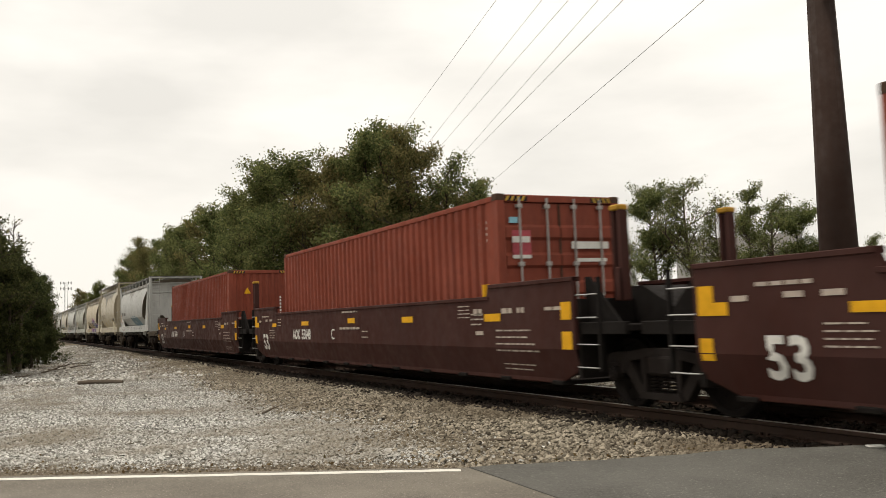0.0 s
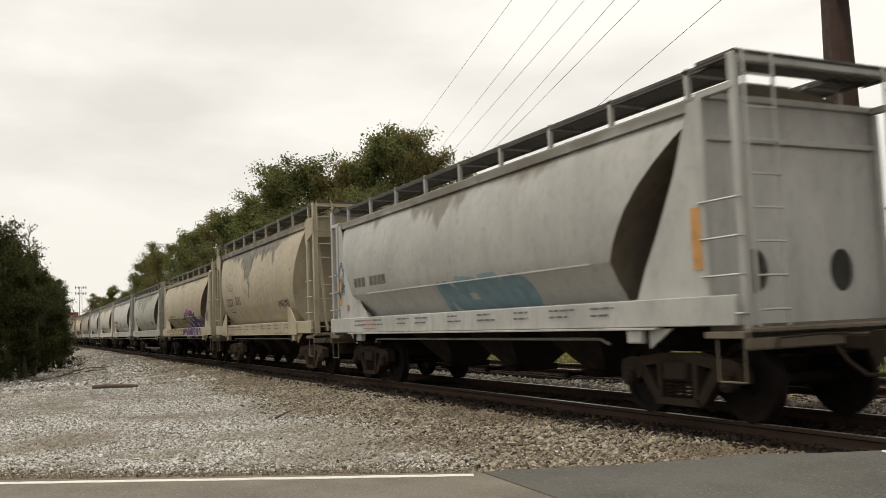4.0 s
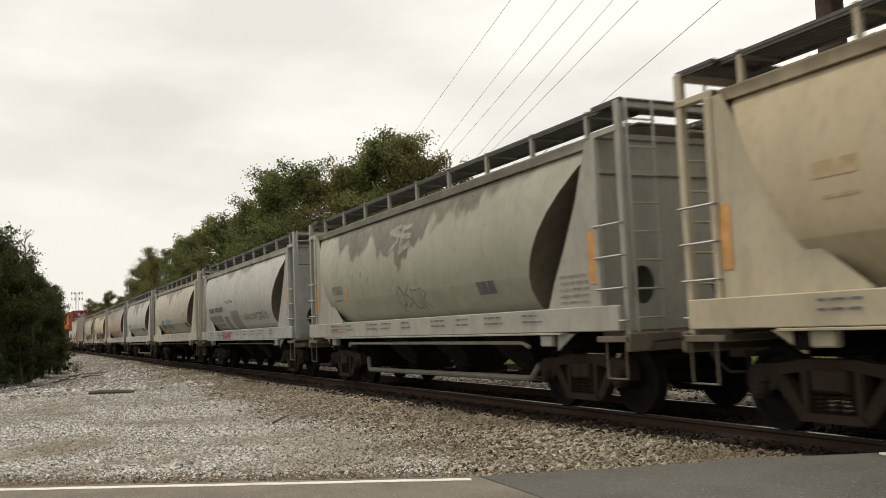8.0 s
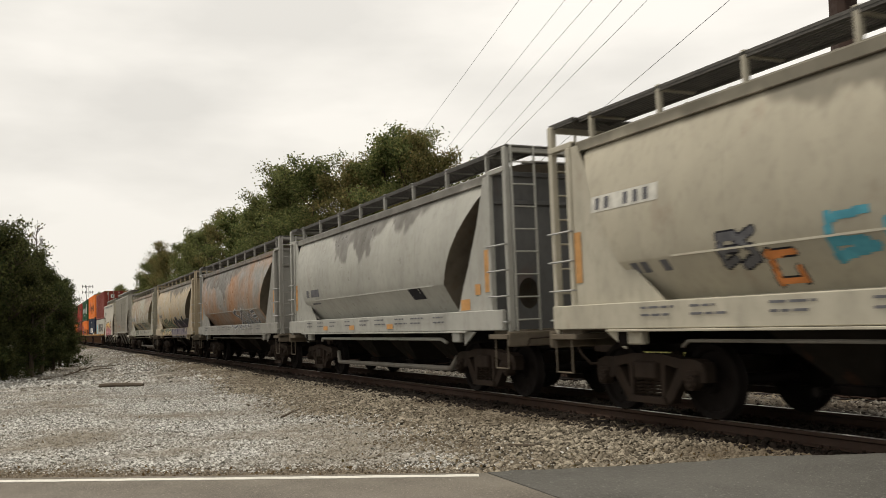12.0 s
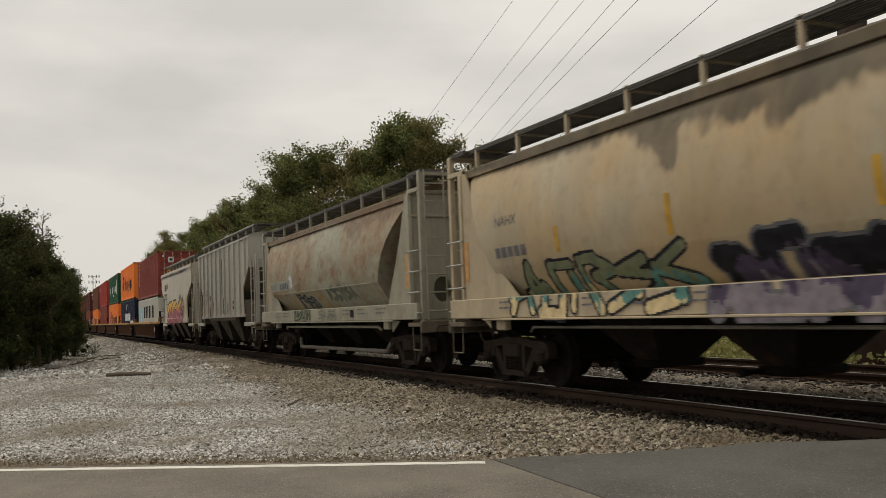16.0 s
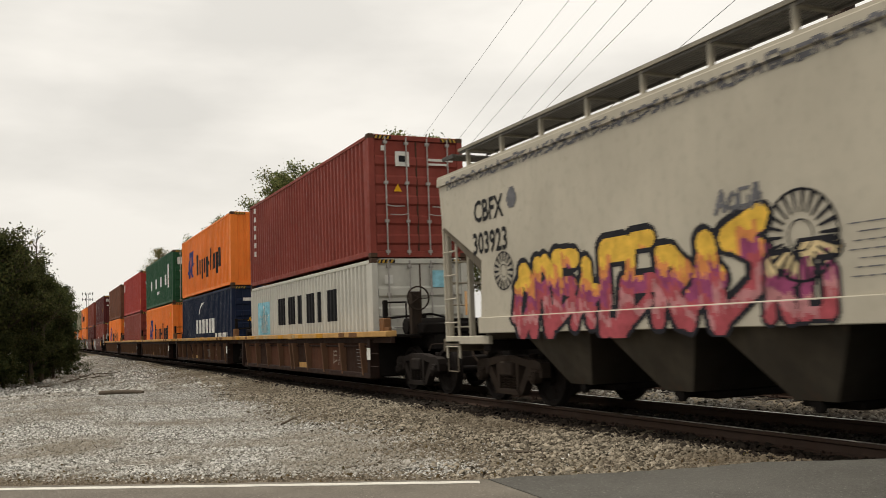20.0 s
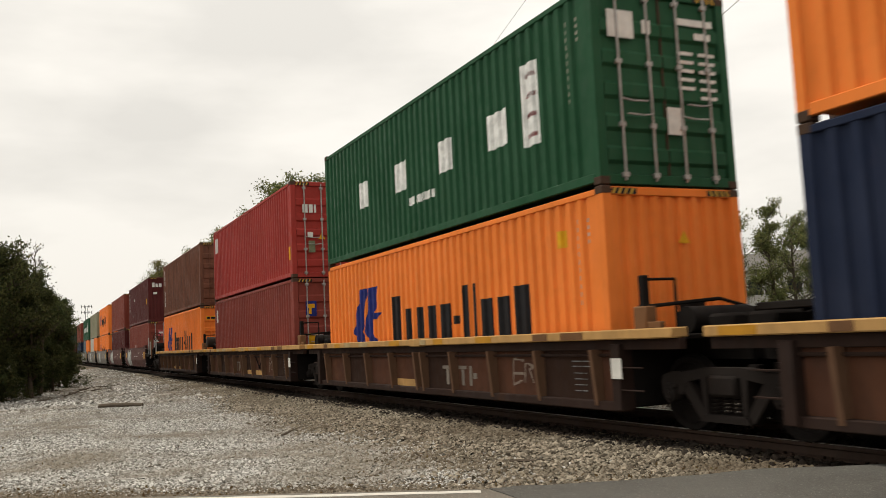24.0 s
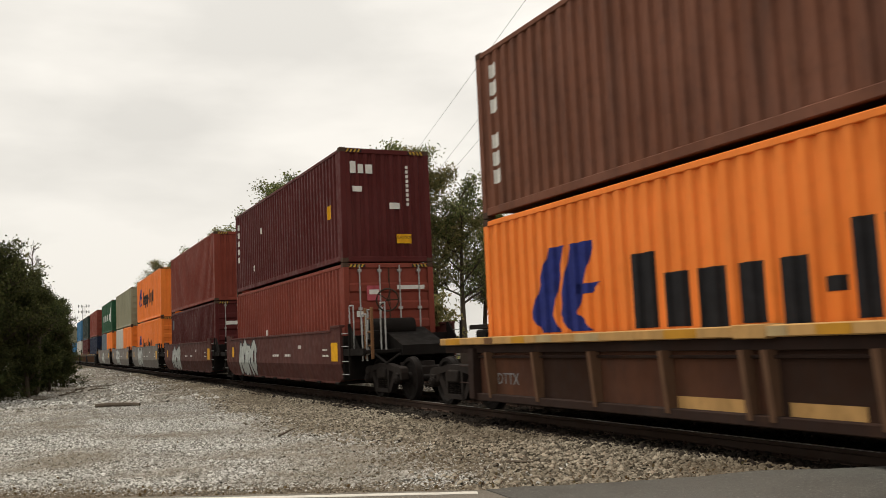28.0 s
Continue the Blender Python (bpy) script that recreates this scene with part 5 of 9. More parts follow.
def ribbed_well(name, pitch, coat, chord_coat, label, wheels, rear=False, first=False, tank=False):
    """Well-car unit with a pale top chord, a sunken web and upright ribs; its middle is at x = 0."""
    car = thing(name, label, "well car", "well cars of the train")
    p, h = pitch / 2, 6.38
    e0 = p - 0.26
    for s in (-1, 1):
        m = pose(0, 0, 0, 0, 0, 0 if s < 0 else 180)
        part("top_chord", "top_chord_%.1f" % pitch, lambda g: (g.box(-e0, e0, -1.55, -1.30, 1.155, 1.28, 0.015), g.box(-0.24, 0.24, -1.565, -1.30, 1.14, 1.292, 0.012)), chord_coat, car, m)
        part("chord_web", "chord_web_%.1f" % pitch, lambda g: g.box(-e0, e0, -1.44, -1.34, 1.02, 1.155, 0.008), coat, car, m)
        part("bottom_sill", "bottom_sill_%.1f" % pitch, lambda g: g.box(-h, h, -1.47, -1.25, 0.24, 0.36, 0.012), coat, car, m)
        part("train_line_pipe", "train_line_%.1f" % pitch, lambda g: g.tube((-h, -1.41, 0.955), (h, -1.41, 0.955), 0.022, n=6), coat, car, m)
        stops = [-h] + [1.46 * k for k in range(-4, 5)] + [h]
        for k, (xa, xb) in enumerate(zip(stops, stops[1:])):
            part("web_panel", "web_panel_%.2f" % (xb - xa), lambda g: g.box(0.0, xb - xa, -0.02, 0.02, 0.34, 1.06), WEBS[(k * 7 + (s > 0) + int(pitch * 10)) % 3], car, m @ pose(xa, -1.35, 0))
        for x in [1.46 * k for k in range(-4, 5) if k] + [-0.16, 0.16]:
            part("side_rib", "well_rib", lambda g: g.prism([(0.07, 0.30), (-0.06, 0.30), (-0.125, 1.03), (0.07, 1.03)], -0.038, 0.038, "x"), RIB_COAT, car, m @ pose(x, -1.42, 0))
        for a, b_ in ((e0 - 0.02, h), (-h, -e0 + 0.02)):
            part("end_post", "well_end_post_%.1f_%d" % (pitch, a > 0), lambda g, a=a, b_=b_: (g.box((h if a > 0 else -h) - 0.12, (h if a > 0 else -h) + 0.06, -1.52, -1.30, 0.26, 1.1, 0.01),
                 [g.path([((h + 0.06) if a > 0 else -h - 0.06, -1.49, z), ((h + 0.5) if a > 0 else -h - 0.5, -1.49, z)], 0.013, 5) for z in (0.52, 0.80)]), coat, car, m)
        rng = random.Random(len(name) + int(pitch * 7) + s)
        x = -e0 + 0.25
        while x < e0 - 0.6:
            w = rng.choice((0.28, 0.4, 0.55))
            part("reflective_strip", "chord_strip_%.2f" % w, lambda g: g.box(0, w, -1.556, -1.549, 1.168, 1.266), rng.choice(STRIPS), car, m @ pose(x, 0, 0))
            x += w + rng.choice((0.35, 0.6, 0.9, 1.3))
    for i in range(9):
        part("cross_bearer", "cross_bearer", lambda g: g.box(-0.16, 0.16, -1.36, 1.36, 0.26, 0.345, 0.01), BLACK_STEEL, car, pose(-6.0 + 12.0 * i / 8, 0, 0))
    for x in (-h, h):
        part("well_end_wall", "well_end_wall", lambda g: g.box(-0.05, 0.05, -1.38, 1.38, 0.30, 1.2, 0.01), BLACK_STEEL, car, pose(x, 0, 0))
    for e in (1, -1):
        m = pose(0, 0, 0, 0, 0, 0 if e > 0 else 180)
        def deck(g):
            g.prism([(h, 0.86), (h, 1.24), (p - 0.1, 1.16), (p - 0.1, 0.86)], -0.5, 0.5)
            g.box(h, e0 - 0.1, -1.32, 1.32, 1.13, 1.19, 0.01)
            g.box(p - 0.55, p - 0.1, -0.75, 0.75, 1.18, 1.42, 0.04)
            g.tube((p - 0.75, -0.9, 1.36), (p - 0.75, 0.1, 1.36), 0.17, n=14)
            g.box(h + 0.2, h + 0.3, -1.25, -1.15, 1.18, 1.95, 0.01)
            g.path([(h + 0.25, -1.2, 1.9), (h + 0.25, -0.7, 1.9), (h + 0.25, -0.7, 1.2)], 0.02, 6)
            g.path([(h + 0.1, -1.2, 1.55), (h + 0.5, -0.2, 1.62), (h + 0.6, 0.6, 1.4)], 0.025, 6)
            g.box(h + 0.05, h + 0.25, -0.5, -0.2, 1.2, 1.62, 0.02)
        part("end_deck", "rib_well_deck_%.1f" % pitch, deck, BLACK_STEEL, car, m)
        if tank and e > 0:
            part("air_reservoir", "well_reservoir", lambda g: (g.tube((0, -1.18, 1.58), (0, -0.25, 1.58), 0.23, n=18), g.tube((0, -1.21, 1.58), (0, -1.18, 1.58), 0.17, 0.23, n=18), g.box(-0.06, 0.06, -0.9, -0.5, 1.2, 1.4)), BOGIE_STEEL, car, m @ pose(p - 0.62, 0, 0))
        part("deck_bracket", "deck_bracket", lambda g: (g.box(0, 0.26, -1.30, -1.12, 1.26, 1.56, 0.02), g.box(0.05, 0.5, -1.28, -1.2, 1.26, 1.36, 0.01)), STRIPS[2], car, m @ pose(h + 0.12, 0, 0))
        part("cable_tray", "cable_tray", lambda g: (g.box(h - 0.05, h + 0.75, 0.35, 1.15, 1.42, 1.50, 0.01), g.box(h + 0.3, h + 0.4, 0.6, 0.7, 1.15, 1.45)), BLACK_STEEL, car, m)
    if first:
        part("brake_wheel", "brake_wheel", lambda g: None, BOGIE_STEEL, car, pose(p - 0.35, -0.75, 1.95, 0, 0, 90))
        part("brake_stand", "brake_stand", lambda g: g.box(-0.12, 0.06, -0.12, 0.12, 1.1, 2.1, 0.02), BOGIE_STEEL, car, pose(p - 0.5, -0.75, 0))
        coupler(car, p + 1.0, 1)
    wheels += bogie(car, p + (0.2 if first else 0), BOGIE_DARK)
    if rear:
        wheels += bogie(car, -p - 0.2, BOGIE_DARK)
        coupler(car, -p - 1.0, -1)
    return car


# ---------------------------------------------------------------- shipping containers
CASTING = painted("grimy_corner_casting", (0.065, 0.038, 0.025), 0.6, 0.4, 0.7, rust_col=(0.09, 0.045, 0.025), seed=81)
PERIOD, DEEP, CW = 0.28, 0.042, 1.219
SIZES = {40: 12.192, 20: 6.058}


def fold_y(u):
    """Depth of the corrugation, 0 outside to DEEP inside, at u along the panel."""
    return float(np.interp(u % PERIOD, [0, 0.10, 0.125, 0.235, 0.28], [0, 0, DEEP, DEEP, 0]))


def fold_points(length):
    n = int(length / PERIOD)
    lead = (length - n * PERIOD + 0.10) / 2
    us = [0.0]
    for k in range(n):
        for a in (0.0, 0.10, 0.125, 0.235):
            us.append(lead + k * PERIOD + a)
    us.append(length)
    us = [u for u in us if u <= length]
    return us, lead


def container(name, coat, label, feet=40, tall=2.896, front="doors", rods=None, m=None):
    """A shipping container; origin at the middle of its front's foot, its length along -x."""
    L = SIZES[feet]
    box = thing(name, label, "shipping container", "shipping containers on the train", m=m)
    rods = rods or coat
    k = "%d_%.2f" % (feet, tall)
    us, lead = fold_points(L - 0.24)
    def panel(g):
        vs = []
        for z in (0.15, tall - 0.10):
            vs += [(-0.12 - u, -CW + 0.012 + (fold_y(u - lead) if u > lead else DEEP * 0), z) for u in us]
        n = len(us)
        g.add(vs, [(i, i + 1, n + i + 1, n + i) for i in range(n - 1)])
    def hull(g):   # inner lining so that the shell has thickness
        g.box(-L + 0.1, -0.1, -CW + 0.07, CW - 0.07, 0.12, tall - 0.06)
    part("lining", "container_lining_" + k, hull, coat, box)
    for s in (-1, 1):
        part("side_panel", "container_side_" + k, panel, coat, box, pose(0, 0, 0) if s < 0 else pose(-L, 0, 0, 0, 0, 180), tidy=False)
        part("top_rail", "container_top_rail_" + k, lambda g: g.box(-L + 0.16, -0.16, -CW + 0.002, -CW + 0.07, tall - 0.12, tall - 0.035, 0.01), coat, box, pose(0, 0, 0) if s < 0 else pose(-L, 0, 0, 0, 0, 180))
        part("bottom_rail", "container_bottom_rail_" + k, lambda g: g.box(-L + 0.16, -0.16, -CW + 0.006, -CW + 0.09, 0.045, 0.175, 0.01), coat, box, pose(0, 0, 0) if s < 0 else pose(-L, 0, 0, 0, 0, 180))
    part("roof_panel", "container_roof_" + k, lambda g: (g.box(-L + 0.1, -0.1, -CW + 0.06, CW - 0.06, tall - 0.05, tall - 0.018), [g.box(-x - 0.05, -x + 0.05, -1.05, 1.05, tall - 0.02, tall - 0.008) for x in np.arange(0.6, L - 0.4, 0.4)]), coat, box)
    for ex, flip in ((0, 0), (-L, 180)):
        for s in (-1, 1):
            part("corner_post", "corner_post_%.2f" % tall, lambda g: (g.box(-0.15, -0.004, -0.075, 0.075, 0.1, tall - 0.1, 0.01),), coat, box, pose(ex, 0, 0, 0, 0, flip) @ pose(0, s * (CW - 0.08), 0))
            for z in (0.0, tall - 0.118):
                def casting(g):
                    g.box(-0.178, 0, -0.081, 0.081, 0, 0.118, 0.012)
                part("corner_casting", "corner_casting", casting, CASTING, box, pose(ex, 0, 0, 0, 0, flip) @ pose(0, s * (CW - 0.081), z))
    def header(g):
        g.box(-0.13, -0.012, -CW + 0.15, CW - 0.15, tall - 0.13, tall - 0.01, 0.01)
    part("door_header", "container_header_%.2f" % tall, header, coat, box)
    part("door_sill", "container_sill", lambda g: g.box(-0.13, -0.012, -CW + 0.15, CW - 0.15, 0.01, 0.15, 0.01), coat, box)
    if front == "doors":
        w = CW - 0.165
        def door(g):
            prof, z = [(-0.085, 0.16), (-0.055, 0.16)], 0.30
            while z < tall - 0.5:   # pressed horizontal ribs
                prof += [(-0.055, z), (-0.012, z + 0.05), (-0.012, z + 0.21), (-0.055, z + 0.26)]
                z += 0.46
            prof += [(-0.055, tall - 0.14), (-0.085, tall - 0.14)]
            g.prism(prof, 0.012, w)
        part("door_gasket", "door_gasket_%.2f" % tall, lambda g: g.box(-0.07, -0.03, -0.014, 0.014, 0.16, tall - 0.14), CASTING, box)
        for s in (-1, 1):
            d = part("door", "container_door_%.2f" % tall, door, coat, box, None if s > 0 else Matrix.Diagonal((1, -1, 1, 1)))
            for y in (0.27, 0.80):
                def rod(g):
                    g.tube((0.012, 0, 0.06), (0.012, 0, tall - 0.06), 0.019, n=8)
                    for z in (0.14, 0.85, 1.75, tall - 0.2):
                        g.box(-0.03, 0.034, -0.05, 0.05, z - 0.035, z + 0.035, 0.006)
                part("locking_rod", "locking_rod_%.2f" % tall, rod, rods, d, pose(0, y, 0))
            part("door_handle", "door_handle", lambda g: (g.path([(0.035, 0.27, 1.02), (0.045, 0.45, 0.99), (0.045, 0.72, 1.0)], 0.014, 6), g.path([(0.035, 0.80, 1.22), (0.045, 0.62, 1.19), (0.045, 0.36, 1.2)], 0.014, 6)), rods, d)
    else:
        def end(g):
            n, vs = 9, []
            us = [-1.07]
            for k_ in range(n):
                o = -1.03 + k_ * 0.232
                us += [o, o + 0.08, o + 0.12, o + 0.19]
            us.append(1.07)
            dep = [0.0] + [0.0, 0.0, 0.042, 0.042] * n + [0.0]
            for z in (0.14, tall - 0.12):
                vs += [(-0.028 - d_, u, z) for u, d_ in zip(us, dep)]
            c = len(us)
            g.add(vs, [(i, i + 1, c + i + 1, c + i) for i in range(c - 1)])
        part("end_panel", "container_end_%.2f" % tall, end, coat, box, tidy=False)
    part("rear_panel", "container_rear_%.2f" % tall, lambda g: (g.box(-0.06, -0.03, -CW + 0.15, CW - 0.15, 0.12, tall - 0.1)), coat, box, pose(-L, 0, 0, 0, 0, 180))
    return box, L


def box_side(L):
    us, lead = fold_points(L - 0.24)
    def surf(x, z):
        u = -x - 0.12
        return -CW + 0.012 + (fold_y(u - lead) if u > lead else 0.0)
    return surf


def folded_rect(g, x0, x1, z0, z1, L, slot=0, lean=0.0):
    """A painted rectangle that follows the corrugation."""
    us, lead = fold_points(L - 0.24)
    xs = sorted({x0, x1} | {-0.12 - u for u in us if x0 < -0.12 - u < x1})
    surf = box_side(L)
    n = len(xs)
    g.add([(x, surf(x - 1e-5 if i else x + 1e-5, 0) - 0.004, z0) for i, x in enumerate(xs)] + [(x, surf(x - 1e-5 if i else x + 1e-5, 0) - 0.004, z1) for i, x in enumerate(xs)],
          [(i, i + 1, n + i + 1, n + i) for i in range(n - 1)], slot)


def side_blocks(box, L, rects, mat, label):
    """Marking on a container's side as plain blocks: (from the rear end, to, low, high) in metres."""
    if len(rects) <= 7:
        for a, b_, z0, z1 in rects:
            stamp(box, "marking", label, mat, lambda g: folded_rect(g, -L + a, -L + b_, z0, z1, L))
        return
    def draw(g):
        for a, b_, z0, z1 in rects:
            folded_rect(g, -L + a, -L + b_, z0, z1, L)
    stamp(box, "stencilling", label, mat, draw)["kind"] = "stuff"


def hollow(rects):
    """One plain block in place of each character: (from, to, low, high, kind)."""
    out = []
    for a, b_, z0, z1, kind in rects:
        w = b_ - a
        if kind == "bar":
            out.append((a, b_, z0, z1))
        else:
            out.append((a + 0.08 * w, b_ - (0.4 if kind == "foot" else 0.08) * w, z0, z1))
    return out


def emblem(box, L, polys, mat, label):
    """A plain emblem on a side: convex quads of (from the rear, height), cut in thin upright strips that follow the folds."""
    def draw(g):
        for (a0, a1, z0), (b0, b1, z1) in polys:
            n = 40
            for k in range(n):
                za, zb = z0 + (z1 - z0) * k / n, z0 + (z1 - z0) * (k + 1) / n
                xa = a0 + (b0 - a0) * (k + .5) / n
                xb = a1 + (b1 - a1) * (k + .5) / n
                folded_rect(g, -L + xa, -L + xb, za, zb, L)
    ob = stamp(box, "emblem", label, mat, draw)
    ob["kind"] = "stuff"
    return ob


def end_marks(box, rects, mat, label="", x=0.0):
    """Flat marks on the front end: (y0, y1, z0, z1)."""
    if len(rects) <= 5:
        for a, b_, c, d in rects:
            stamp(box, "end_marking", label, mat, lambda g: g.box(-0.02 + x, -0.016 + x, a, b_, c, d))
    else:
        stamp(box, "end_stencilling", label, mat, lambda g: [g.box(-0.02 + x, -0.016 + x, a, b_, c, d) for a, b_, c, d in rects])["kind"] = "stuff"


def word_blocks(start, widths, gap, z0, heights):
    out, x = [], start
    for w, (lo, hi) in zip(widths, heights):
        if w > 0:
            out.append((x, x + w, z0 + lo, z0 + hi))
        x += abs(w) + gap
    return out


# ---------------------------------------------------------------- the train, front to rear
SPEEDS = [(0, 10.74), (2.4, 10.66), (4.6, 10.66), (5.2, 10.42), (6.5, 10.35), (10, 10.2), (18, 10.1), (21, 10.10), (23, 9.985), (28, 9.985)]


def travel(t):
    """Metres that the train has rolled since the start."""
    out = 0.0
    for (a, va), (b, vb) in zip(SPEEDS, SPEEDS[1:]):
        if t <= a:
            break
        e = min(t, b)
        ve = va + (vb - va) * (e - a) / (b - a)
        out += (va + ve) / 2 * (e - a)
    return out


ROLLING = []        # (thing, x at the start, z)
WHEELS = []


def roll(ob, x, z=0.0):
    ob.matrix_basis = pose(x, TY, z)
    ROLLING.append((ob, x, z))
    return ob


BEIGE = dict(col=(0.40, 0.35, 0.255), grime=0.55, rust=0.25, rough=0.34)
GREY = dict(col=(0.33, 0.325, 0.28), grime=0.55, rust=0.15, rough=0.34)


def coat(name, spec, **more):
    return painted(name, **{**spec, **more})


FADED_INK = plain("faded_ink", (0.20, 0.20, 0.165), 0.65, 0, 0.3, 3.0)
FADED_CYAN = plain("faded_blue_spray", (0.16, 0.235, 0.27), 0.6, 0, 0.2, 3.0)
MUSTARD = plain("faded_mustard_paint", (0.46, 0.27, 0.05), 0.6, 0, 0.3)
GRAF_DARK = plain("spray_black", (0.02, 0.02, 0.025), 0.55)
GRAF_WHITE = plain("spray_white", (0.55, 0.55, 0.56), 0.55)
GRAF_BLUE = plain("spray_navy", (0.018, 0.035, 0.14), 0.5)
GRAF_PINK = plain("spray_magenta", (0.27, 0.06, 0.14), 0.5)
GRAF_TAN = plain("spray_tan", (0.36, 0.28, 0.17), 0.55)
GRAF_CYAN = plain("spray_cyan", (0.08, 0.30, 0.38), 0.55)
GRAF_RED = plain("spray_crimson", (0.36, 0.075, 0.09), 0.5)
GRAF_ROSE = plain("spray_rose", (0.43, 0.19, 0.20), 0.5)
GRAF_YELLOW = plain("spray_yellow", (0.68, 0.42, 0.07), 0.5)
GRAF_ORANGE = plain("spray_orange", (0.60, 0.23, 0.08), 0.5)
GRAF_TEAL = plain("spray_teal", (0.10, 0.22, 0.20), 0.55)
GRAF_CREAM = plain("spray_cream", (0.58, 0.46, 0.26), 0.55)
GRAF_OLIVE = plain("spray_olive", (0.17, 0.19, 0.12), 0.55)
GRAF_PURPLE = plain("spray_purple", (0.075, 0.06, 0.095), 0.55)
GRAF_GREY = plain("spray_grey", (0.13, 0.13, 0.14), 0.55)
CODE_MARK = plain("faded_white_code", (0.40, 0.34, 0.29), 0.6)
RUST_RED = plain("faded_red_marking", (0.30, 0.15, 0.125), 0.6)


def reflectors(car, L, seed=0, strips=True):
    """Reflective strips and small stencils along the sill."""
    if strips:
        bars_on(car, [(-L + 0.62, -L + 0.78, 1.75, 2.45), (-0.78, -0.62, 1.75, 2.45)], lambda x, z: -1.424, ORANGE_MARK, "orange reflective strip", "reflective_strip")
    rng = random.Random(seed)
    rects = []
    for k in range(9):
        x = -L + 2.0 + (L - 4.6) * k / 8 + rng.uniform(-.2, .2)
        for j in range(2):
            rects.append((x, x + rng.uniform(0.4, 0.65), 1.35 - j * 0.09, 1.395 - j * 0.09))
    bars_on(car, rects, round_or_sill, GRAF_GREY, "small illegible stencils")


def hopper_1():
    L = 13.75
    c = coat("hopper_light_grey", GREY, col=(0.385, 0.385, 0.361), runs=[(-14, .12), (-11.5, .1), (-10.8, .3), (-10, .1), (-8.9, .12), (-8.2, .35), (-7.5, .5), (-6.9, .35), (-6, .12), (-4, .25), (-3, .1)], stain=(0.15, 0.14, 0.115), seed=1)
    car = round_hopper("covered_hopper", L, c, coat("hopper_pale_grey_frame", GREY, col=(0.426, 0.426, 0.402), seed=2), "light grey rounded covered hopper car with a blue spray tag", WHEELS)
    tag_paint(car, -13.25, -12.85, 1.85, 2.95, lambda x, z: -1.424, [GRAF_GREY, plain("spray_dark_teal", (0.035, 0.10, 0.15), 0.55)], "dark teal spray scrawl on the end plate", 3, 1, halo=0.0, thin=0.022)
    tag_paint(car, -13.2, -12.75, 1.95, 2.4, lambda x, z: -1.424, [GRAF_GREY, plain("spray_dark_teal", (0.035, 0.10, 0.15), 0.55)], "dark teal spray scrawl on the end plate", 5, 2, halo=0.0, thin=0.018)
    tag_paint(car, -7.5, -4.5, 1.5, 1.9, round_side, [FADED_CYAN, FADED_CYAN], "faded blue spray tag", 4, 4, halo=0.06, thin=0.09)
    bars_on(car, [(-11.8 + j * 0.24, -11.6 + j * 0.24, 2.12, 2.32) for j in range(8) if j != 3], round_side, plain("smudged_black", (0.13, 0.125, 0.11), 0.7), "smudged dark lettering")
    bars_on(car, [(-11.4 + a, -10.7 + a, z, z + 0.04) for a, z in ((0.1, 1.36), (0, 1.27), (0.1, 1.18))], round_or_sill, RUST_RED, "faded red stencil lines")
    bars_on(car, [(-12.6, -12.45, 1.62, 1.76)], lambda x, z: -1.424, RUST_RED, "small red placard")
    reflectors(car, L, 1)
    return roll(car, -49.7)


def hopper_2():
    L = 12.75
    c = coat("hopper_beige", BEIGE, runs=[(-12, .12), (-10.5, .2), (-9.4, .4), (-8.6, .3), (-7.9, .7), (-7.35, 1.1), (-6.8, 1.15), (-6.4, .4), (-5.7, .3), (-5.2, .6), (-4.6, .35), (-3.9, .6), (-3.3, .25), (-2, .1)], eave=4.06, stain=(0.055, 0.05, 0.042), seed=4)
    car = round_hopper("covered_hopper", L, c, coat("hopper_beige_frame", BEIGE, seed=5), "tall beige rounded covered hopper car with dark spill stains", WHEELS, 0.985, False, half=SMOOTH, steel=BOGIE_DUST)
    text_on(car, "CRDX", -10.5, 2.12, 0.40, tall_side, BLACK_MARK, "black reporting mark")
    text_on(car, "3035", -9.07, 2.14, 0.40, tall_side, BLACK_MARK, "black reporting mark")
    tag_paint(car, -10.05, -9.3, 2.64, 2.95, tall_side, [GRAF_GREY, GRAF_GREY], "thin grey scrawl", 7, 4, halo=0.0, thin=0.012)
    bars_on(car, [(-10.1, -9.5, 1.98, 2.02), (-10.1, -9.45, 1.88, 1.92)], tall_side, BLACK_MARK, "small dark stencil lines")
    tag_paint(car, -3.4, -2.35, 1.9, 2.12, tall_side, [GRAF_DARK, GRAF_DARK], "thin black scrawl", 8, 5, halo=0.0, thin=0.016)
    for k in (1.66, 3.9, 6.24, 9.2):
        def streak(g, k=k):
            pts = [(-L + k, 1.99), (-L + k + 0.09, 1.99), (-L + k + 0.32, 1.60), (-L + k + 0.25, 1.60)]
            drape(g, pts, [(0, 1, 2, 3)], tall_side, 0.02)
        stamp(car, "yellow_streak", "yellow paint streak", MUSTARD, streak)
    bars_on(car, [(-L + 3.4, -L + 4.3, 1.34, 1.38), (-L + 3.4, -L + 4.1, 1.26, 1.30), (-L + 6.4, -L + 7.5, 1.33, 1.37)], tall_or_sill, RUST_RED, "faded red stencil lines")
    reflectors(car, L, 2, False)
    return roll(car, -64.9)


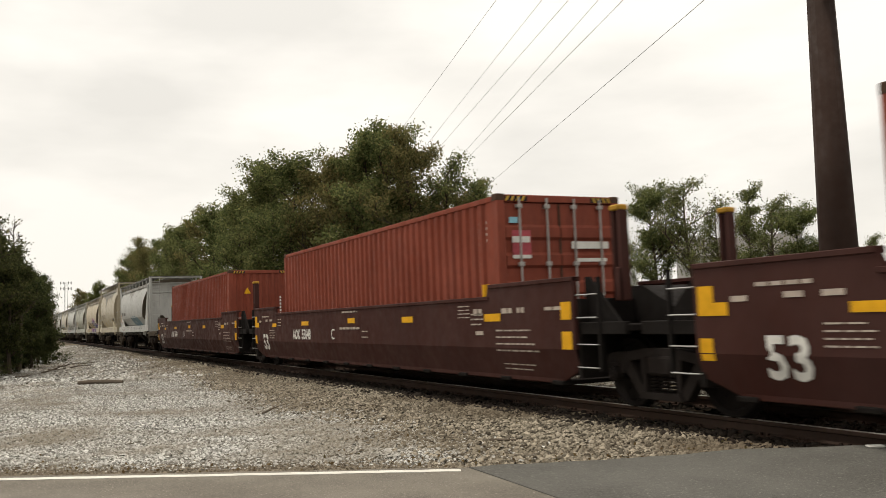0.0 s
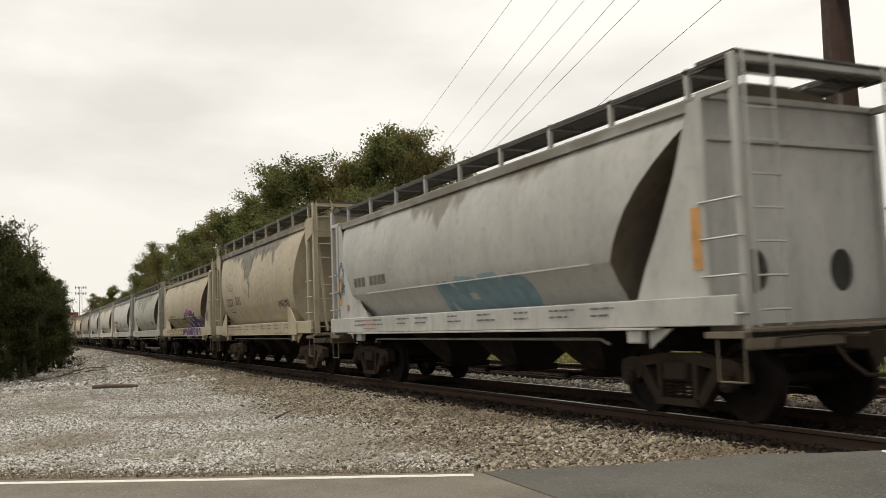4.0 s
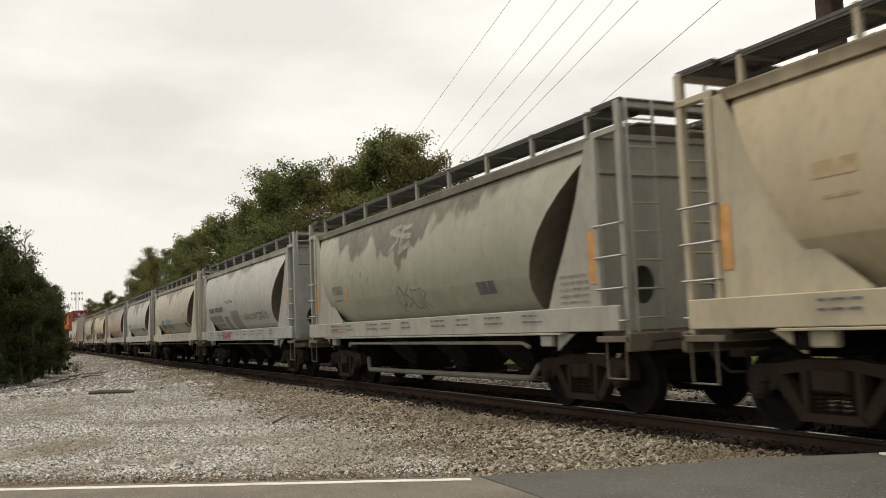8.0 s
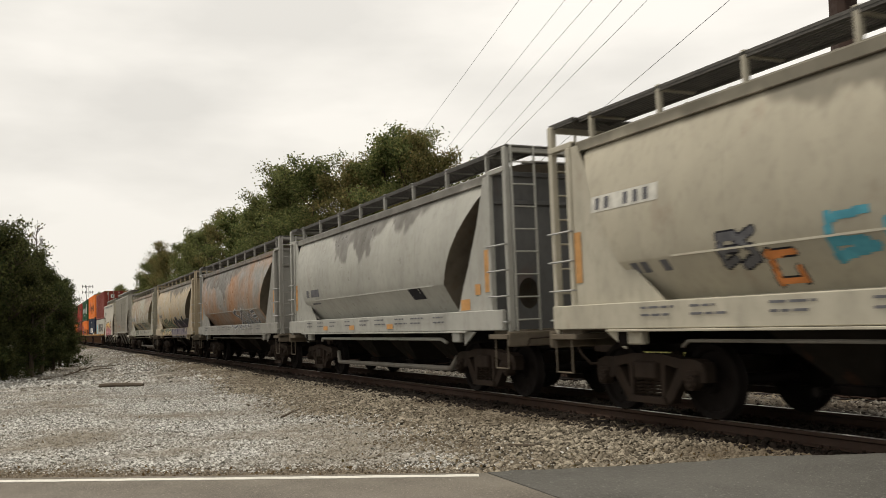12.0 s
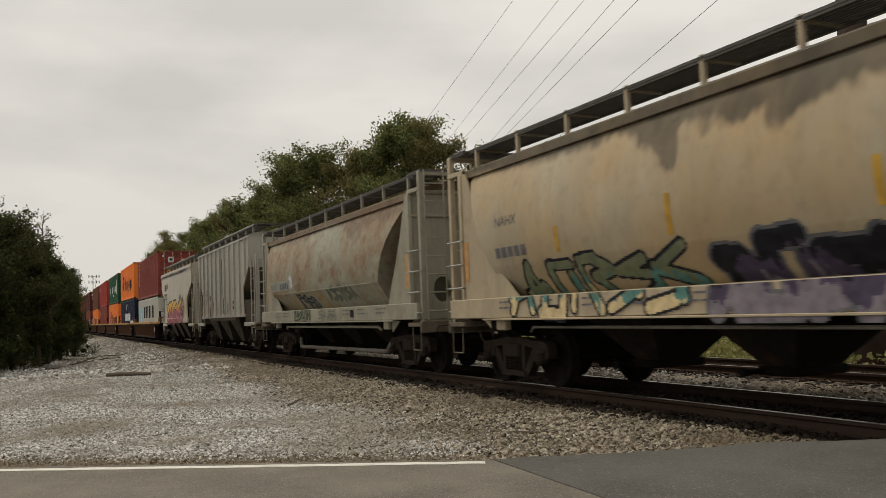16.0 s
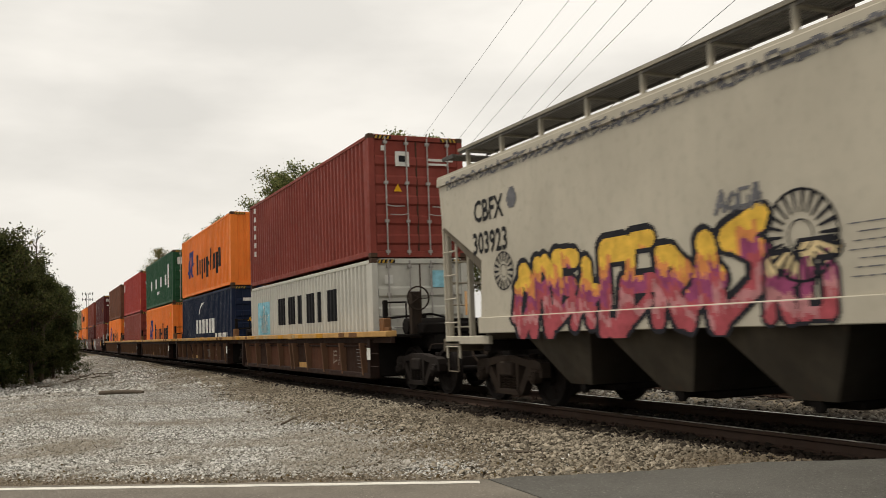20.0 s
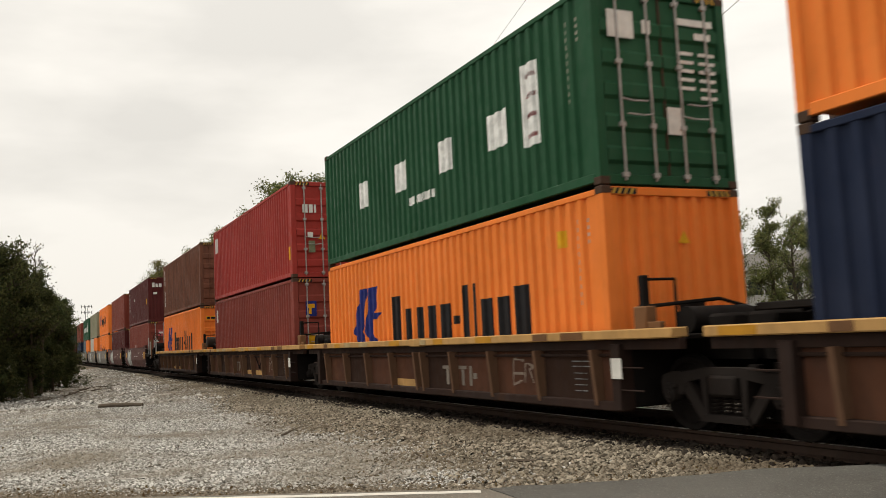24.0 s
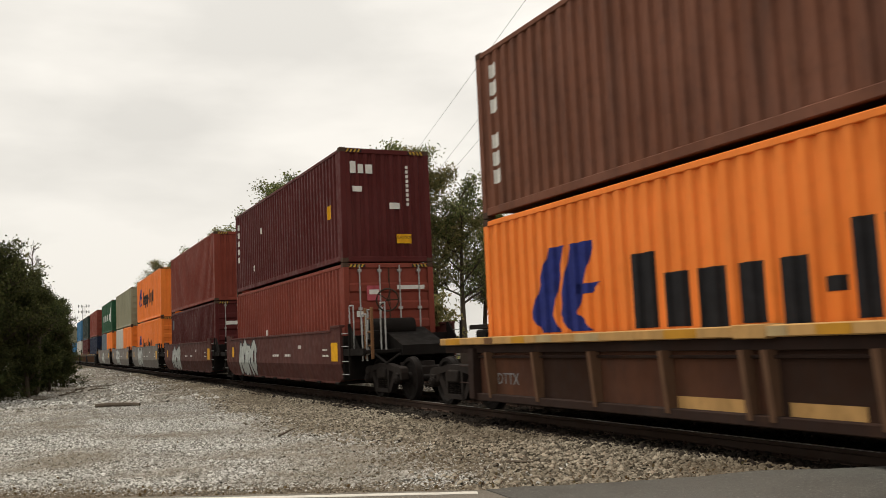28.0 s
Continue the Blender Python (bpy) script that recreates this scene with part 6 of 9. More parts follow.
def hopper_3():
    L = 13.68
    c = coat("hopper_warm_beige", BEIGE, col=(0.426, 0.361, 0.246), runs=[(-13, .1), (-9.8, .12), (-9.2, .35), (-8.6, .12), (-8, .15), (-7.5, .45), (-7, .12), (-5, .15), (-3, .22), (-1.5, .1)], stain=(0.13, 0.105, 0.075), seed=7)
    car = round_hopper("covered_hopper", L, c, coat("hopper_warm_frame", BEIGE, col=(0.426, 0.377, 0.279), seed=8), "warm beige rounded covered hopper car with blue and magenta graffiti", WHEELS)
    tag_paint(car, -10.9, -6.7, 1.16, 2.02, round_or_sill, [GRAF_DARK, GRAF_CREAM, GRAF_TAN, GRAF_TAN], "tan graffiti letters with dark outlines", 11, 6, halo=0.035, thin=0.05)
    tag_paint(car, -6.75, -3.75, 1.12, 2.25, round_or_sill, [GRAF_WHITE, GRAF_BLUE, GRAF_PINK, GRAF_BLUE, GRAF_BLUE, GRAF_BLUE, GRAF_BLUE, GRAF_PINK], "navy and magenta graffiti letters with white outlines", 12, 4, halo=0.03)
    tag_paint(car, -3.8, -2.2, 1.12, 1.78, round_or_sill, [GRAF_WHITE, GRAF_BLUE, GRAF_PINK, GRAF_BLUE, GRAF_BLUE, GRAF_BLUE, GRAF_BLUE, GRAF_PINK], "navy and magenta graffiti letters with white outlines", 15, 2, halo=0.03)
    tag_paint(car, -1.45, -0.95, 1.68, 2.2, lambda x, z: -1.424, [GRAF_DARK, GRAF_DARK], "thin black scrawl on the end plate", 13, 3, halo=0.0, thin=0.016)
    bars_on(car, [(-11.7, -11.2, 2.5, 2.66), (-11.6, -11.2, 2.3, 2.33)], round_side, GRAF_TAN, "faded lettering")
    reflectors(car, L, 3)
    return roll(car, -78.6)


def hopper_4():
    L = 13.3
    c = coat("hopper_green_grey", GREY, col=(0.335, 0.335, 0.27), runs=[(-13, .12), (-11.3, .15), (-10.5, .55), (-9.2, .6), (-8.2, .6), (-7.6, .95), (-6.9, 1.2), (-6.3, .95), (-5.6, .5), (-4.4, .42), (-3.1, .25), (-1.5, .1)], stain=(0.095, 0.085, 0.068), seed=10)
    car = round_hopper("covered_hopper", L, c, coat("hopper_green_grey_frame", GREY, seed=11), "grey-green rounded covered hopper car with pale stains", WHEELS, half=SMOOTH, pipe=coat("hopper_green_grey_frame", GREY, seed=11))
    tag_paint(car, -7.6, -6.5, 2.75, 3.35, smooth_side, [GRAF_GREY, plain("faded_spray_white", (0.26, 0.255, 0.22), 0.6)], "faded white sprayed letters", 14, 2, halo=0.0, thin=0.055)
    bars_on(car, [(-11.2, -10.5, 2.1, 2.30), (-11.2, -10.6, 1.95, 1.99)], smooth_side, FADED_INK, "faded dark lettering")
    tag_paint(car, -7.4, -6.0, 1.62, 2.1, smooth_side, [FADED_INK, FADED_INK], "faded dark smudged lettering", 17, 4, halo=0.0, thin=0.02)
    bars_on(car, [(-1.5, -0.8, 1.5 + 0.09 * j, 1.55 + 0.09 * j) for j in range(5)], lambda x, z: -1.424, FADED_INK, "faded stencil lines on the end plate")
    bars_on(car, [(-10.3, -10.15, 1.95, 2.25)], smooth_side, ORANGE_MARK, "faded orange mark")
    bars_on(car, [(-3.95, -3.35, 1.76, 1.97)], smooth_side, GRAF_GREY, "square smudge")
    bars_on(car, [(-L + 1.9, -L + 2.9, z, z + 0.035) for z in (1.22, 1.29, 1.36)], smooth_or_sill, RUST_RED, "faded red stencil lines")
    reflectors(car, L, 4)
    return roll(car, -93.35)


def hopper_5():
    L = 13.55
    c = coat("hopper_mid_grey", GREY, col=(0.42, 0.418, 0.38), grime=0.5, runs=[(-13, .1), (-9, .12), (-8.2, .35), (-7.2, .12), (-5.6, .3), (-4.8, .1), (-3, .2), (-1.5, .1)], stain=(0.15, 0.14, 0.12), seed=13)
    car = round_hopper("covered_hopper", L, c, coat("hopper_mid_grey_frame", GREY, col=(0.344, 0.344, 0.328), seed=14), "dented grey rounded covered hopper car", WHEELS, half=SMOOTH)
    bars_on(car, [(-11.6 + k * 0.24, -11.4 + k * 0.24, 2.14, 2.32) for k in range(4)], smooth_side, GRAF_GREY, "faded illegible lettering")
    bars_on(car, [(-10.5 + k * 0.24, -10.3 + k * 0.24, 2.14, 2.32) for k in range(6)], smooth_side, GRAF_GREY, "faded numbers")
    bars_on(car, [(-11.75, -9.45, 1.50, 2.02), (-9.1, -8.45, 1.50, 1.96), (-7.95, -6.7, 1.46, 2.12)], smooth_side, plain("grey_repaint", (0.245, 0.245, 0.22), 0.6, 0, 0.12, 1.5), "darker grey repainted patches", "repainted_patch")
    tag_paint(car, -8.6, -7.4, 2.42, 2.52, smooth_side, [GRAF_GREY, GRAF_GREY], "dark scuffs", 28, 3, halo=0.0, thin=0.02)
    tag_paint(car, -6.0, -2.9, 1.74, 1.98, smooth_side, [FADED_INK, FADED_INK], "low faded grey scrawl", 15, 9, halo=0.0, thin=0.016)
    tag_paint(car, -9.2, -7.8, 1.18, 1.36, smooth_or_sill, [GRAF_RED, GRAF_RED], "red scrawl on the sill", 16, 4, halo=0.0, thin=0.022)
    reflectors(car, L, 5)
    return roll(car, -108.12)


def hopper_6():
    L = 13.4
    c = coat("hopper_cream", BEIGE, col=(0.450, 0.415, 0.330), runs=[(-13, .1), (-9.5, .12), (-8.4, .4), (-7.4, .55), (-6.6, .3), (-5, .3), (-3.8, .12), (-1.5, .1)], stain=(0.13, 0.12, 0.095), seed=16)
    car = round_hopper("covered_hopper", L, c, coat("hopper_cream_frame", BEIGE, col=(0.46, 0.43, 0.35), seed=17), "cream rounded covered hopper car with a faint cyan tag", WHEELS)
    tag_paint(car, -8.5, -6.8, 1.7, 2.25, round_side, [GRAF_CYAN, GRAF_CYAN], "faint cyan spray tag", 18, 3, halo=0.0, thin=0.05)
    tag_paint(car, -9.95, -9.4, 1.74, 2.14, round_side, [GRAF_DARK, GRAF_GREY], "small black and grey doodle", 19, 2, halo=0.02, thin=0.04)
    tag_paint(car, -9.35, -8.95, 1.55, 1.88, round_side, [GRAF_DARK, GRAF_ORANGE], "orange and black spray mark", 29, 1, halo=0.015, thin=0.03)
    bars_on(car, [(-11.5 + 0.19 * j, -11.36 + 0.19 * j, 1.80, 1.93) for j in (0, 1, 3)], round_side, GRAF_GREY, "smudged lettering")
    bars_on(car, [(-12.2, -10.83, 2.65, 2.86)], round_side, plain("pale_patch", (0.55, 0.54, 0.49), 0.6), "pale repainted patch")
    bars_on(car, [(-12.1 + 0.2 * j, -12.01 + 0.2 * j, 2.68, 2.83) for j in (0, 1, 3, 4, 5)], lambda x, z: round_side(x, z) - 0.004, GRAF_GREY, "smudged marks on the patch")
    bars_on(car, [(-3.08, -2.66, 1.72, 1.93)], round_side, GRAF_DARK, "black square patch")
    bars_on(car, [(-3.6, -2.95, 2.2, 2.4), (-3.6, -3.1, 2.02, 2.06), (-3.6, -3.2, 1.93, 1.96)], round_side, GRAF_TAN, "faded lettering")
    reflectors(car, L, 6)
    return roll(car, -122.75)


def hopper_7():
    L = 12.9
    c = coat("hopper_silver_grey", GREY, col=(0.40, 0.395, 0.355), runs=[(-12, .1), (-8.9, .15), (-8.4, .6), (-7.8, .85), (-7.2, .55), (-6.5, .8), (-5.9, .45), (-5, .2), (-4.5, .45), (-3.9, .5), (-3.2, .2), (-0.7, .1)], stain=(0.12, 0.112, 0.10), seed=19)
    # end coat darkened for dirt and for the shade between the cars
    car = round_hopper("covered_hopper", L, c, coat("hopper_silver_frame", GREY, col=(0.37, 0.367, 0.335), seed=20), "silver-grey rounded covered hopper car with dark runs", WHEELS, pipe=coat("hopper_silver_frame", GREY, col=(0.37, 0.367, 0.335), seed=20), end_coat=painted("shaded_grimy_end", (0.115, 0.115, 0.115), 0.6, 0.2, 0.6, seed=90))
    bars_on(car, [(-10.9, -10.7, 2.05, 2.24), (-10.5, -9.8, 2.05, 2.24), (-10.6, -9.9, 1.86, 1.9)], round_side, GRAF_GREY, "faded lettering")
    bars_on(car, [(-3.97, -3.35, 1.74, 1.96)], round_side, GRAF_DARK, "black square patch")
    bars_on(car, [(-1.7, -1.35, 1.47, 1.66), (-1.15, -0.95, 1.72, 1.9)], lambda x, z: -1.424, ORANGE_MARK, "orange sticker")
    bars_on(car, [(-L + k, -L + k + 0.35, 1.18, 1.28) for k in (3.4, 5.4, 7.8)], round_or_sill, ORANGE_MARK, "orange sill stickers")
    reflectors(car, L, 7)
    return roll(car, -137.45)


def hopper_8():
    L = 14.0
    c = coat("hopper_rusted_grey", GREY, col=(0.271, 0.262, 0.238), grime=0.6, rust=0.7, rust_col=(0.24, 0.125, 0.06), mottle=(0.38, 0.17, 0.065), runs=[(-13, .3), (-10, .7), (-8, .9), (-7, .55), (-5.4, .3), (-4, .12), (-1, .1)], stain=(0.11, 0.10, 0.085), rust_at=(0.50, 0.66), seed=22)
    car = round_hopper("covered_hopper", L, c, coat("hopper_grime_frame", GREY, col=(0.295, 0.287, 0.262), seed=23), "grey covered hopper car streaked with orange rust", WHEELS)
    tag_paint(car, -6.8, -3.4, 1.3, 2.0, round_or_sill, [GRAF_WHITE, GRAF_GREY], "pale sprayed outline letters", 20, 5, halo=0.03, thin=0.04)
    reflectors(car, L, 8)
    return roll(car, -151.6)


def hopper_9():
    L = 13.4
    c = coat("hopper_tan_rust", BEIGE, col=(0.43, 0.365, 0.26), rust=0.4, rust_col=(0.33, 0.18, 0.08), mottle=(0.43, 0.31, 0.175), runs=[(-13, .1), (-11, .16), (-9.4, .22), (-8, .3), (-7.4, .45), (-7.1, .75), (-6.7, .35), (-6, .5), (-4.6, .45), (-3, .35), (-1, .25)], stain=(0.07, 0.062, 0.05), seed=25)
    car = round_hopper("covered_hopper", L, c, coat("hopper_tan_frame", BEIGE, col=(0.43, 0.355, 0.25), seed=26), "tan rounded covered hopper car with purple graffiti along its foot", WHEELS, half=SMOOTH)
    tag_paint(car, -11.1, -6.9, 1.14, 2.02, smooth_or_sill, [GRAF_DARK, GRAF_CREAM, GRAF_TEAL, GRAF_OLIVE, GRAF_OLIVE], "olive and teal graffiti letters with black outlines", 21, 5, halo=0.04, thin=0.07)
    tag_paint(car, -6.6, -1.7, 1.14, 1.9, smooth_or_sill, [GRAF_GREY, plain("spray_lilac", (0.20, 0.175, 0.20), 0.55), GRAF_PURPLE, GRAF_DARK], "dark purple and lilac graffiti letters", 22, 7, halo=0.04)
    bars_on(car, [(-9.64, -9.54, 2.05, 2.42), (-7.17, -7.07, 2.06, 2.55), (-4.31, -4.21, 2.05, 2.5)], smooth_side, MUSTARD, "yellow paint streaks", "yellow_streak")
    text_on(car, "NAHX", -11.42, 2.58, 0.22, smooth_side, GRAF_GREY, "faded dark reporting mark", 1.1)
    bars_on(car, [(-11.45 + j * 0.2, -11.3 + j * 0.2, 2.08, 2.24) for j in range(5)], smooth_side, GRAF_GREY, "smudged dark numbers")
    reflectors(car, L, 9)
    return roll(car, -167.0)


def hopper_10():
    L = 13.4
    c = coat("hopper_green_rust", BEIGE, col=(0.33, 0.325, 0.255), grime=0.5, rust=0.85, rust_col=(0.20, 0.11, 0.058), mottle=(0.275, 0.19, 0.105), smear=(0.7, 1, 1.0), runs=[(-13, .1), (-9, .25), (-6, .15), (-4, .4), (-1, .3)], stain=(0.15, 0.10, 0.065), rust_at=(0.47, 0.64), seed=28)
    car = round_hopper("covered_hopper", L, c, coat("hopper_sage_frame", GREY, col=(0.31, 0.293, 0.23), grime=0.7, rust=0.45, seed=29), "sage-grey covered hopper car mottled with brown rust", WHEELS, pipe=coat("hopper_sage_frame", GREY))
    pale = plain("pale_lettering_panel", (0.30, 0.30, 0.26), 0.7, 0, 0.2)
    bars_on(car, [(-11.85, -9.5, 2.06, 2.36)], round_side, pale, "pale panel behind the lettering")
    over = lambda x, z: round_side(x, z) - 0.004
    text_on(car, "NAHX", -11.75, 2.10, 0.25, over, GRAF_GREY, "dark reporting mark")
    bars_on(car, [(-10.68 + k * 0.2, -10.54 + k * 0.2, 2.10, 2.28) for k in range(5)], over, GRAF_GREY, "smudged dark numbers")
    tag_paint(car, -9.2, -7.5, 1.14, 1.85, round_or_sill, [GRAF_DARK, GRAF_OLIVE, GRAF_GREY], "black outline graffiti", 23, 4, halo=0.035, thin=0.04)
    bars_on(car, [(-9.72, -9.62, 1.52, 1.86), (-7.05, -6.93, 1.45, 1.88)], round_side, MUSTARD, "yellow paint streaks", "yellow_streak")
    tag_paint(car, -6.8, -5.2, 1.14, 1.44, round_or_sill, [GRAF_OLIVE, FADED_INK], "faint grey graffiti on the sill", 25, 4, halo=0.0, thin=0.022)
    tag_paint(car, -6.3, -4.1, 1.62, 2.0, round_side, [GRAF_OLIVE, GRAF_GREY], "grey-green graffiti", 24, 6, halo=0.03, thin=0.025)
    def dot(g):
        pts, fs = rect_cells(-9.7, -9.2, 2.05, 2.5, 0.04, 0.04)
        keep = [q for q in fs if sum(math.hypot(pts[i][0] + 9.45, pts[i][1] - 2.27) for i in q) / 4 < 0.19]
        drape(g, pts, keep, round_side)
    stamp(car, "white_dot", "round pale spot", GRAF_WHITE, dot)
    bars_on(car, [(-4.15, -3.9, 1.2, 1.38)], round_or_sill, GRAF_DARK, "dark patch on the sill")
    reflectors(car, L, 10)
    return roll(car, -181.75)


def hopper_11():
    L = 11.85
    c = coat("hopper_ribbed_grey", GREY, col=(0.405, 0.385, 0.335), grime=0.6, rust=0.1, runs=[(-12, .15), (-8, .3), (-5, .2), (-1, .3)], eave=4.46, stain=(0.26, 0.245, 0.21), seed=31)
    car = slab_hopper("ribbed_hopper", L, c, "pale grey covered hopper car with upright side ribs and sloping ends", WHEELS, 11)
    for k, (a, b_) in enumerate((("AR", "UX"), ("101", "07"))):
        text_on(car, a, -10.22, 2.30 - 0.40 * k, 0.36, rib_side, BLACK_MARK, "black reporting mark", 0.8, 0.012)
        text_on(car, b_, -9.32, 2.30 - 0.40 * k, 0.36, rib_side, BLACK_MARK, "black reporting mark", 0.8, 0.012)
    bars_on(car, [(-L + 1.75, -L + 2.2, 1.62, 1.66), (-L + 2.7, -L + 3.1, 1.62, 1.66), (-L + 1.75, -L + 2.15, 1.52, 1.56)], rib_side, BLACK_MARK, "small stencil lines")
    tag_paint(car, -8.3, -7.75, 1.5, 1.95, rib_side, [GRAF_DARK, plain("spray_maroon", (0.10, 0.015, 0.02), 0.6)], "black and maroon spray doodle", 31, 2, halo=0.03, thin=0.085)
    tag_paint(car, -7.72, -7.58, 1.82, 1.95, rib_side, [GRAF_RED, GRAF_RED], "small red sprayed dot", 34, 1, halo=0.0, thin=0.06)
    tag_paint(car, -5.6, -5.1, 1.48, 2.1, rib_side, [GRAF_DARK, GRAF_DARK], "black spray doodle", 36, 3, halo=0.0, thin=0.024)
    tag_paint(car, -4.7, -4.1, 1.5, 1.9, rib_side, [GRAF_DARK, GRAF_GREY], "thin black scrawl", 33, 4, halo=0.0, thin=0.014)
    bars_on(car, [(-3.55, -3.1, 1.64, 1.95)], rib_side, BLACK_MARK, "black and white data panel")
    bars_on(car, [(-3.5, -3.15, 1.78, 1.82)], lambda x, z: -1.506, WHITE_MARK, "white line of the data panel")
    bars_on(car, [(-2.14, -2.0, 1.42, 2.38), (-3.95, -3.85, 1.46, 1.9), (-6.8, -6.68, 1.45, 1.88), (-5.95, -5.85, 1.45, 1.88), (-8.70, -8.58, 1.45, 1.9), (-10.56, -10.42, 1.45, 2.36)], rib_side, ORANGE_MARK, "orange reflective strip", "reflective_strip")
    bars_on(car, [(-3.5, -2.7, 2.4, 2.44), (-3.5, -2.8, 2.32, 2.35), (-3.5, -2.9, 2.24, 2.27)], rib_side, GRAF_GREY, "small stencil lines")
    tag_paint(car, -8.42, -8.30, 2.12, 2.24, rib_side, [GRAF_DARK, GRAF_DARK], "small black sprayed dot", 35, 1, halo=0.0, thin=0.07)
    bars_on(car, [(-8.2, -7.97, 2.26, 2.52)], rib_side, WHITE_MARK, "small white data box")
    bars_on(car, [(-8.15, -8.02, 2.33, 2.37), (-8.15, -8.02, 2.41, 2.45)], lambda x, z: -1.506, BLACK_MARK, "dark lines in the data box")
    bars_on(car, [(-6.5, -6.0, 1.48 + 0.075 * k, 1.515 + 0.075 * k) for k in range(6)], rib_side, GRAF_GREY, "small stencil lines")
    for x in (-6.85, -5.62):
        part("dark_slot", "dark_slot", lambda g: g.box(-0.035, 0.035, -1.52, -1.49, 2.27, 3.70, 0.01), GRAF_GREY, car, pose(x, 0, 0))
    return roll(car, -196.25)


def hopper_12():
    L = 11.45
    c = coat("hopper_ivory", BEIGE, col=(0.50, 0.46, 0.375), grime=0.4, rust=0.06, runs=[(-12, .1), (-7, .2), (-5, .1), (-1, .2)], eave=4.46, stain=(0.16, 0.15, 0.125), seed=34)
    car = slab_hopper("smooth_hopper", L, c, "ivory smooth-sided covered hopper car with red and yellow graffiti", WHEELS)
    text_on(car, "CBFX", -10.0, 3.02, 0.50, slab_side, BLACK_MARK, "dark reporting mark", 0.82, 0.012)
    text_on(car, "303923", -10.08, 2.49, 0.50, slab_side, BLACK_MARK, "dark reporting mark", 0.80, 0.012)
    tag_paint(car, -8.75, -3.75, 1.2, 2.3, slab_side, [GRAF_DARK, GRAF_RED, GRAF_ROSE, GRAF_RED, GRAF_PINK, GRAF_ORANGE, GRAF_YELLOW, GRAF_YELLOW], "large red, rose and yellow graffiti letters", 41, 9, halo=0.07, lean=0.1)
    def wheel_doodle(g, x, z, r, n=16):
        for k in range(n):
            a = k * math.tau / n
            c_, s_ = math.cos(a), math.sin(a)
            drape(g, [(x + r * .5 * c_ - .012 * s_, z + r * .5 * s_ + .012 * c_), (x + r * c_ - .024 * s_, z + r * s_ + .024 * c_), (x + r * c_ + .024 * s_, z + r * s_ - .024 * c_), (x + r * .5 * c_ + .012 * s_, z + r * .5 * s_ - .012 * c_)], [(0, 1, 2, 3)], slab_side, 0.009)
            a2 = (k + 1) * math.tau / n
            for q0, q1 in ((0.97, 1.03), (0.32, 0.36)):
                drape(g, [(x + r * q0 * c_, z + r * q0 * s_), (x + r * q1 * c_, z + r * q1 * s_), (x + r * q1 * math.cos(a2), z + r * q1 * math.sin(a2)), (x + r * q0 * math.cos(a2), z + r * q0 * math.sin(a2))], [(0, 1, 2, 3)], slab_side, 0.009)
    stamp(car, "graffiti_wheel", "black sprayed wheel with spokes", GRAF_DARK, lambda g: wheel_doodle(g, -3.15, 2.05, 0.45, 22))["kind"] = "stuff"
    stamp(car, "graffiti_wheel", "small black sprayed wheel with spokes", GRAF_DARK, lambda g: wheel_doodle(g, -9.05, 2.15, 0.30))["kind"] = "stuff"
    tag_paint(car, -3.6, -2.8, 1.2, 2.0, slab_side, [GRAF_DARK, GRAF_RED, GRAF_ROSE, GRAF_PINK, GRAF_CREAM], "rose and yellow spray under the wheel", 43, 2, halo=0.05)
    tag_paint(car, -4.3, -3.6, 2.4, 2.65, slab_side, [GRAF_GREY, GRAF_GREY], "thin grey scrawl", 44, 4, halo=0.0, thin=0.025)
    tag_paint(car, -11.0, -1.6, 3.74, 3.90, lambda x, z: -1.567 if z > 3.83 else -1.532, [GRAF_GREY, GRAF_GREY], "long row of small dark sprayed letters under the eaves", 45, 46, halo=0.0, thin=0.016)
    bars_on(car, [(-2.6 + 0.05 * (k % 3), -2.1 + 0.05 * (k % 3), 1.6 + k * 0.08, 1.62 + k * 0.08) for k in range(7)], slab_side, GRAF_GREY, "small stencil lines")
    bars_on(car, [(-1.85, -1.74, 1.55, 2.6), (-L + 1.0, -L + 1.08, 1.5, 1.9)], slab_side, ORANGE_MARK, "orange reflective strip", "reflective_strip")
    def spot(g):
        pts, fs = rect_cells(-8.95, -8.5, 3.0, 3.5, 0.035, 0.035)
        drape(g, pts, [q for q in fs if sum(math.hypot((pts[i][0] + 8.72) * 1.15, pts[i][1] - 3.26) for i in q) / 4 < 0.17], slab_side)
    stamp(car, "dark_spot", "round dark spot", GRAF_GREY, spot)
    return roll(car, -209.35)


CAR_BROWN = painted("well_brown", (0.050, 0.018, 0.014), 0.35, 0.1, 0.55, seed=41)
CAR_RUST = painted("well_rust_brown", (0.030, 0.016, 0.012), 0.8, 0.55, 0.75, rust_col=(0.08, 0.038, 0.02), seed=42)
CHORD = painted("well_chord_cream", (0.50, 0.29, 0.11), 0.7, 0.5, 0.65, rust_col=(0.22, 0.11, 0.04), seed=43)
CAR_MAROON = painted("well_maroon", (0.085, 0.03, 0.025), 0.6, 0.35, 0.6, seed=44)
CAR_GREY = painted("well_weathered_grey", (0.17, 0.155, 0.14), 0.7, 0.35, 0.65, seed=45)

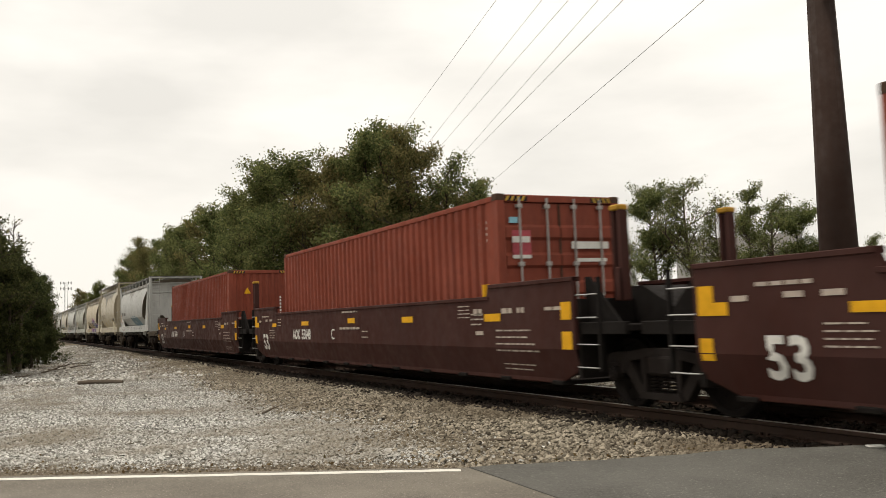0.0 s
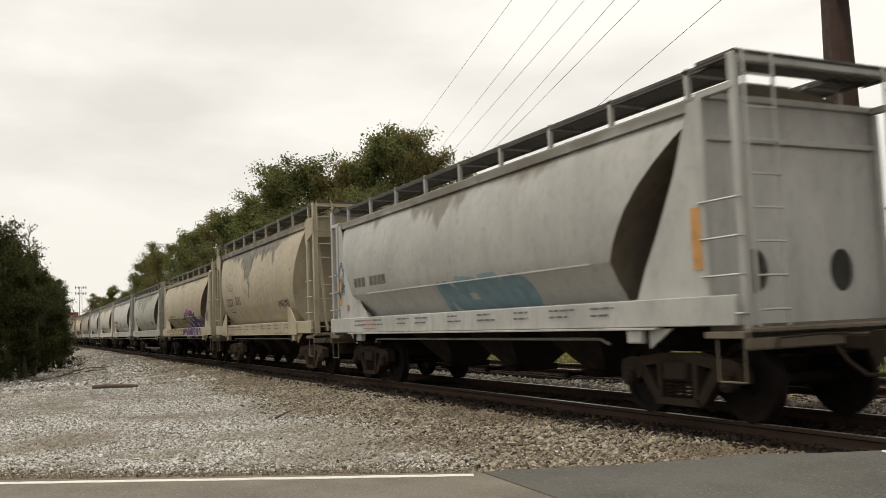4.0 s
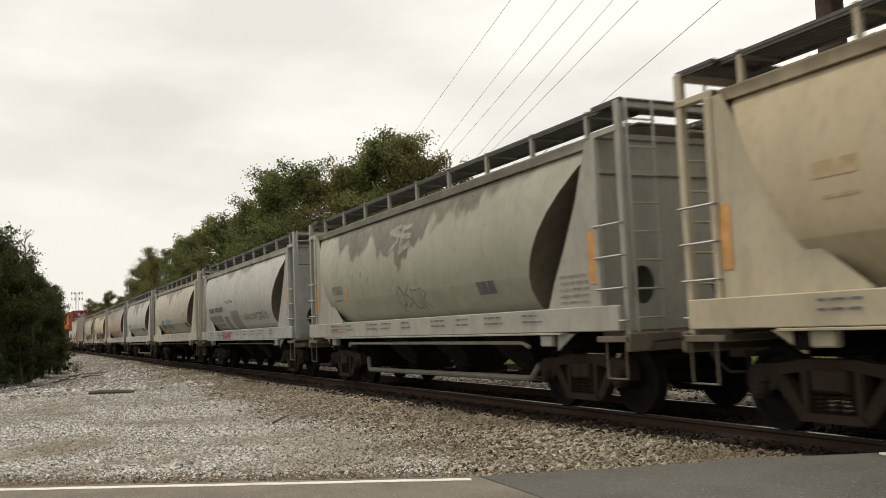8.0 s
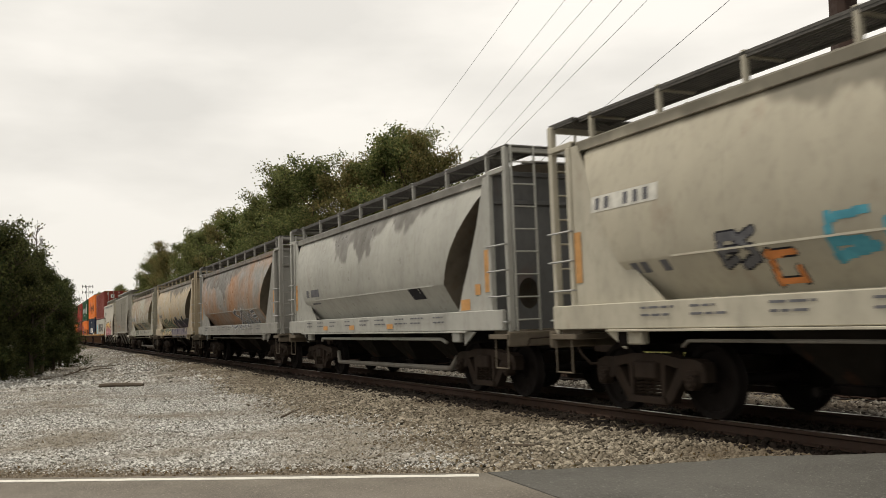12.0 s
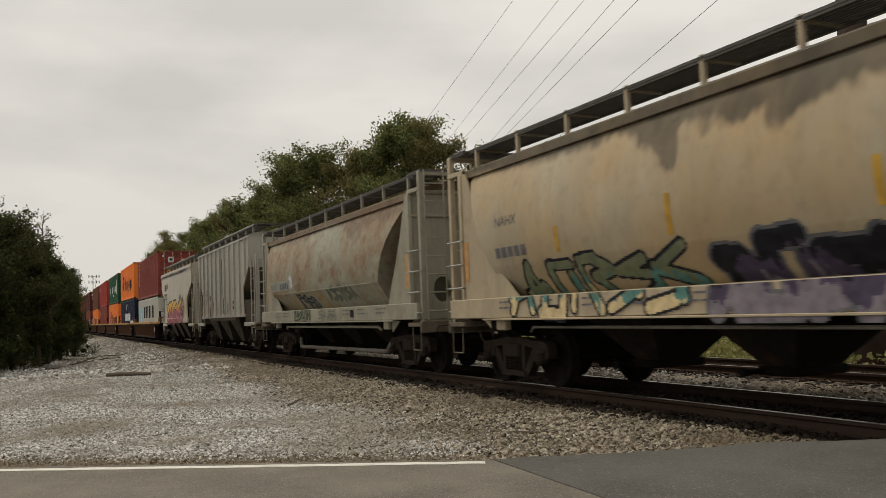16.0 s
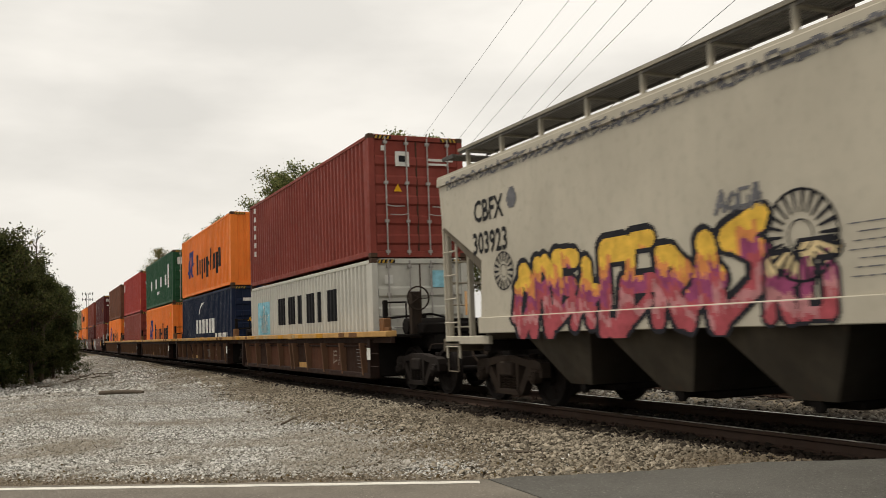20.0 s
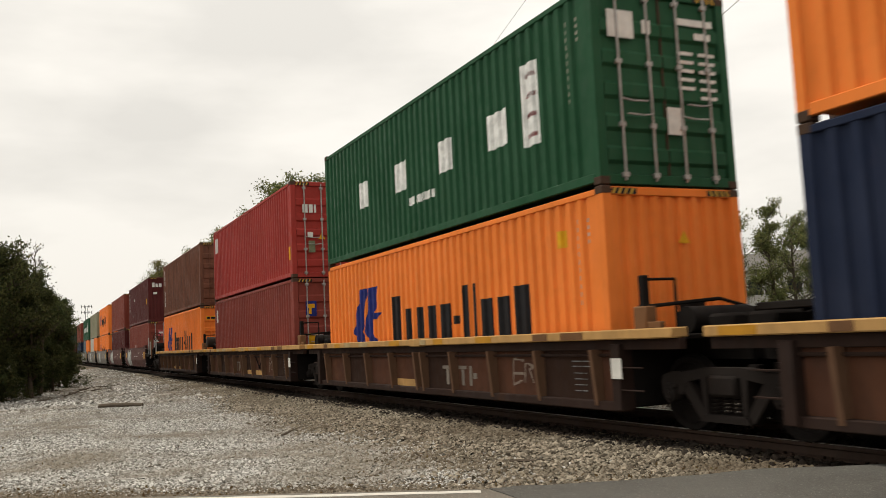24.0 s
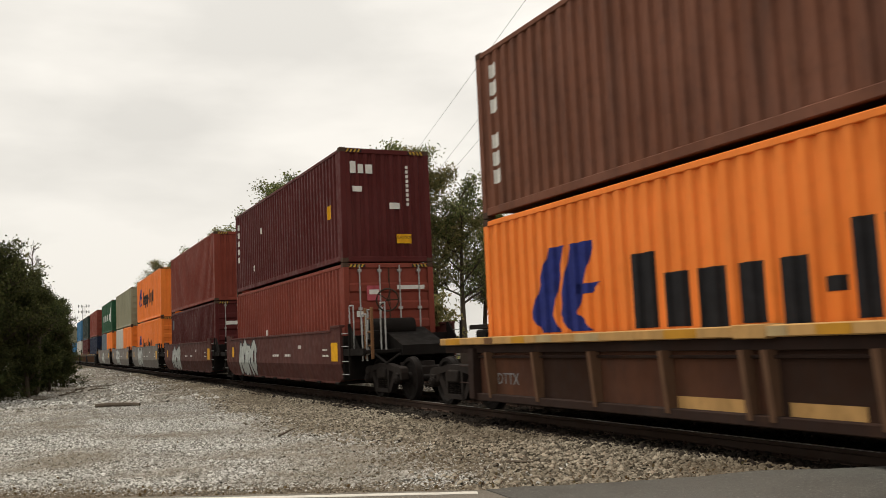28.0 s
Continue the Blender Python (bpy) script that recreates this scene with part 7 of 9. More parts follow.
C_RUSSET = painted("container_russet", (0.225, 0.054, 0.032), 0.6, 0.1, 0.5, seed=51)
C_MAROON = painted("container_maroon", (0.225, 0.048, 0.036), 0.5, 0.1, 0.5, seed=52)
C_DARK = painted("container_dark_maroon", (0.085, 0.015, 0.014), 0.4, 0.08, 0.5, seed=53)
C_RED = painted("container_red", (0.345, 0.040, 0.032), 0.4, 0.1, 0.5, seed=54)
C_ORANGE = painted("container_orange", (0.84, 0.222, 0.042), 0.25, 0.06, 0.5, seed=55)
C_GREEN = painted("container_green", (0.016, 0.078, 0.036), 0.3, 0.05, 0.5, seed=56)
C_NAVY = painted("container_navy", (0.012, 0.020, 0.047), 0.3, 0.05, 0.5, seed=57)
C_BROWN = painted("container_brown", (0.165, 0.066, 0.04), 0.95, 0.5, 0.6, rust_col=(0.11, 0.045, 0.022), seed=58)
C_PALE = painted("container_pale_grey", (0.50, 0.49, 0.44), 0.3, 0.08, 0.5, seed=59)
C_OLIVE = painted("container_olive_beige", (0.26, 0.25, 0.17), 0.4, 0.15, 0.5, seed=60)
C_BLUE = painted("container_blue", (0.04, 0.16, 0.30), 0.4, 0.15, 0.5, seed=61)
C_RUST = painted("container_rust_red", (0.20, 0.043, 0.028), 0.4, 0.2, 0.5, seed=62)
LOGO_BLUE = plain("emblem_blue", (0.02, 0.03, 0.16), 0.5)
LOGO_SKY = plain("emblem_sky_blue", (0.25, 0.52, 0.62), 0.5)
STAR_WHITE = plain("emblem_white", (0.75, 0.76, 0.74), 0.5)
DULL_STEEL = plain("zinc_rod", (0.33, 0.31, 0.29), 0.5, 0.5)


def code_marks(box, L, mat=CODE_MARK, tall=2.896):
    """Container codes: an upright row of small characters near the front of the side, small marks on the front."""
    side_blocks(box, L, [(L - 0.72, L - 0.655, tall - 0.45 - k * 0.115, tall - 0.385 - k * 0.115) for k in range(11)] + [(L - 0.46, L - 0.42, tall - 0.45 - k * 0.1, tall - 0.40 - k * 0.1) for k in range(4)], mat, "small upright row of illegible code marks")


def hazard_ends(box, tall=2.896):
    """Slanted black and yellow stripes at the top corners of the front."""
    for s in (-1, 1):
        def draw(g):
            y0 = s * (CW - 0.17)
            g.box(-0.0125, -0.010, min(y0, y0 - s * 0.42), max(y0, y0 - s * 0.42), tall - 0.115, tall - 0.03, slot=0)
            for k in range(4):
                y = y0 - s * k * 0.10
                g.prism([(y, tall - 0.112), (y - s * 0.045, tall - 0.112), (y - s * 0.085, tall - 0.033), (y - s * 0.04, tall - 0.033)], -0.0098, -0.007, "x", 1)
        stamp(box, "hazard_stripes", "yellow and black height-warning stripes", [BLACK_MARK, plain("worn_yellow_stripe", (0.46, 0.28, 0.05), 0.6)], draw)


def warning(box, y, z, size=0.2):
    """Yellow warning triangle on the front end."""
    stamp(box, "warning_triangle", "yellow warning triangle", YELLOW_MARK, lambda g: g.prism([(y - size / 2, z), (y + size / 2, z), (y, z + size * 0.9)], -0.016, -0.010, "x"))


NAME_ROW = [(0.62, 0, 0.95, "gate"), (0.55, 0, 0.66, "ring"), (0.58, -0.24, 0.66, "ring"), (0.55, 0, 0.66, "ring"), (0.56, -0.24, 0.66, "ring"), (0.30, 0.27, 0.42, "bar"), (0.30, 0, 0.95, "bar"), (0.20, 0, 0.95, "bar"),
            (0.58, 0, 0.66, "ring"), (0.52, -0.24, 0.66, "gate"), (0.58, 0, 0.80, "ring")]


def lettered_orange(box, L, start, z, k=1.0):
    """Blue emblem of two leaning bands and a row of black blocks where the name stands."""
    emblem(box, L, [((start, start + 0.62 * k, z + 0.25 * k), (start + 0.55 * k, start + 1.0 * k, z + 1.25 * k)), ((start + 0.30 * k, start + 0.78 * k, z), (start, start + 0.62 * k, z + 0.25 * k)),
                    ((start + 0.78 * k, start + 1.25 * k, z + 0.25 * k), (start + 1.12 * k, start + 1.72 * k, z + 1.25 * k)), ((start + 1.05 * k, start + 1.6 * k, z), (start + 0.78 * k, start + 1.25 * k, z + 0.25 * k)),
                    ((start + 1.2 * k, start + 1.62 * k, z + 0.52 * k), (start + 1.2 * k, start + 1.85 * k, z + 0.66 * k))], LOGO_BLUE, "dark blue banded emblem")
    x, shapes = start + 2.5 * k, []
    for w, lo, hi, kind in NAME_ROW:
        shapes.append((x, x + w * k * 0.86, z + lo * k, z + hi * k, kind))
        x += w * k * 0.86 + 0.12 * k
    side_blocks(box, L, hollow(shapes), BLACK_MARK, "row of plain black bars")


A_BASE, W_BASE = 0.335, 0.355


def load(made, x, z):
    box, L = made
    roll(box, x, z)
    return box, L


def well_train():
    # three deep wells at the head
    for cx, last in ((1.0, False), (-18.2, False), (-37.45, True)):
        car = deep_well("well_car", 16.9, 19.2, CAR_BROWN, "dark brown deep-sided articulated well car with white stencils", WHEELS, rear=last)
        h = 8.45
        flat = lambda x, z: -1.522 + 0.29 * max(0.0, 0.78 - z)
        text_on(car, "53", -7.5, 0.55, 0.60, flat, WHITE_MARK, "large white number", 1.0, 0.016)
        text_on(car, "AOK  55648", -4.45, 0.86, 0.34, flat, WHITE_MARK, "white reporting mark", 0.85, 0.009)
        text_on(car, "C" if cx > -30 else "B", -1.4, 0.86, 0.36, flat, WHITE_MARK, "white unit letter")
        bars_on(car, [(-0.8, 0.46, 1.07, 1.15), (0.6, 0.95, 0.9, 0.94), (0.6, 0.95, 1.02, 1.06), (-0.6, 0.35, 1.44, 1.5), (-5.9, -5.5, 1.36, 1.4), (-5.9, -5.55, 1.28, 1.32), (-5.9, -5.6, 1.2, 1.24), (5.1, 5.55, 1.42, 1.45), (5.1, 5.5, 1.36, 1.39), (5.1, 5.55, 1.30, 1.33), (5.1, 5.5, 1.24, 1.27), (5.65, 5.95, 1.24, 1.42), (5.7, 5.95, 0.95, 1.05), (h - 2.1, h - 1.1, 1.02, 1.06), (h - 2.1, h - 1.2, 0.92, 0.96), (h - 2.1, h - 1.0, 0.82, 0.86), (h - 2.1, h - 0.85, 0.72, 0.76),
                      (h - 2.0, h - 1.1, 0.52, 0.55), (h - 2.0, h - 1.2, 0.45, 0.48), (h - 2.9, h - 2.5, 1.2, 1.24), (h - 2.9, h - 2.5, 1.28, 1.32), (h - 2.9, h - 2.5, 1.12, 1.16), (h - 1.9, h - 1.6, 1.27, 1.4), (h - 1.45, h - 1.2, 1.27, 1.4), (h - 0.7, h - 0.3, 1.3, 1.38),
                      (-h + 0.9, -h + 1.6, 1.45, 1.52), (-7.2, -6.9, 1.32, 1.42), (-6.75, -6.45, 1.32, 1.42), (-6.75, -6.2, 0.86, 0.89), (-6.75, -6.25, 0.93, 0.96), (-6.75, -6.2, 1.0, 1.03), (-6.75, -6.3, 1.07, 1.10), (-7.9, -7.65, 1.3, 1.4)], flat, CODE_MARK, "white stencil lines too small to read")
        bars_on(car, [(-3.68, -3.1, 1.2, 1.3), (-0.25, 0.2, 1.22, 1.33), (2.75, 3.25, 1.2, 1.31), (6.0, 6.5, 1.18, 1.3), (-6.45, -6.05, 1.18, 1.28), (h - 0.30, h - 0.06, 1.18, 1.42), (h - 0.30, h - 0.06, 0.78, 1.02), (-h + 0.06, -h + 0.5, 1.18, 1.32), (-h + 0.06, -h + 0.3, 1.32, 1.5), (-h + 0.06, -h + 0.26, 0.70, 0.94)], flat, YELLOW_MARK, "yellow reflective strips", "reflective_strip")
        roll(car, cx)
    for x, face in ((6.95, "doors"), (-12.2, "doors"), (-31.45, "panel")):
        box, L = load(container("shipping_container", C_RUSSET, "russet red corrugated shipping container in a deep well car", 40, 2.896, face, DULL_STEEL), x, A_BASE)
        code_marks(box, L)
        hazard_ends(box)
        if face == "doors":
            end_marks(box, [(-0.95, -0.6, 1.9, 2.3)], GRAF_RED, "red placard", 0.02)
            end_marks(box, [(-0.95, -0.6, 1.84, 1.9), (-0.95, -0.62, 2.1, 2.2)], WHITE_MARK, "white stripe of the placard", 0.024)
            end_marks(box, [(0.2, 0.95, 2.0, 2.12), (0.3, 0.9, 1.78, 1.84)], WHITE_MARK, "white code marks", 0.02)
            end_marks(box, [(-0.98 + 0.04 * k, -0.94 + 0.04 * k, 2.42, 2.52) for k in range(4)], LOGO_SKY, "small blue round sticker", 0.0)
        else:
            warning(box, -0.55, 2.05, 0.25)
            end_marks(box, [(0.62, 0.68, 0.9 + 0.12 * k, 0.98 + 0.12 * k) for k in range(9)], WHITE_MARK, "small code marks")
        side_blocks(box, L, [(L - 0.6, L - 0.42, 1.25, 1.45)], YELLOW_MARK, "yellow sticker")

    # five ribbed wells, double-stacked
    fronts = [-225.15, -240.68, -256.25, -271.86, -287.41]
    for k, f in enumerate(fronts):
        car = ribbed_well("ribbed_well_car", 15.57, CAR_RUST, CHORD, "rusty brown ribbed well car with a cream top edge", WHEELS, rear=k == 4, first=k == 0, tank=k == 4)
        web = lambda x, z: -1.372
        if k in (1, 2, 3):
            s0 = 0.85 if k < 3 else -2.1
            bars_on(car, [(s0 + x0, s0 + x1, z0, z1) for x0, x1, z0, z1 in ((0, 0.4, 0.72, 0.78), (0.15, 0.26, 0.44, 0.716), (0.66, 0.98, 0.72, 0.78), (0.78, 0.88, 0.44, 0.716), (1.08, 1.18, 0.44, 0.78), (1.22, 1.36, 0.56, 0.66))], web, painted("faded_wagon_paint", (0.22, 0.19, 0.16), 0.8, 0.4, 0.8, seed=97), "large faded pale block shapes")
        bars_on(car, [(5.15, 5.7, 0.86, 0.885), (5.15, 5.75, 0.79, 0.815), (5.2, 5.5, 0.70, 0.72), (5.2, 5.5, 0.62, 0.64), (5.2, 5.5, 0.54, 0.56), (5.2, 5.5, 0.46, 0.48)], web, plain("faded_grey_lettering", (0.2, 0.2, 0.2)), "small faded stencil lines")
        bars_on(car, [(6.28, 6.5, 0.66, 0.92)], lambda x, z: -1.525, WHITE_MARK, "white placard")
        tag_paint(car, 3.4, 4.1, 0.5, 0.9, web, [GRAF_GREY, plain("chalk", (0.24, 0.19, 0.155))], "chalk scrawl", 60 + k, 2, halo=0.0, thin=0.016)
        for x0, x1 in (((0.3, 1.36),), ((-1.38, -0.27), (-2.3, -1.52)), ((-1.38, -0.3),), ((0.3, 1.36), (1.55, 2.83)), ((-1.38, -0.27), (0.3, 1.2)))[k]:
            bars_on(car, [(x0, x1, 0.36, 0.50)], web, CHORD, "cream patch along the foot")
        if k == 4:
            text_on(car, "DTTX", -5.75, 0.52, 0.26, web, plain("faded_grey_lettering", (0.17, 0.14, 0.11), 0.7), "faded pale reporting mark")
        if k in (1, 3):
            x0 = 2.2 if k == 3 else -2.2
            part("hanging_cable", "hanging_cable", lambda g: (g.path([(-0.5, 0, 0.96), (-0.3, 0, 0.82), (0.0, 0, 0.62), (0.18, 0, 0.70), (0.32, 0, 0.88), (0.5, 0, 0.97)], 0.018, 6), g.box(-0.03, 0.09, -0.02, 0.02, 0.56, 0.64, 0.01)), BLACK_STEEL, car, pose(x0, -1.41, 0))
        roll(car, f - 5.9)
    def stack(f, low, high, base=W_BASE, tall=2.896):
        a = load(low, f, base)
        b_ = load(high, f, base + tall + 0.012)
        for (box, L), top in ((a, tall), (b_, 2.896)):
            code_marks(box, L, CODE_MARK, top)
            hazard_ends(box, top)
        return a, b_
    names = "shipping_container"
    (lo, L), (hi, _) = stack(fronts[0], container(names, C_PALE, "pale grey shipping container with black block lettering", 40, 2.591, "doors", DULL_STEEL), container(names, C_MAROON, "maroon corrugated shipping container stacked on a pale grey one", front="doors", rods=DULL_STEEL), tall=2.591)
    side_blocks(lo, L, hollow([(x0, x0 + w, 1.22, 2.04, kd) for x0, w, kd in ((3.55, 1.1, "ring"), (4.82, 0.92, "gate"), (5.89, 0.75, "foot"), (6.79, 0.85, "ring"), (7.79, 0.78, "foot"), (8.71, 0.86, "gate"))]), BLACK_MARK, "row of plain black bars")
    side_blocks(lo, L, [(1.0, 2.65, 0.95, 2.02)], LOGO_SKY, "sky blue square emblem")
    emblem(lo, L, [((1.4, 2.3, 1.0), (1.78, 1.9, 1.9)), ((1.8, 1.88, 1.0), (1.2, 2.45, 1.6))], STAR_WHITE, "white star of the emblem")
    end_marks(lo, [(-0.9, -0.7, 2.0, 2.2)], WHITE_MARK, "white label", 0.02)
    end_marks(lo, [(0.3, 0.8, 1.9, 2.3)], LOGO_SKY, "sky blue emblem", 0.02)
    end_marks(hi, [(-0.55, -0.2, 2.15, 2.5)], WHITE_MARK, "white square placard", 0.02)
    end_marks(hi, [(-0.46, -0.3, 2.25, 2.4)], BLACK_MARK, "dark mark of the placard", 0.025)
    end_marks(hi, [(-0.9, -0.78, 2.5, 2.62), (0.3, 0.95, 2.3, 2.36), (0.3, 0.8, 2.2, 2.25)], WHITE_MARK, "small white marks", 0.02)
    warning(hi, -0.5, 1.55, 0.2)
    side_blocks(hi, L, [(0.55, 0.8, 2.55 - k * 0.3, 2.72 - k * 0.3) for k in range(6)], WHITE_MARK, "upright row of small white blocks")

    (lo, L), (hi, _) = stack(fronts[1], container(names, C_NAVY, "navy blue shipping container with white block lettering", front="doors"), container(names, C_ORANGE, "bright orange shipping container stacked on a navy one", front="panel"))
    side_blocks(lo, L, hollow([(x0, x0 + w, 1.12, 1.74, kd) for x0, w, kd in ((4.0, 0.60, "ring"), (4.69, 0.74, "gate"), (5.52, 0.62, "gate"), (6.45, 0.60, "ring"), (7.14, 0.64, "ring"), (7.87, 0.76, "gate"))]), STAR_WHITE, "row of plain white bars")
    side_blocks(lo, L, word_blocks(8.75, [0.16] * 12, 0.055, 0.84, [(0, 0.26)] * 12), STAR_WHITE, "small white block lettering")
    emblem(lo, L, [((4.7, 4.85, 1.95), (5.0, 5.25, 2.3)), ((5.0, 5.25, 2.3), (5.5, 6.2, 2.5))], STAR_WHITE, "white curved emblem")
    lettered_orange(hi, L, 1.8, 0.92, 1.0)
    end_marks(lo, [(-0.8, -0.2, 2.3, 2.42), (0.3, 0.9, 2.3, 2.4), (0.3, 0.8, 2.1, 2.16)], WHITE_MARK, "small white marks", 0.02)
    warning(lo, -0.5, 1.5)

    (lo, L), (hi, _) = stack(fronts[2], container(names, C_ORANGE, "orange shipping container with black block lettering", front="panel"), container(names, C_GREEN, "dark green shipping container with widely spaced white blocks", front="doors", rods=DULL_STEEL))
    lettered_orange(lo, L, 1.8, 0.90, 1.0)
    side_blocks(hi, L, hollow([(2.4, 3.2, 1.12, 1.72, "ring"), (4.65, 5.5, 1.12, 1.72, "gate"), (6.9, 7.6, 1.12, 1.72, "ring"), (8.95, 9.75, 1.12, 1.72, "ring")]), STAR_WHITE, "four widely spaced pairs of white bars")
    side_blocks(hi, L, [(10.2, 10.68, 0.92, 2.24)], STAR_WHITE, "upright white panel")
    side_blocks(hi, L, [(10.28, 10.6, 1.05 + 0.32 * k, 1.12 + 0.32 * k) for k in range(4)], GRAF_RED, "small red marks on the panel")
    side_blocks(hi, L, [(5.5 + 0.16 * k, 5.62 + 0.16 * k, 0.74, 0.9) for k in range(8)], STAR_WHITE, "small white block lettering")
    end_marks(hi, [(-0.95, -0.5, 2.1, 2.5), (-0.35, -0.2, 2.2, 2.4), (0.0, 0.25, 0.75, 1.15), (0.3, 0.95, 2.4, 2.5), (0.6, 0.9, 2.2, 2.3)] + [(0.25, 0.55, 1.95 - 0.13 * k, 2.0 - 0.13 * k) for k in range(5)] + [(0.65, 0.95, 1.95 - 0.13 * k, 2.0 - 0.13 * k) for k in range(6)], WHITE_MARK, "white stickers and code marks", 0.02)
    warning(lo, 0.15, 2.1, 0.2)
    side_blocks(lo, L, [(11.0, 11.2, 2.15, 2.4)], YELLOW_MARK, "yellow sticker")

    (lo, L), (hi, _) = stack(fronts[3], container(names, C_MAROON, "maroon shipping container with a blue and yellow door placard", front="doors", rods=DULL_STEEL), container(names, C_RED, "bright red shipping container stacked on a maroon one", front="doors", rods=DULL_STEEL))
    end_marks(hi, [(-0.86, -0.70, 1.95, 2.2), (-0.66, -0.54, 1.95, 2.2), (-0.5, -0.44, 1.95, 2.2)], WHITE_MARK, "white block lettering", 0.02)
    side_blocks(hi, L, [(0.35, 0.62, 1.95, 2.55), (0.68, 0.8, 1.95, 2.55)], WHITE_MARK, "white block lettering")
    end_marks(hi, [(0.3, 0.5, 2.2, 2.3), (0.58, 0.95, 2.2, 2.3), (0.62, 0.85, 2.05, 2.13)] + [(0.25, 0.45, 1.8 - 0.15 * k, 1.84 - 0.15 * k) for k in range(4)] + [(0.6, 0.85, 1.8 - 0.11 * k, 1.84 - 0.11 * k) for k in range(5)] + [(-0.72, -0.56, 1.2, 1.36)], WHITE_MARK, "white code marks", 0.02)
    end_marks(hi, [(0.7, 0.98, 0.75, 1.15)], YELLOW_MARK, "yellow placard", 0.022)
    end_marks(hi, [(-0.7, -0.5, 0.75, 1.1)], GRAF_OLIVE, "grey-green plate", 0.02)
    warning(hi, -0.28, 1.15, 0.22)
    side_blocks(hi, L, [(L - 0.45, L - 0.2, 0.55, 0.95)], YELLOW_MARK, "yellow placard")
    end_marks(lo, [(-0.85, -0.52, 1.75, 2.2)], LOGO_BLUE, "dark blue door placard", 0.02)
    end_marks(lo, [(-0.8, -0.58, 2.0, 2.12), (-0.76, -0.68, 1.82, 2.0), (-0.78, -0.5, 0.95, 1.25)], YELLOW_MARK, "yellow marks of the placard", 0.026)
    end_marks(lo, [(0.35, 0.98, 2.2, 2.3), (0.66, 0.85, 2.02, 2.1), (0.4, 0.5, 1.8, 1.98)], WHITE_MARK, "white code marks", 0.02)
    warning(lo, -0.15, 0.98, 0.22)
    side_blocks(lo, L, [(0.35, 0.55, 2.0, 2.5)], WHITE_MARK, "upright white placard")

    (lo, L), (hi, _) = stack(fronts[4], container(names, C_ORANGE, "orange shipping container with black block lettering", front="doors", rods=C_ORANGE), container(names, C_BROWN, "weathered brown shipping container streaked with rust", front="doors"))
    lettered_orange(lo, L, 1.42, 0.95, 1.0)
    side_blocks(hi, L, [(0.45, 0.68, 2.35 - k * 0.30, 2.58 - k * 0.30) for k in range(7) if k != 3], WHITE_MARK, "upright row of white blocks")
    end_marks(lo, [(-0.98, -0.1, 2.25, 2.42), (0.15, 0.98, 2.25, 2.42)], YELLOW_MARK, "yellow name strip", 0.02)
    end_marks(lo, [(-0.95, -0.15, 2.29, 2.38), (0.2, 0.95, 2.29, 2.38)], BLACK_MARK, "black block lettering", 0.024)
    end_marks(lo, [(-0.9, -0.62, 1.3, 1.42)], WHITE_MARK, "white number marks", 0.02)
    warning(lo, -0.25, 1.3, 0.25)

    # deep wells behind, double-stacked
    xf = [-307.0, -323.4, -339.6, -355.9, -372.2]
    for k, f in enumerate(xf):
        c = CAR_MAROON if k < 2 else CAR_GREY
        car = deep_well("well_car", 13.2, 16.3, c, "weathered maroon deep well car with pale graffiti" if k < 2 else "weathered grey deep well car with sprayed tags", WHEELS, mid=1.60, high=1.70, rear=k == 4, posts=False)
        flat = lambda x, z: -1.522 + 0.29 * max(0.0, 0.78 - z)
        tag_paint(car, -4.6 + k * 0.7, -2.0 + k * 0.7, 0.45, 1.45, flat, [GRAF_DARK, plain("spray_pale", (0.38, 0.40, 0.38))], "pale sprayed letters", 70 + k, 4, halo=0.06, cell=0.06)
        bars_on(car, [(0.2, 0.9, 0.95, 1.05), (1.6, 2.2, 0.95, 1.05), (3.0, 3.3, 1.15, 1.3), (5.2, 5.7, 0.95, 1.02), (5.2, 5.6, 1.1, 1.16)], flat, WHITE_MARK, "white stencil lines")
        bars_on(car, [(5.9, 6.4, 0.85, 1.3), (-5.6, -5.3, 0.95, 1.3)], flat, YELLOW_MARK, "yellow reflective strips", "reflective_strip")
        if k == 0:      # grab rails on the end platform
            for j in range(4):
                part("grab_rail", "grab_rail", lambda g: g.path([(0, -1.32, 1.1), (0, -1.32, 2.15), (0.28, -1.32, 2.15), (0.28, -1.32, 1.1)], 0.018, 6), GALV, car, pose(6.75 + 0.42 * j, 0.3 * (j % 2), -0.12 * (j % 3)))
            part("brake_wheel", "brake_wheel", lambda g: None, BOGIE_STEEL, car, pose(8.3, -0.95, 2.2, 0, 0, 60))
            for x in (7.75, 8.15):
                part("frame_post", "platform_post", lambda g: g.box(-0.03, 0.03, -1.32, -1.26, 0.9, 2.05, 0.008), STRIPS[2], car, pose(x, 0, 0))
            for z in (1.2, 1.5, 1.8):
                part("frame_rung", "platform_rung", lambda g: g.tube((7.75, -1.29, 0), (8.15, -1.29, 0), 0.016, n=6), STRIPS[2], car, pose(0, 0, z))
            part("air_reservoir", "platform_tank", lambda g: (g.tube((7.0, -1.0, 1.62), (7.0, 0.2, 1.62), 0.21, n=16), g.box(6.85, 7.15, -0.8, -0.6, 1.1, 1.5)), BLACK_STEEL, car)
            part("valve_box", "platform_valve", lambda g: (g.box(7.35, 7.65, -1.1, -0.8, 1.12, 1.55, 0.03), g.tube((7.5, -1.1, 1.3), (7.5, -1.22, 1.3), 0.05, n=8)), BLACK_STEEL, car)
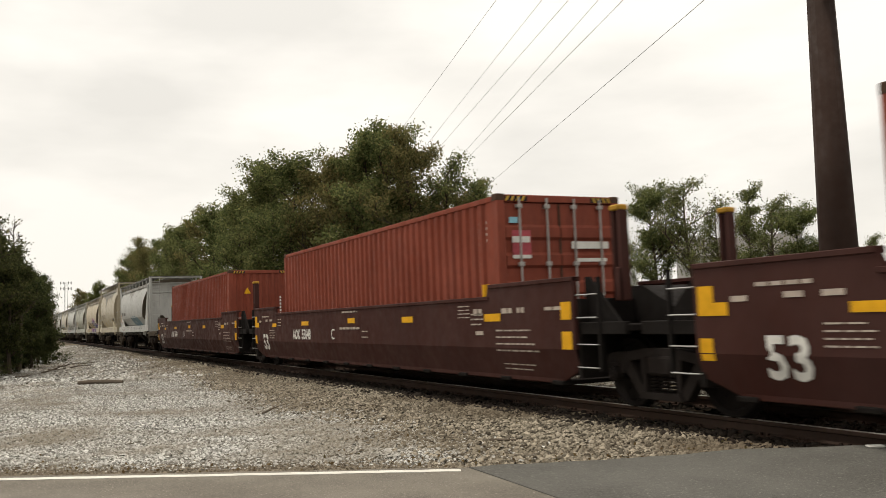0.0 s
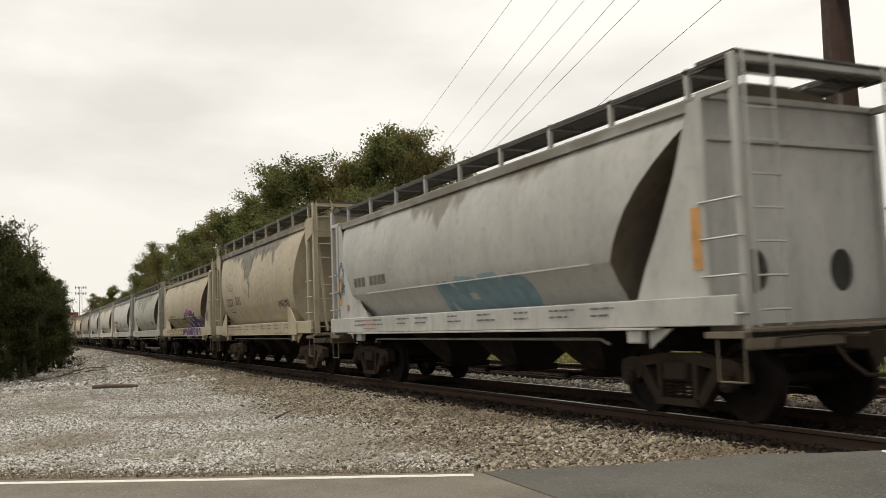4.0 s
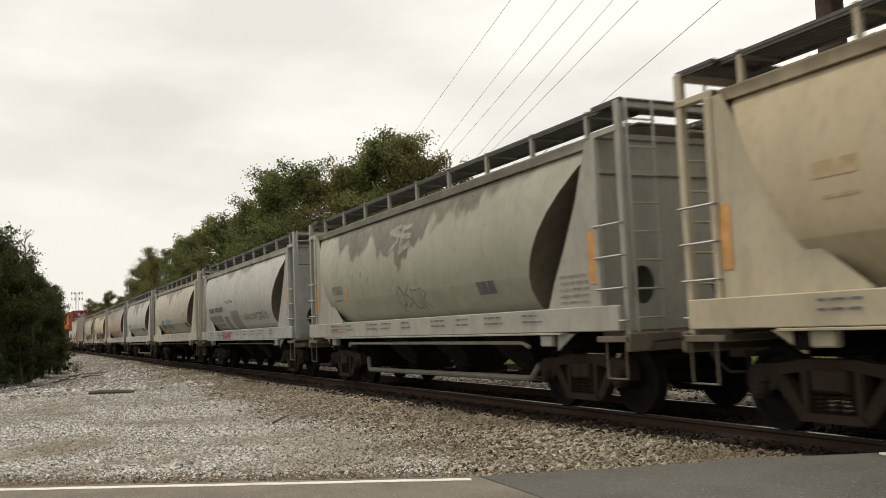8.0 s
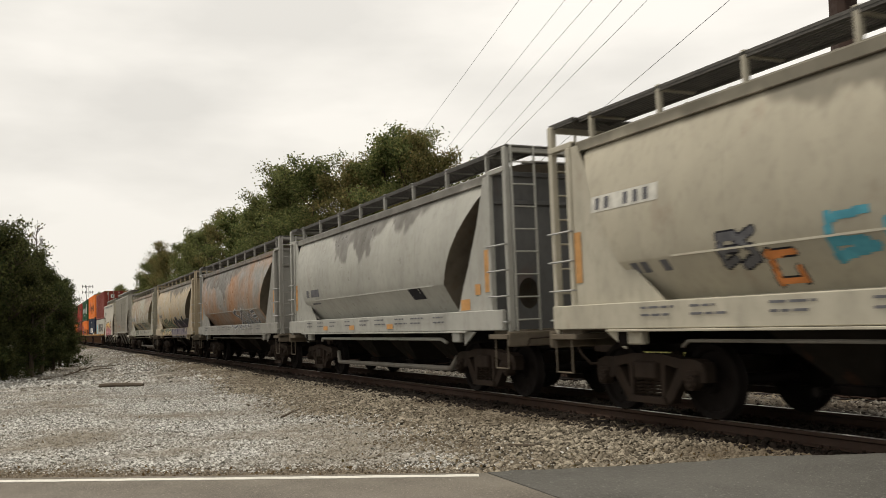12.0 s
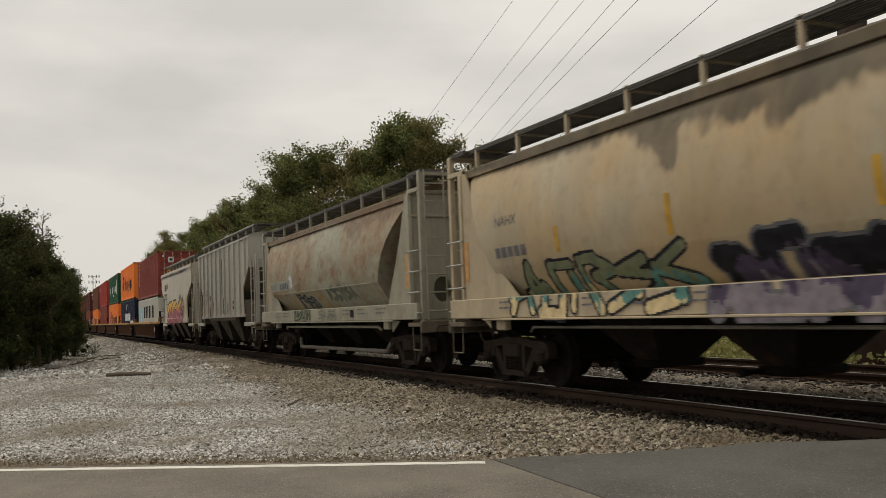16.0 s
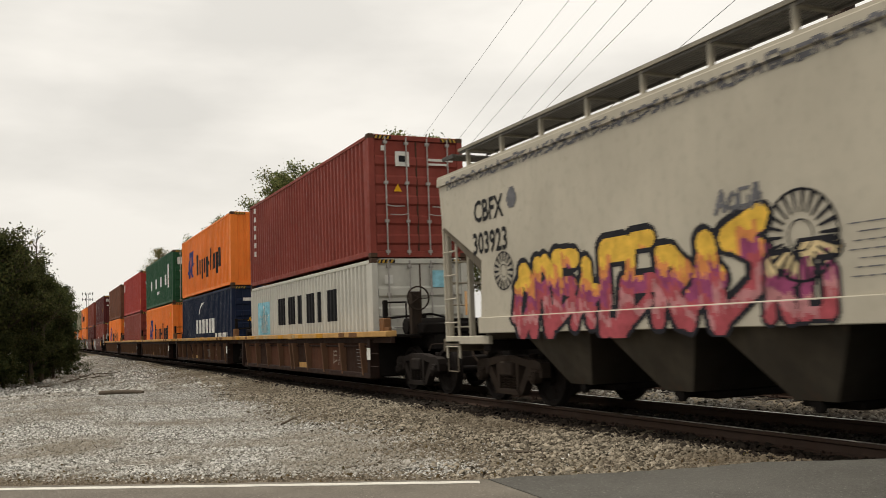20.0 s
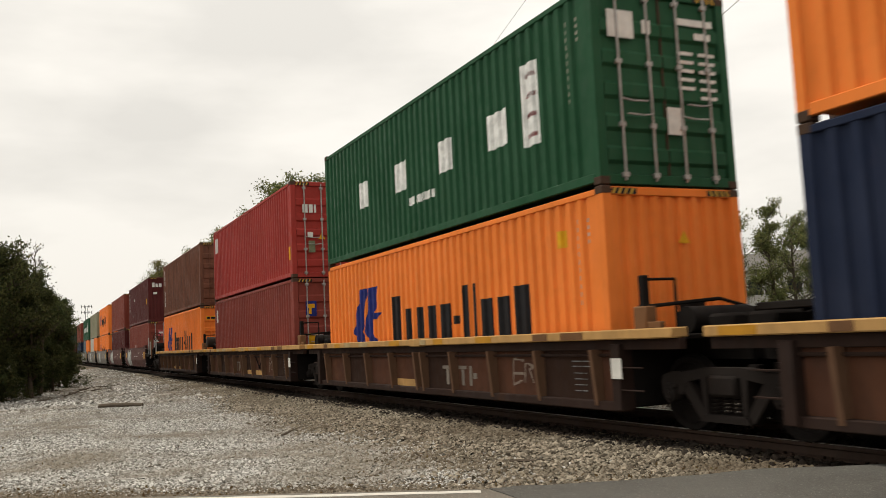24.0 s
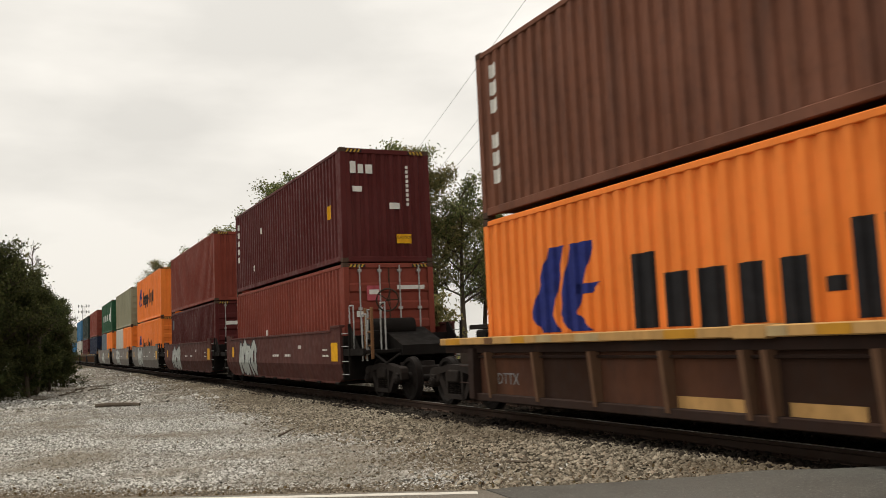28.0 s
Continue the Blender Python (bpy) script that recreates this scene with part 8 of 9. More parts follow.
            part("air_hose", "platform_hose", lambda g: g.path([(7.3, -1.15, 1.35), (7.9, -1.2, 1.05), (8.5, -1.1, 0.8), (8.8, -0.9, 1.0)], 0.028, 6), BLACK_STEEL, car)
        roll(car, f - 6.1)
    (lo, L), (hi, _) = stack(xf[0], container(names, C_RUST, "red-brown shipping container with a red door placard", front="doors", rods=GALV), container(names, C_DARK, "dark maroon shipping container with white marks on its end", front="panel"))
    end_marks(hi, [(-0.95, -0.8, 2.25, 2.55), (-0.74, -0.6, 2.25, 2.48), (-0.54, -0.36, 2.25, 2.48)], WHITE_MARK, "white block lettering")
    end_marks(hi, [(-0.9, -0.65, 1.78, 1.92), (0.08, 0.36, 1.36, 1.52)], WHITE_MARK, "white oval stickers")
    end_marks(hi, [(0.55, 0.62, 1.45 + 0.12 * k, 1.53 + 0.12 * k) for k in range(9)], WHITE_MARK, "upright code marks")
    end_marks(hi, [(0.25, 0.65, 0.48, 0.72)], YELLOW_MARK, "yellow caution label")
    pts, fs = letters("CAUTION", 0.105)
    stamp(hi, "lettering", "black caution lettering", BLACK_MARK, lambda g: g.add([(-0.0145, 0.262 + a * 0.86, 0.60 + c_) for a, c_ in pts], fs))
    side_blocks(hi, L, [(3.8, 4.0, 1.75, 1.95), (2.7, 2.9, 0.6, 0.8)], WHITE_MARK, "white stickers")
    side_blocks(hi, L, [(L - 1.15, L - 0.85, 1.2, 1.55)], YELLOW_MARK, "yellow sticker")
    side_blocks(hi, L, [(0.3, 0.55, 2.3 - 0.3 * k, 2.5 - 0.3 * k) for k in range(5)], WHITE_MARK, "upright row of white blocks")
    end_marks(lo, [(-0.62, -0.25, 1.95, 2.32)], GRAF_RED, "red door placard", 0.03)
    end_marks(lo, [(-0.56, -0.31, 2.1, 2.22)], WHITE_MARK, "white blocks on the placard", 0.035)
    end_marks(lo, [(0.2, 0.95, 2.22, 2.32), (-0.9, -0.6, 1.55, 1.7)], WHITE_MARK, "white code marks", 0.02)
    side_blocks(lo, L, [(4.2, 4.4, 1.2, 1.45)], WHITE_MARK, "white sticker")
    (lo, L), (hi, _) = stack(xf[1], container(names, C_DARK, "dark maroon shipping container", front="doors", rods=DULL_STEEL), container(names, C_RUST, "plain red-brown shipping container", front="panel"))
    end_marks(lo, [(-0.8, 0.1, 1.9, 2.05)], WHITE_MARK, "white block lettering", 0.02)
    side_blocks(lo, L, [(0.4, 0.9, 2.0, 2.5)], GRAF_GREY, "dark placard")
    (lo, L), (hi, _) = stack(xf[2], container(names, C_ORANGE, "orange shipping container with black block lettering", front="doors", rods=C_ORANGE), container(names, C_ORANGE, "orange shipping container stacked on another orange one", front="panel"))
    lettered_orange(lo, L, 1.0, 1.0, 0.8)
    lettered_orange(hi, L, 1.2, 1.1, 0.9)
    a, b_ = load(container(names, C_ORANGE, "short orange shipping container", 20, 2.896, "doors", C_ORANGE), xf[3], W_BASE), load(container(names, C_PALE, "short pale grey shipping container", 20, 2.896, "panel"), xf[3] - 6.13, W_BASE)
    hi, L = load(container(names, C_OLIVE, "olive-beige shipping container stacked over two short ones", front="doors"), xf[3], W_BASE + 2.908)
    code_marks(hi, L)
    a, b_ = load(container(names, C_ORANGE, "short orange shipping container", 20, 2.896, "doors", C_ORANGE), xf[4], W_BASE), load(container(names, painted("container_blue_grey", (0.12, 0.16, 0.19), 0.4, 0.1), "short blue-grey shipping container", 20, 2.896, "panel"), xf[4] - 6.13, W_BASE)
    hi, L = load(container(names, C_GREEN, "dark green shipping container with widely spaced white blocks", front="doors"), xf[4], W_BASE + 2.908)
    side_blocks(hi, L, [(2.4, 3.2, 1.12, 1.72), (4.65, 5.5, 1.12, 1.72), (6.9, 7.6, 1.12, 1.72), (8.95, 9.75, 1.12, 1.72), (10.2, 10.68, 0.92, 2.24)], STAR_WHITE, "widely spaced white blocks")
    far = [(-391.3, C_NAVY, C_RUST), (-407.0, C_DARK, painted("container_black_green", (0.02, 0.035, 0.03), 0.4, 0.1)), (-422.7, C_PALE, C_BLUE), (-438.4, C_BLUE, None), (-454.1, C_RUST, C_OLIVE), (-469.8, C_PALE, None)]
    for k, (f, low, high) in enumerate(far):
        car = ribbed_well("ribbed_well_car", 15.65, painted("well_black", (0.03, 0.03, 0.03), 0.5, 0.3), painted("well_black", (0.03, 0.03, 0.03)), "black ribbed well car at the far end of the train", WHEELS, rear=k == 5, first=k == 0)
        roll(car, f - 6.1)
        load(container(names, low, "shipping container in a far well car"), f, W_BASE)
        if high:
            load(container(names, high, "shipping container stacked on a far well car"), f, W_BASE + 2.908)


hopper_1(), hopper_2(), hopper_3(), hopper_4(), hopper_5(), hopper_6()
hopper_7(), hopper_8(), hopper_9(), hopper_10(), hopper_11(), hopper_12()
well_train()


# ---------------------------------------------------------------- trees, pole, wires and litter
def leaf_material(name, tones):
    m, t, b = blank(name, 0.7)
    geo = t.nodes.new("ShaderNodeNewGeometry")
    r = t.nodes.new("ShaderNodeValToRGB")
    els = r.color_ramp.elements
    while len(els) < len(tones):
        els.new(0.5)
    for k, (e, c) in enumerate(zip(els, tones)):
        e.position, e.color = k / (len(tones) - 1), (*c, 1)
    t.links.new(geo.outputs["Random Per Island"], r.inputs["Fac"])
    info = t.nodes.new("ShaderNodeObjectInfo")
    warm = blend(t, times(t, info.outputs["Random"], 0.2), r.outputs["Color"], (0.11, 0.075, 0.03))
    t.links.new(warm, b.inputs["Base Color"])
    tr = t.nodes.new("ShaderNodeBsdfTranslucent")
    t.links.new(warm, tr.inputs["Color"])
    mix = t.nodes.new("ShaderNodeMixShader")
    mix.inputs[0].default_value = 0.42
    t.links.new(b.outputs[0], mix.inputs[1])
    t.links.new(tr.outputs[0], mix.inputs[2])
    t.links.new(mix.outputs[0], t.nodes["Material Output"].inputs["Surface"])
    return m


LEAF_GREEN = leaf_material("green_foliage", [(0.052, 0.076, 0.030), (0.109, 0.138, 0.050), (0.175, 0.197, 0.074), (0.271, 0.265, 0.106)])
LEAF_AUTUMN = leaf_material("olive_autumn_foliage", [(0.077, 0.084, 0.033), (0.141, 0.143, 0.055), (0.209, 0.189, 0.077), (0.264, 0.204, 0.088)])
LEAF_MID = leaf_material("mid_green_foliage", [(0.017, 0.031, 0.013), (0.039, 0.056, 0.022), (0.072, 0.089, 0.032), (0.119, 0.128, 0.047)])
LEAF_DARK = leaf_material("dark_evergreen_foliage", [(0.015, 0.027, 0.013), (0.034, 0.053, 0.020), (0.068, 0.085, 0.031), (0.111, 0.115, 0.043)])
BARK = painted("tree_bark", (0.075, 0.058, 0.042), 0.7, 0.0, 0.9)


def leaf_mesh(name, points, normals_seed, size, material):
    rng = np.random.default_rng(normals_seed)
    n = len(points)
    a = rng.normal(size=(n, 3))
    a /= np.linalg.norm(a, axis=1, keepdims=True)
    b = np.cross(a, rng.normal(size=(n, 3)))
    b /= np.linalg.norm(b, axis=1, keepdims=True)
    s = size * rng.uniform(0.6, 1.3, (n, 1))
    c = np.cross(a, b) * s * 0.2
    p = np.asarray(points)
    quad = np.stack([p - a * s, p + b * s * 0.55 + c, p + a * s, p - b * s * 0.55 + c], 1).reshape(-1, 3)
    me = bpy.data.meshes.new(name)
    me.vertices.add(n * 4)
    me.vertices.foreach_set("co", quad.ravel())
    me.loops.add(n * 4)
    me.loops.foreach_set("vertex_index", np.arange(n * 4, dtype=np.int32))
    me.polygons.add(n)
    me.polygons.foreach_set("loop_start", np.arange(0, n * 4, 4, dtype=np.int32))
    me.materials.append(material)
    me.update(calc_edges=True)
    return me


def tree(name, label, height, spread, seed, leaves, leaf_size, leaf_mat, bare=0.0, low=0.25, forks=3):
    """A broad-leaved tree: tapered trunk, forking limbs, clumps of leaves round the twig ends. Foot at the origin."""
    rng = random.Random(seed)
    g, tips = Geo(), []
    def limb(p, d, length, r, depth):
        q = p
        for k in range(3):
            step = d * (length / 3)
            d = (d + Vector((rng.uniform(-.22, .22), rng.uniform(-.22, .22), rng.uniform(-.05, .16)))).normalized()
            q2 = q + step
            g.tube(q, q2, r * (1 - k * 0.2), r * (0.8 - k * 0.2) if k < 2 else r * 0.42, 6 if depth < 2 else 3, False)
            if depth < forks:
                for _ in range(2 if depth else 1):
                    if k or depth:
                        side = Vector((rng.uniform(-1, 1), rng.uniform(-1, 1), rng.uniform(-0.1, 0.9))).normalized()
                        limb(q2, (d * 0.5 + side).normalized(), length * rng.uniform(0.42, 0.62), r * 0.45, depth + 1)
            q = q2
        tips.append(q)
        if depth >= 2:
            tips.append(p.lerp(q, 0.5))
    top = Vector((0, 0, 0))
    n = 7
    axis = []
    for k in range(n + 1):
        u = k / n
        axis.append(Vector((0.10 * height * 0.2 * math.sin(u * 3 + seed), 0.02 * height * math.sin(u * 4 + seed * 2), height * 0.86 * u)))
    r0 = height * 0.018
    for k in range(n):
        g.tube(axis[k], axis[k + 1], r0 * (1 - k / n * 0.9), r0 * (1 - (k + 1) / n * 0.9), 8, False)
        if k / n > low * 0.7:
            for _ in range(3):
                a = rng.uniform(0, math.tau)
                u = (k + rng.random()) / n
                reach = spread * (1.15 - 0.75 * abs(u - 0.45) * 1.3) * rng.uniform(0.55, 1.0)
                limb(axis[k].lerp(axis[k + 1], rng.random()), Vector((math.cos(a), math.sin(a), rng.uniform(0.45, 1.3))).normalized(), reach * 0.6, r0 * 0.4 * (1 - k / n * 0.5), 1)
    tips.append(axis[-1])
    thing_ob = thing(name, label, "tree", "trees along the railway")
    me = g.mesh(name + "_wood", BARK, tidy=False)
    tk = new("trunk", me)
    tk.parent = thing_ob
    nr = np.random.default_rng(seed)
    tp = np.array([tuple(p) for p in tips])
    pick = nr.integers(0, len(tp), leaves)
    keep = nr.random(len(tp)) > bare
    pick = pick[keep[pick]]
    rad = spread * 0.115 * nr.uniform(0.5, 1.4, len(tp))
    off = np.clip(nr.normal(size=(len(pick), 3)), -1.7, 1.7) * 0.55
    pts = tp[pick] + off * rad[pick][:, None] * np.array([1, 1, 0.75])
    pts = pts[pts[:, 2] > height * low * 0.35]
    cr = new("crown", leaf_mesh(name + "_leaves", pts, seed + 1, leaf_size, leaf_mat))
    cr.parent = thing_ob
    return thing_ob


def evergreen(name, label, height, spread, seed, leaves, leaf_size):
    rng = np.random.default_rng(seed)
    ob = thing(name, label, "tree", "evergreen trees beside the gravel lot")
    g = Geo()
    g.tube((0, 0, -0.3), (0.05, 0, height * 0.95), height * 0.022, 0.02, 8, False)
    clumps = []
    for k in range(95):
        u = rng.random() ** 0.85
        a = rng.uniform(0, math.tau)
        rr = spread * (1.0 - u * 0.82) * rng.uniform(0.3, 1.15) * (0.7 + 0.3 * math.sin(a * 3 + seed))
        p = (rr * math.cos(a), rr * math.sin(a), height * (0.03 + 0.94 * u))
        clumps.append((*p, spread * rng.uniform(0.05, 0.20)))
        g.tube((0.02, 0, max(0.1, p[2] - 0.35 * rr)), p, 0.035 * (1 - u * 0.6), 0.008, 4, False)
    tk = new("trunk", g.mesh(name + "_wood", BARK, tidy=False))
    tk.parent = ob
    c = np.array(clumps)
    pick = rng.integers(0, len(c), leaves)
    pts = c[pick, :3] + rng.normal(size=(leaves, 3)) * c[pick, 3:] * np.array([1, 1, 0.7])
    pts = pts[pts[:, 2] > 0.03]
    cr = new("crown", leaf_mesh(name + "_leaves", pts, seed + 1, leaf_size, LEAF_DARK))
    cr.parent = ob
    return ob


def plant_trees():
    kinds = [tree("broadleaf_tree", "tall green broad-leaved tree behind the railway", 13.5, 4.6, 3, 21000, 0.088, LEAF_GREEN),
             tree("broadleaf_tree", "tall olive tree turning autumn brown", 13.5, 4.8, 8, 20000, 0.088, LEAF_AUTUMN),
             tree("broadleaf_tree", "dense dark green tree behind the railway", 13.0, 4.2, 15, 23000, 0.088, LEAF_GREEN, low=0.1),
             tree("thin_tree", "thin tree with sparse leaves and bare twigs", 11.0, 3.9, 21, 8000, 0.075, LEAF_GREEN, 0.25, 0.35),
             tree("thin_tree", "slender green tree with an open crown", 10.0, 2.6, 27, 12000, 0.07, LEAF_GREEN, 0.12, 0.15)]
    natural = [13.5, 13.5, 13.0, 11.0, 10.0]
    spots = [(-149, 17.6, 13.3, 2), (-139, 18.5, 13.2, 0), (-128.9, 17.2, 13.0, 1), (-118.7, 18.4, 13.6, 2), (-110.5, 18.6, 13.6, 0), (-103.5, 18.0, 13.2, 2), (-97, 20, 13.4, 1), (-91.3, 18.6, 13.0, 2),
             (-84.0, 19.0, 13.2, 0), (-77.8, 19.2, 12.9, 2), (-73, 20.5, 14.6, 0), (-69.5, 18.9, 14.7, 2), (-65.2, 19.7, 15.0, 0), (-62.5, 21.3, 13.8, 1), (-60.0, 22.6, 14.4, 1), (-57.5, 22.6, 15.6, 0),
             (-55.5, 23.2, 15.3, 0), (-53.8, 24.6, 14.0, 1), (-52.6, 26.4, 13.0, 3), (-53.0, 29.3, 11.4, 3), (-65, 27, 13.0, 2), (-75, 28, 12.5, 0), (-88, 27, 12.0, 1), (-58, 31, 11.6, 1),
             (-46.0, 38.2, 10.3, 0), (-43.0, 38.9, 10.3, 3), (-44.9, 43.2, 8.9, 3), (-38.6, 39.4, 8.9, 4), (-39.0, 41.8, 8.6, 3), (-40.0, 45.0, 8.3, 0), (-36.9, 47.6, 6.0, 3), (-57.7, 41.6, 8.4, 1),
             (-56.2, 43.7, 8.2, 3), (-259.4, 18.3, 12.0, 1), (-239.2, 20.3, 13.2, 2), (-229.0, 22.7, 12.0, 0), (-210, 24, 11.5, 2), (-190, 22, 11.5, 1), (-172, 20, 11.6, 2), (-160, 19, 11.5, 0),
             (-300, 20, 12, 2), (-280, 23, 12, 0), (-320, 12, 11, 1)]
    rng = random.Random(4)
    used = set()
    for x, y, h, k in spots:
        s = h / natural[k] * (1.10 if x < -70 else 1.03)
        m = pose(x, y, -0.55, 0, 0, rng.uniform(0, 360))
        if k not in used:
            used.add(k)
            kinds[k].scale = (s, s, s)
            kinds[k].matrix_basis = m @ Matrix.Diagonal((s, s, s, 1))
        else:
            ob = copy_thing(kinds[k], m)
            ob.scale = (s * rng.uniform(0.95, 1.15), s * rng.uniform(0.95, 1.15), s)
    shrub = tree("shrub", "low roadside shrub with mixed leaves", 3.4, 1.9, 33, 3600, 0.085, LEAF_AUTUMN, 0.1, 0.0, 2)
    shrub.matrix_basis = pose(-34, 15.5, -0.5)
    for i in range(34):
        x = -22 - i * 4.2 + rng.uniform(-1.6, 1.6)
        ob = copy_thing(shrub, pose(x, 15.5 + rng.uniform(-1.2, 2.0) + (4 if x > -40 else 0), -0.55, 0, 0, rng.uniform(0, 360)))
        s = rng.uniform(0.6, 1.3) * (0.5 if x > -40 else 1.0)
        ob.scale = (s * 1.2, s * 1.2, s)
    # dense evergreens at the edge of the lot
    e = [evergreen("cedar_tree", "dark dense evergreen at the edge of the gravel lot", 7.4, 2.1, 5, 24000, 0.06),
         evergreen("cedar_tree", "dark dense evergreen leaning over the gravel edge", 6.0, 1.9, 9, 20000, 0.06)]
    e[0].matrix_basis = pose(-34.4, -2.75, -0.35)
    e[1].matrix_basis = pose(-36.5, -1.95, -0.35)
    for k, x, y, s, r in ((0, -40.5, -1.5, 0.85, 70), (1, -44.0, -0.6, 0.9, 160), (1, -35.8, -4.6, 1.12, 40), (0, -48.5, 0.3, 0.8, 200), (0, -38.0, -6.4, 1.15, 300), (1, -53.0, 1.1, 0.8, 20), (1, -32.4, -3.1, 0.5, 250), (0, -59.5, 1.9, 0.7, 110), (1, -43.0, -3.2, 1.2, 10)):
        ob = copy_thing(e[k], pose(x, y, -0.35, 0, 0, r))
        ob.scale = (s, s, s)
    bush = tree("leafy_bush", "leafy green tree at the edge of the gravel lot", 5.6, 2.1, 52, 17000, 0.05, LEAF_MID, 0.0, 0.12)
    bush.matrix_basis = pose(-37.2, 0.1, -0.35) @ Matrix.Diagonal((0.86, 0.86, 0.82, 1))
    for x, y, s, r in ((-36.2, -1.25, 1.12, 130), (-34.6, -2.3, 1.25, 220), (-42.5, 0.5, 0.85, 60), (-38.6, -0.8, 1.0, 300), (-47.0, 1.3, 0.8, 20)):
        ob = copy_thing(bush, pose(x, y, -0.35, 0, 0, r))
        ob.scale = (s, s, s)
    for x, y, s, r in ((-33.6, -2.2, 0.36, 15), (-35.2, -0.9, 0.34, 95), (-38.2, -0.1, 0.36, 200), (-31.8, -3.2, 0.3, 260), (-42.0, 0.9, 0.36, 330), (-46.5, 1.6, 0.4, 80)):
        ob = copy_thing(e[1], pose(x, y, -0.4, 0, 0, r))
        ob.scale = (s * 1.5, s * 1.5, s)
    twig = tree("bare_sapling", "bare thin sapling behind the cedars", 6.6, 1.3, 41, 260, 0.06, LEAF_AUTUMN, 0.6, 0.3)
    twig.matrix_basis = pose(-38.5, 0.3, -0.35)


STEEL_POLE = painted("weathering_steel", (0.026, 0.014, 0.010), 0.4, 0.3, 0.7, rust_col=(0.045, 0.021, 0.013), seed=71)
POLE_X, POLE_Y = -12.95, 15.75
# way to each wire at two heights of view, and its height above the eye
WIRES = [((-0.811, 0.477, 0.341), (-0.891, 0.399, 0.216), 16.0), ((-0.786, 0.519, 0.337), (-0.881, 0.429, 0.202), 14.6), ((-0.770, 0.543, 0.335), (-0.878, 0.438, 0.193), 13.2),
         ((-0.752, 0.569, 0.332), (-0.866, 0.464, 0.187), 12.2), ((-0.738, 0.590, 0.329), (-0.864, 0.469, 0.182), 11.2), ((-0.686, 0.654, 0.319), (-0.866, 0.481, 0.141), 10.0)]


def build_line():
    pole = thing("power_pole", "tall dark rust-brown tapered steel power pole", "power pole", m=pose(POLE_X, POLE_Y, -0.4))
    part("shaft", "pole_shaft", lambda g: (g.tube((0, 0, 0), (0, 0, 3.0), 0.425, 0.385, 12, False), g.tube((0, 0, 3.0), (0, 0, 8.4), 0.385, 0.275, 12, False), g.tube((0, 0, 8.4), (0, 0, 20.5), 0.275, 0.14, 12)), STEEL_POLE, pole)
    part("base_plate", "pole_base", lambda g: g.tube((0, 0, -0.1), (0, 0, 0.12), 0.62, n=16), STEEL_POLE, pole)
    other = thing("power_pole", "distant steel power pole among the trees", "power pole", m=pose(-142, 54, -0.6))
    part("shaft", "far_pole_shaft", lambda g: g.tube((0, 0, 0), (0, 0, 20), 0.36, 0.14, 10), STEEL_POLE, other)
    ends = []
    for k, (a, b_, h) in enumerate(WIRES):
        pa, pb = Vector(a) * (h / a[2]), Vector(b_) * (h / b_[2])
        way = pa - pb
        near = pa + way * ((POLE_X + 0.0 - pa.x) / way.x)
        far = pa + way * ((-142 - pa.x) / way.x)
        near.z = far.z = h + EYE[2]
        g = Geo().tube(near, far, 0.010, None, 5, False)
        tagged(new("power_line", g.mesh("power_line", BLACK_STEEL, tidy=False)), "thin dark overhead power line", "power line", "overhead lines")
        for base, end in ((Vector((POLE_X, POLE_Y, -0.4)), near), (Vector((-142, 54, -0.6)), far)):
            owner = pole if base.x > -50 else other
            loc = end - base
            part("crossarm", "arm_%d_%d" % (k, base.x > -50), lambda g, loc=loc: (g.tube((0, 0, loc.z), (loc.x, loc.y, loc.z + 0.02), 0.06, 0.045, 8), g.tube((loc.x, loc.y, loc.z - 0.14), (loc.x, loc.y, loc.z + 0.16), 0.05, 0.05, 8)), STEEL_POLE, owner)


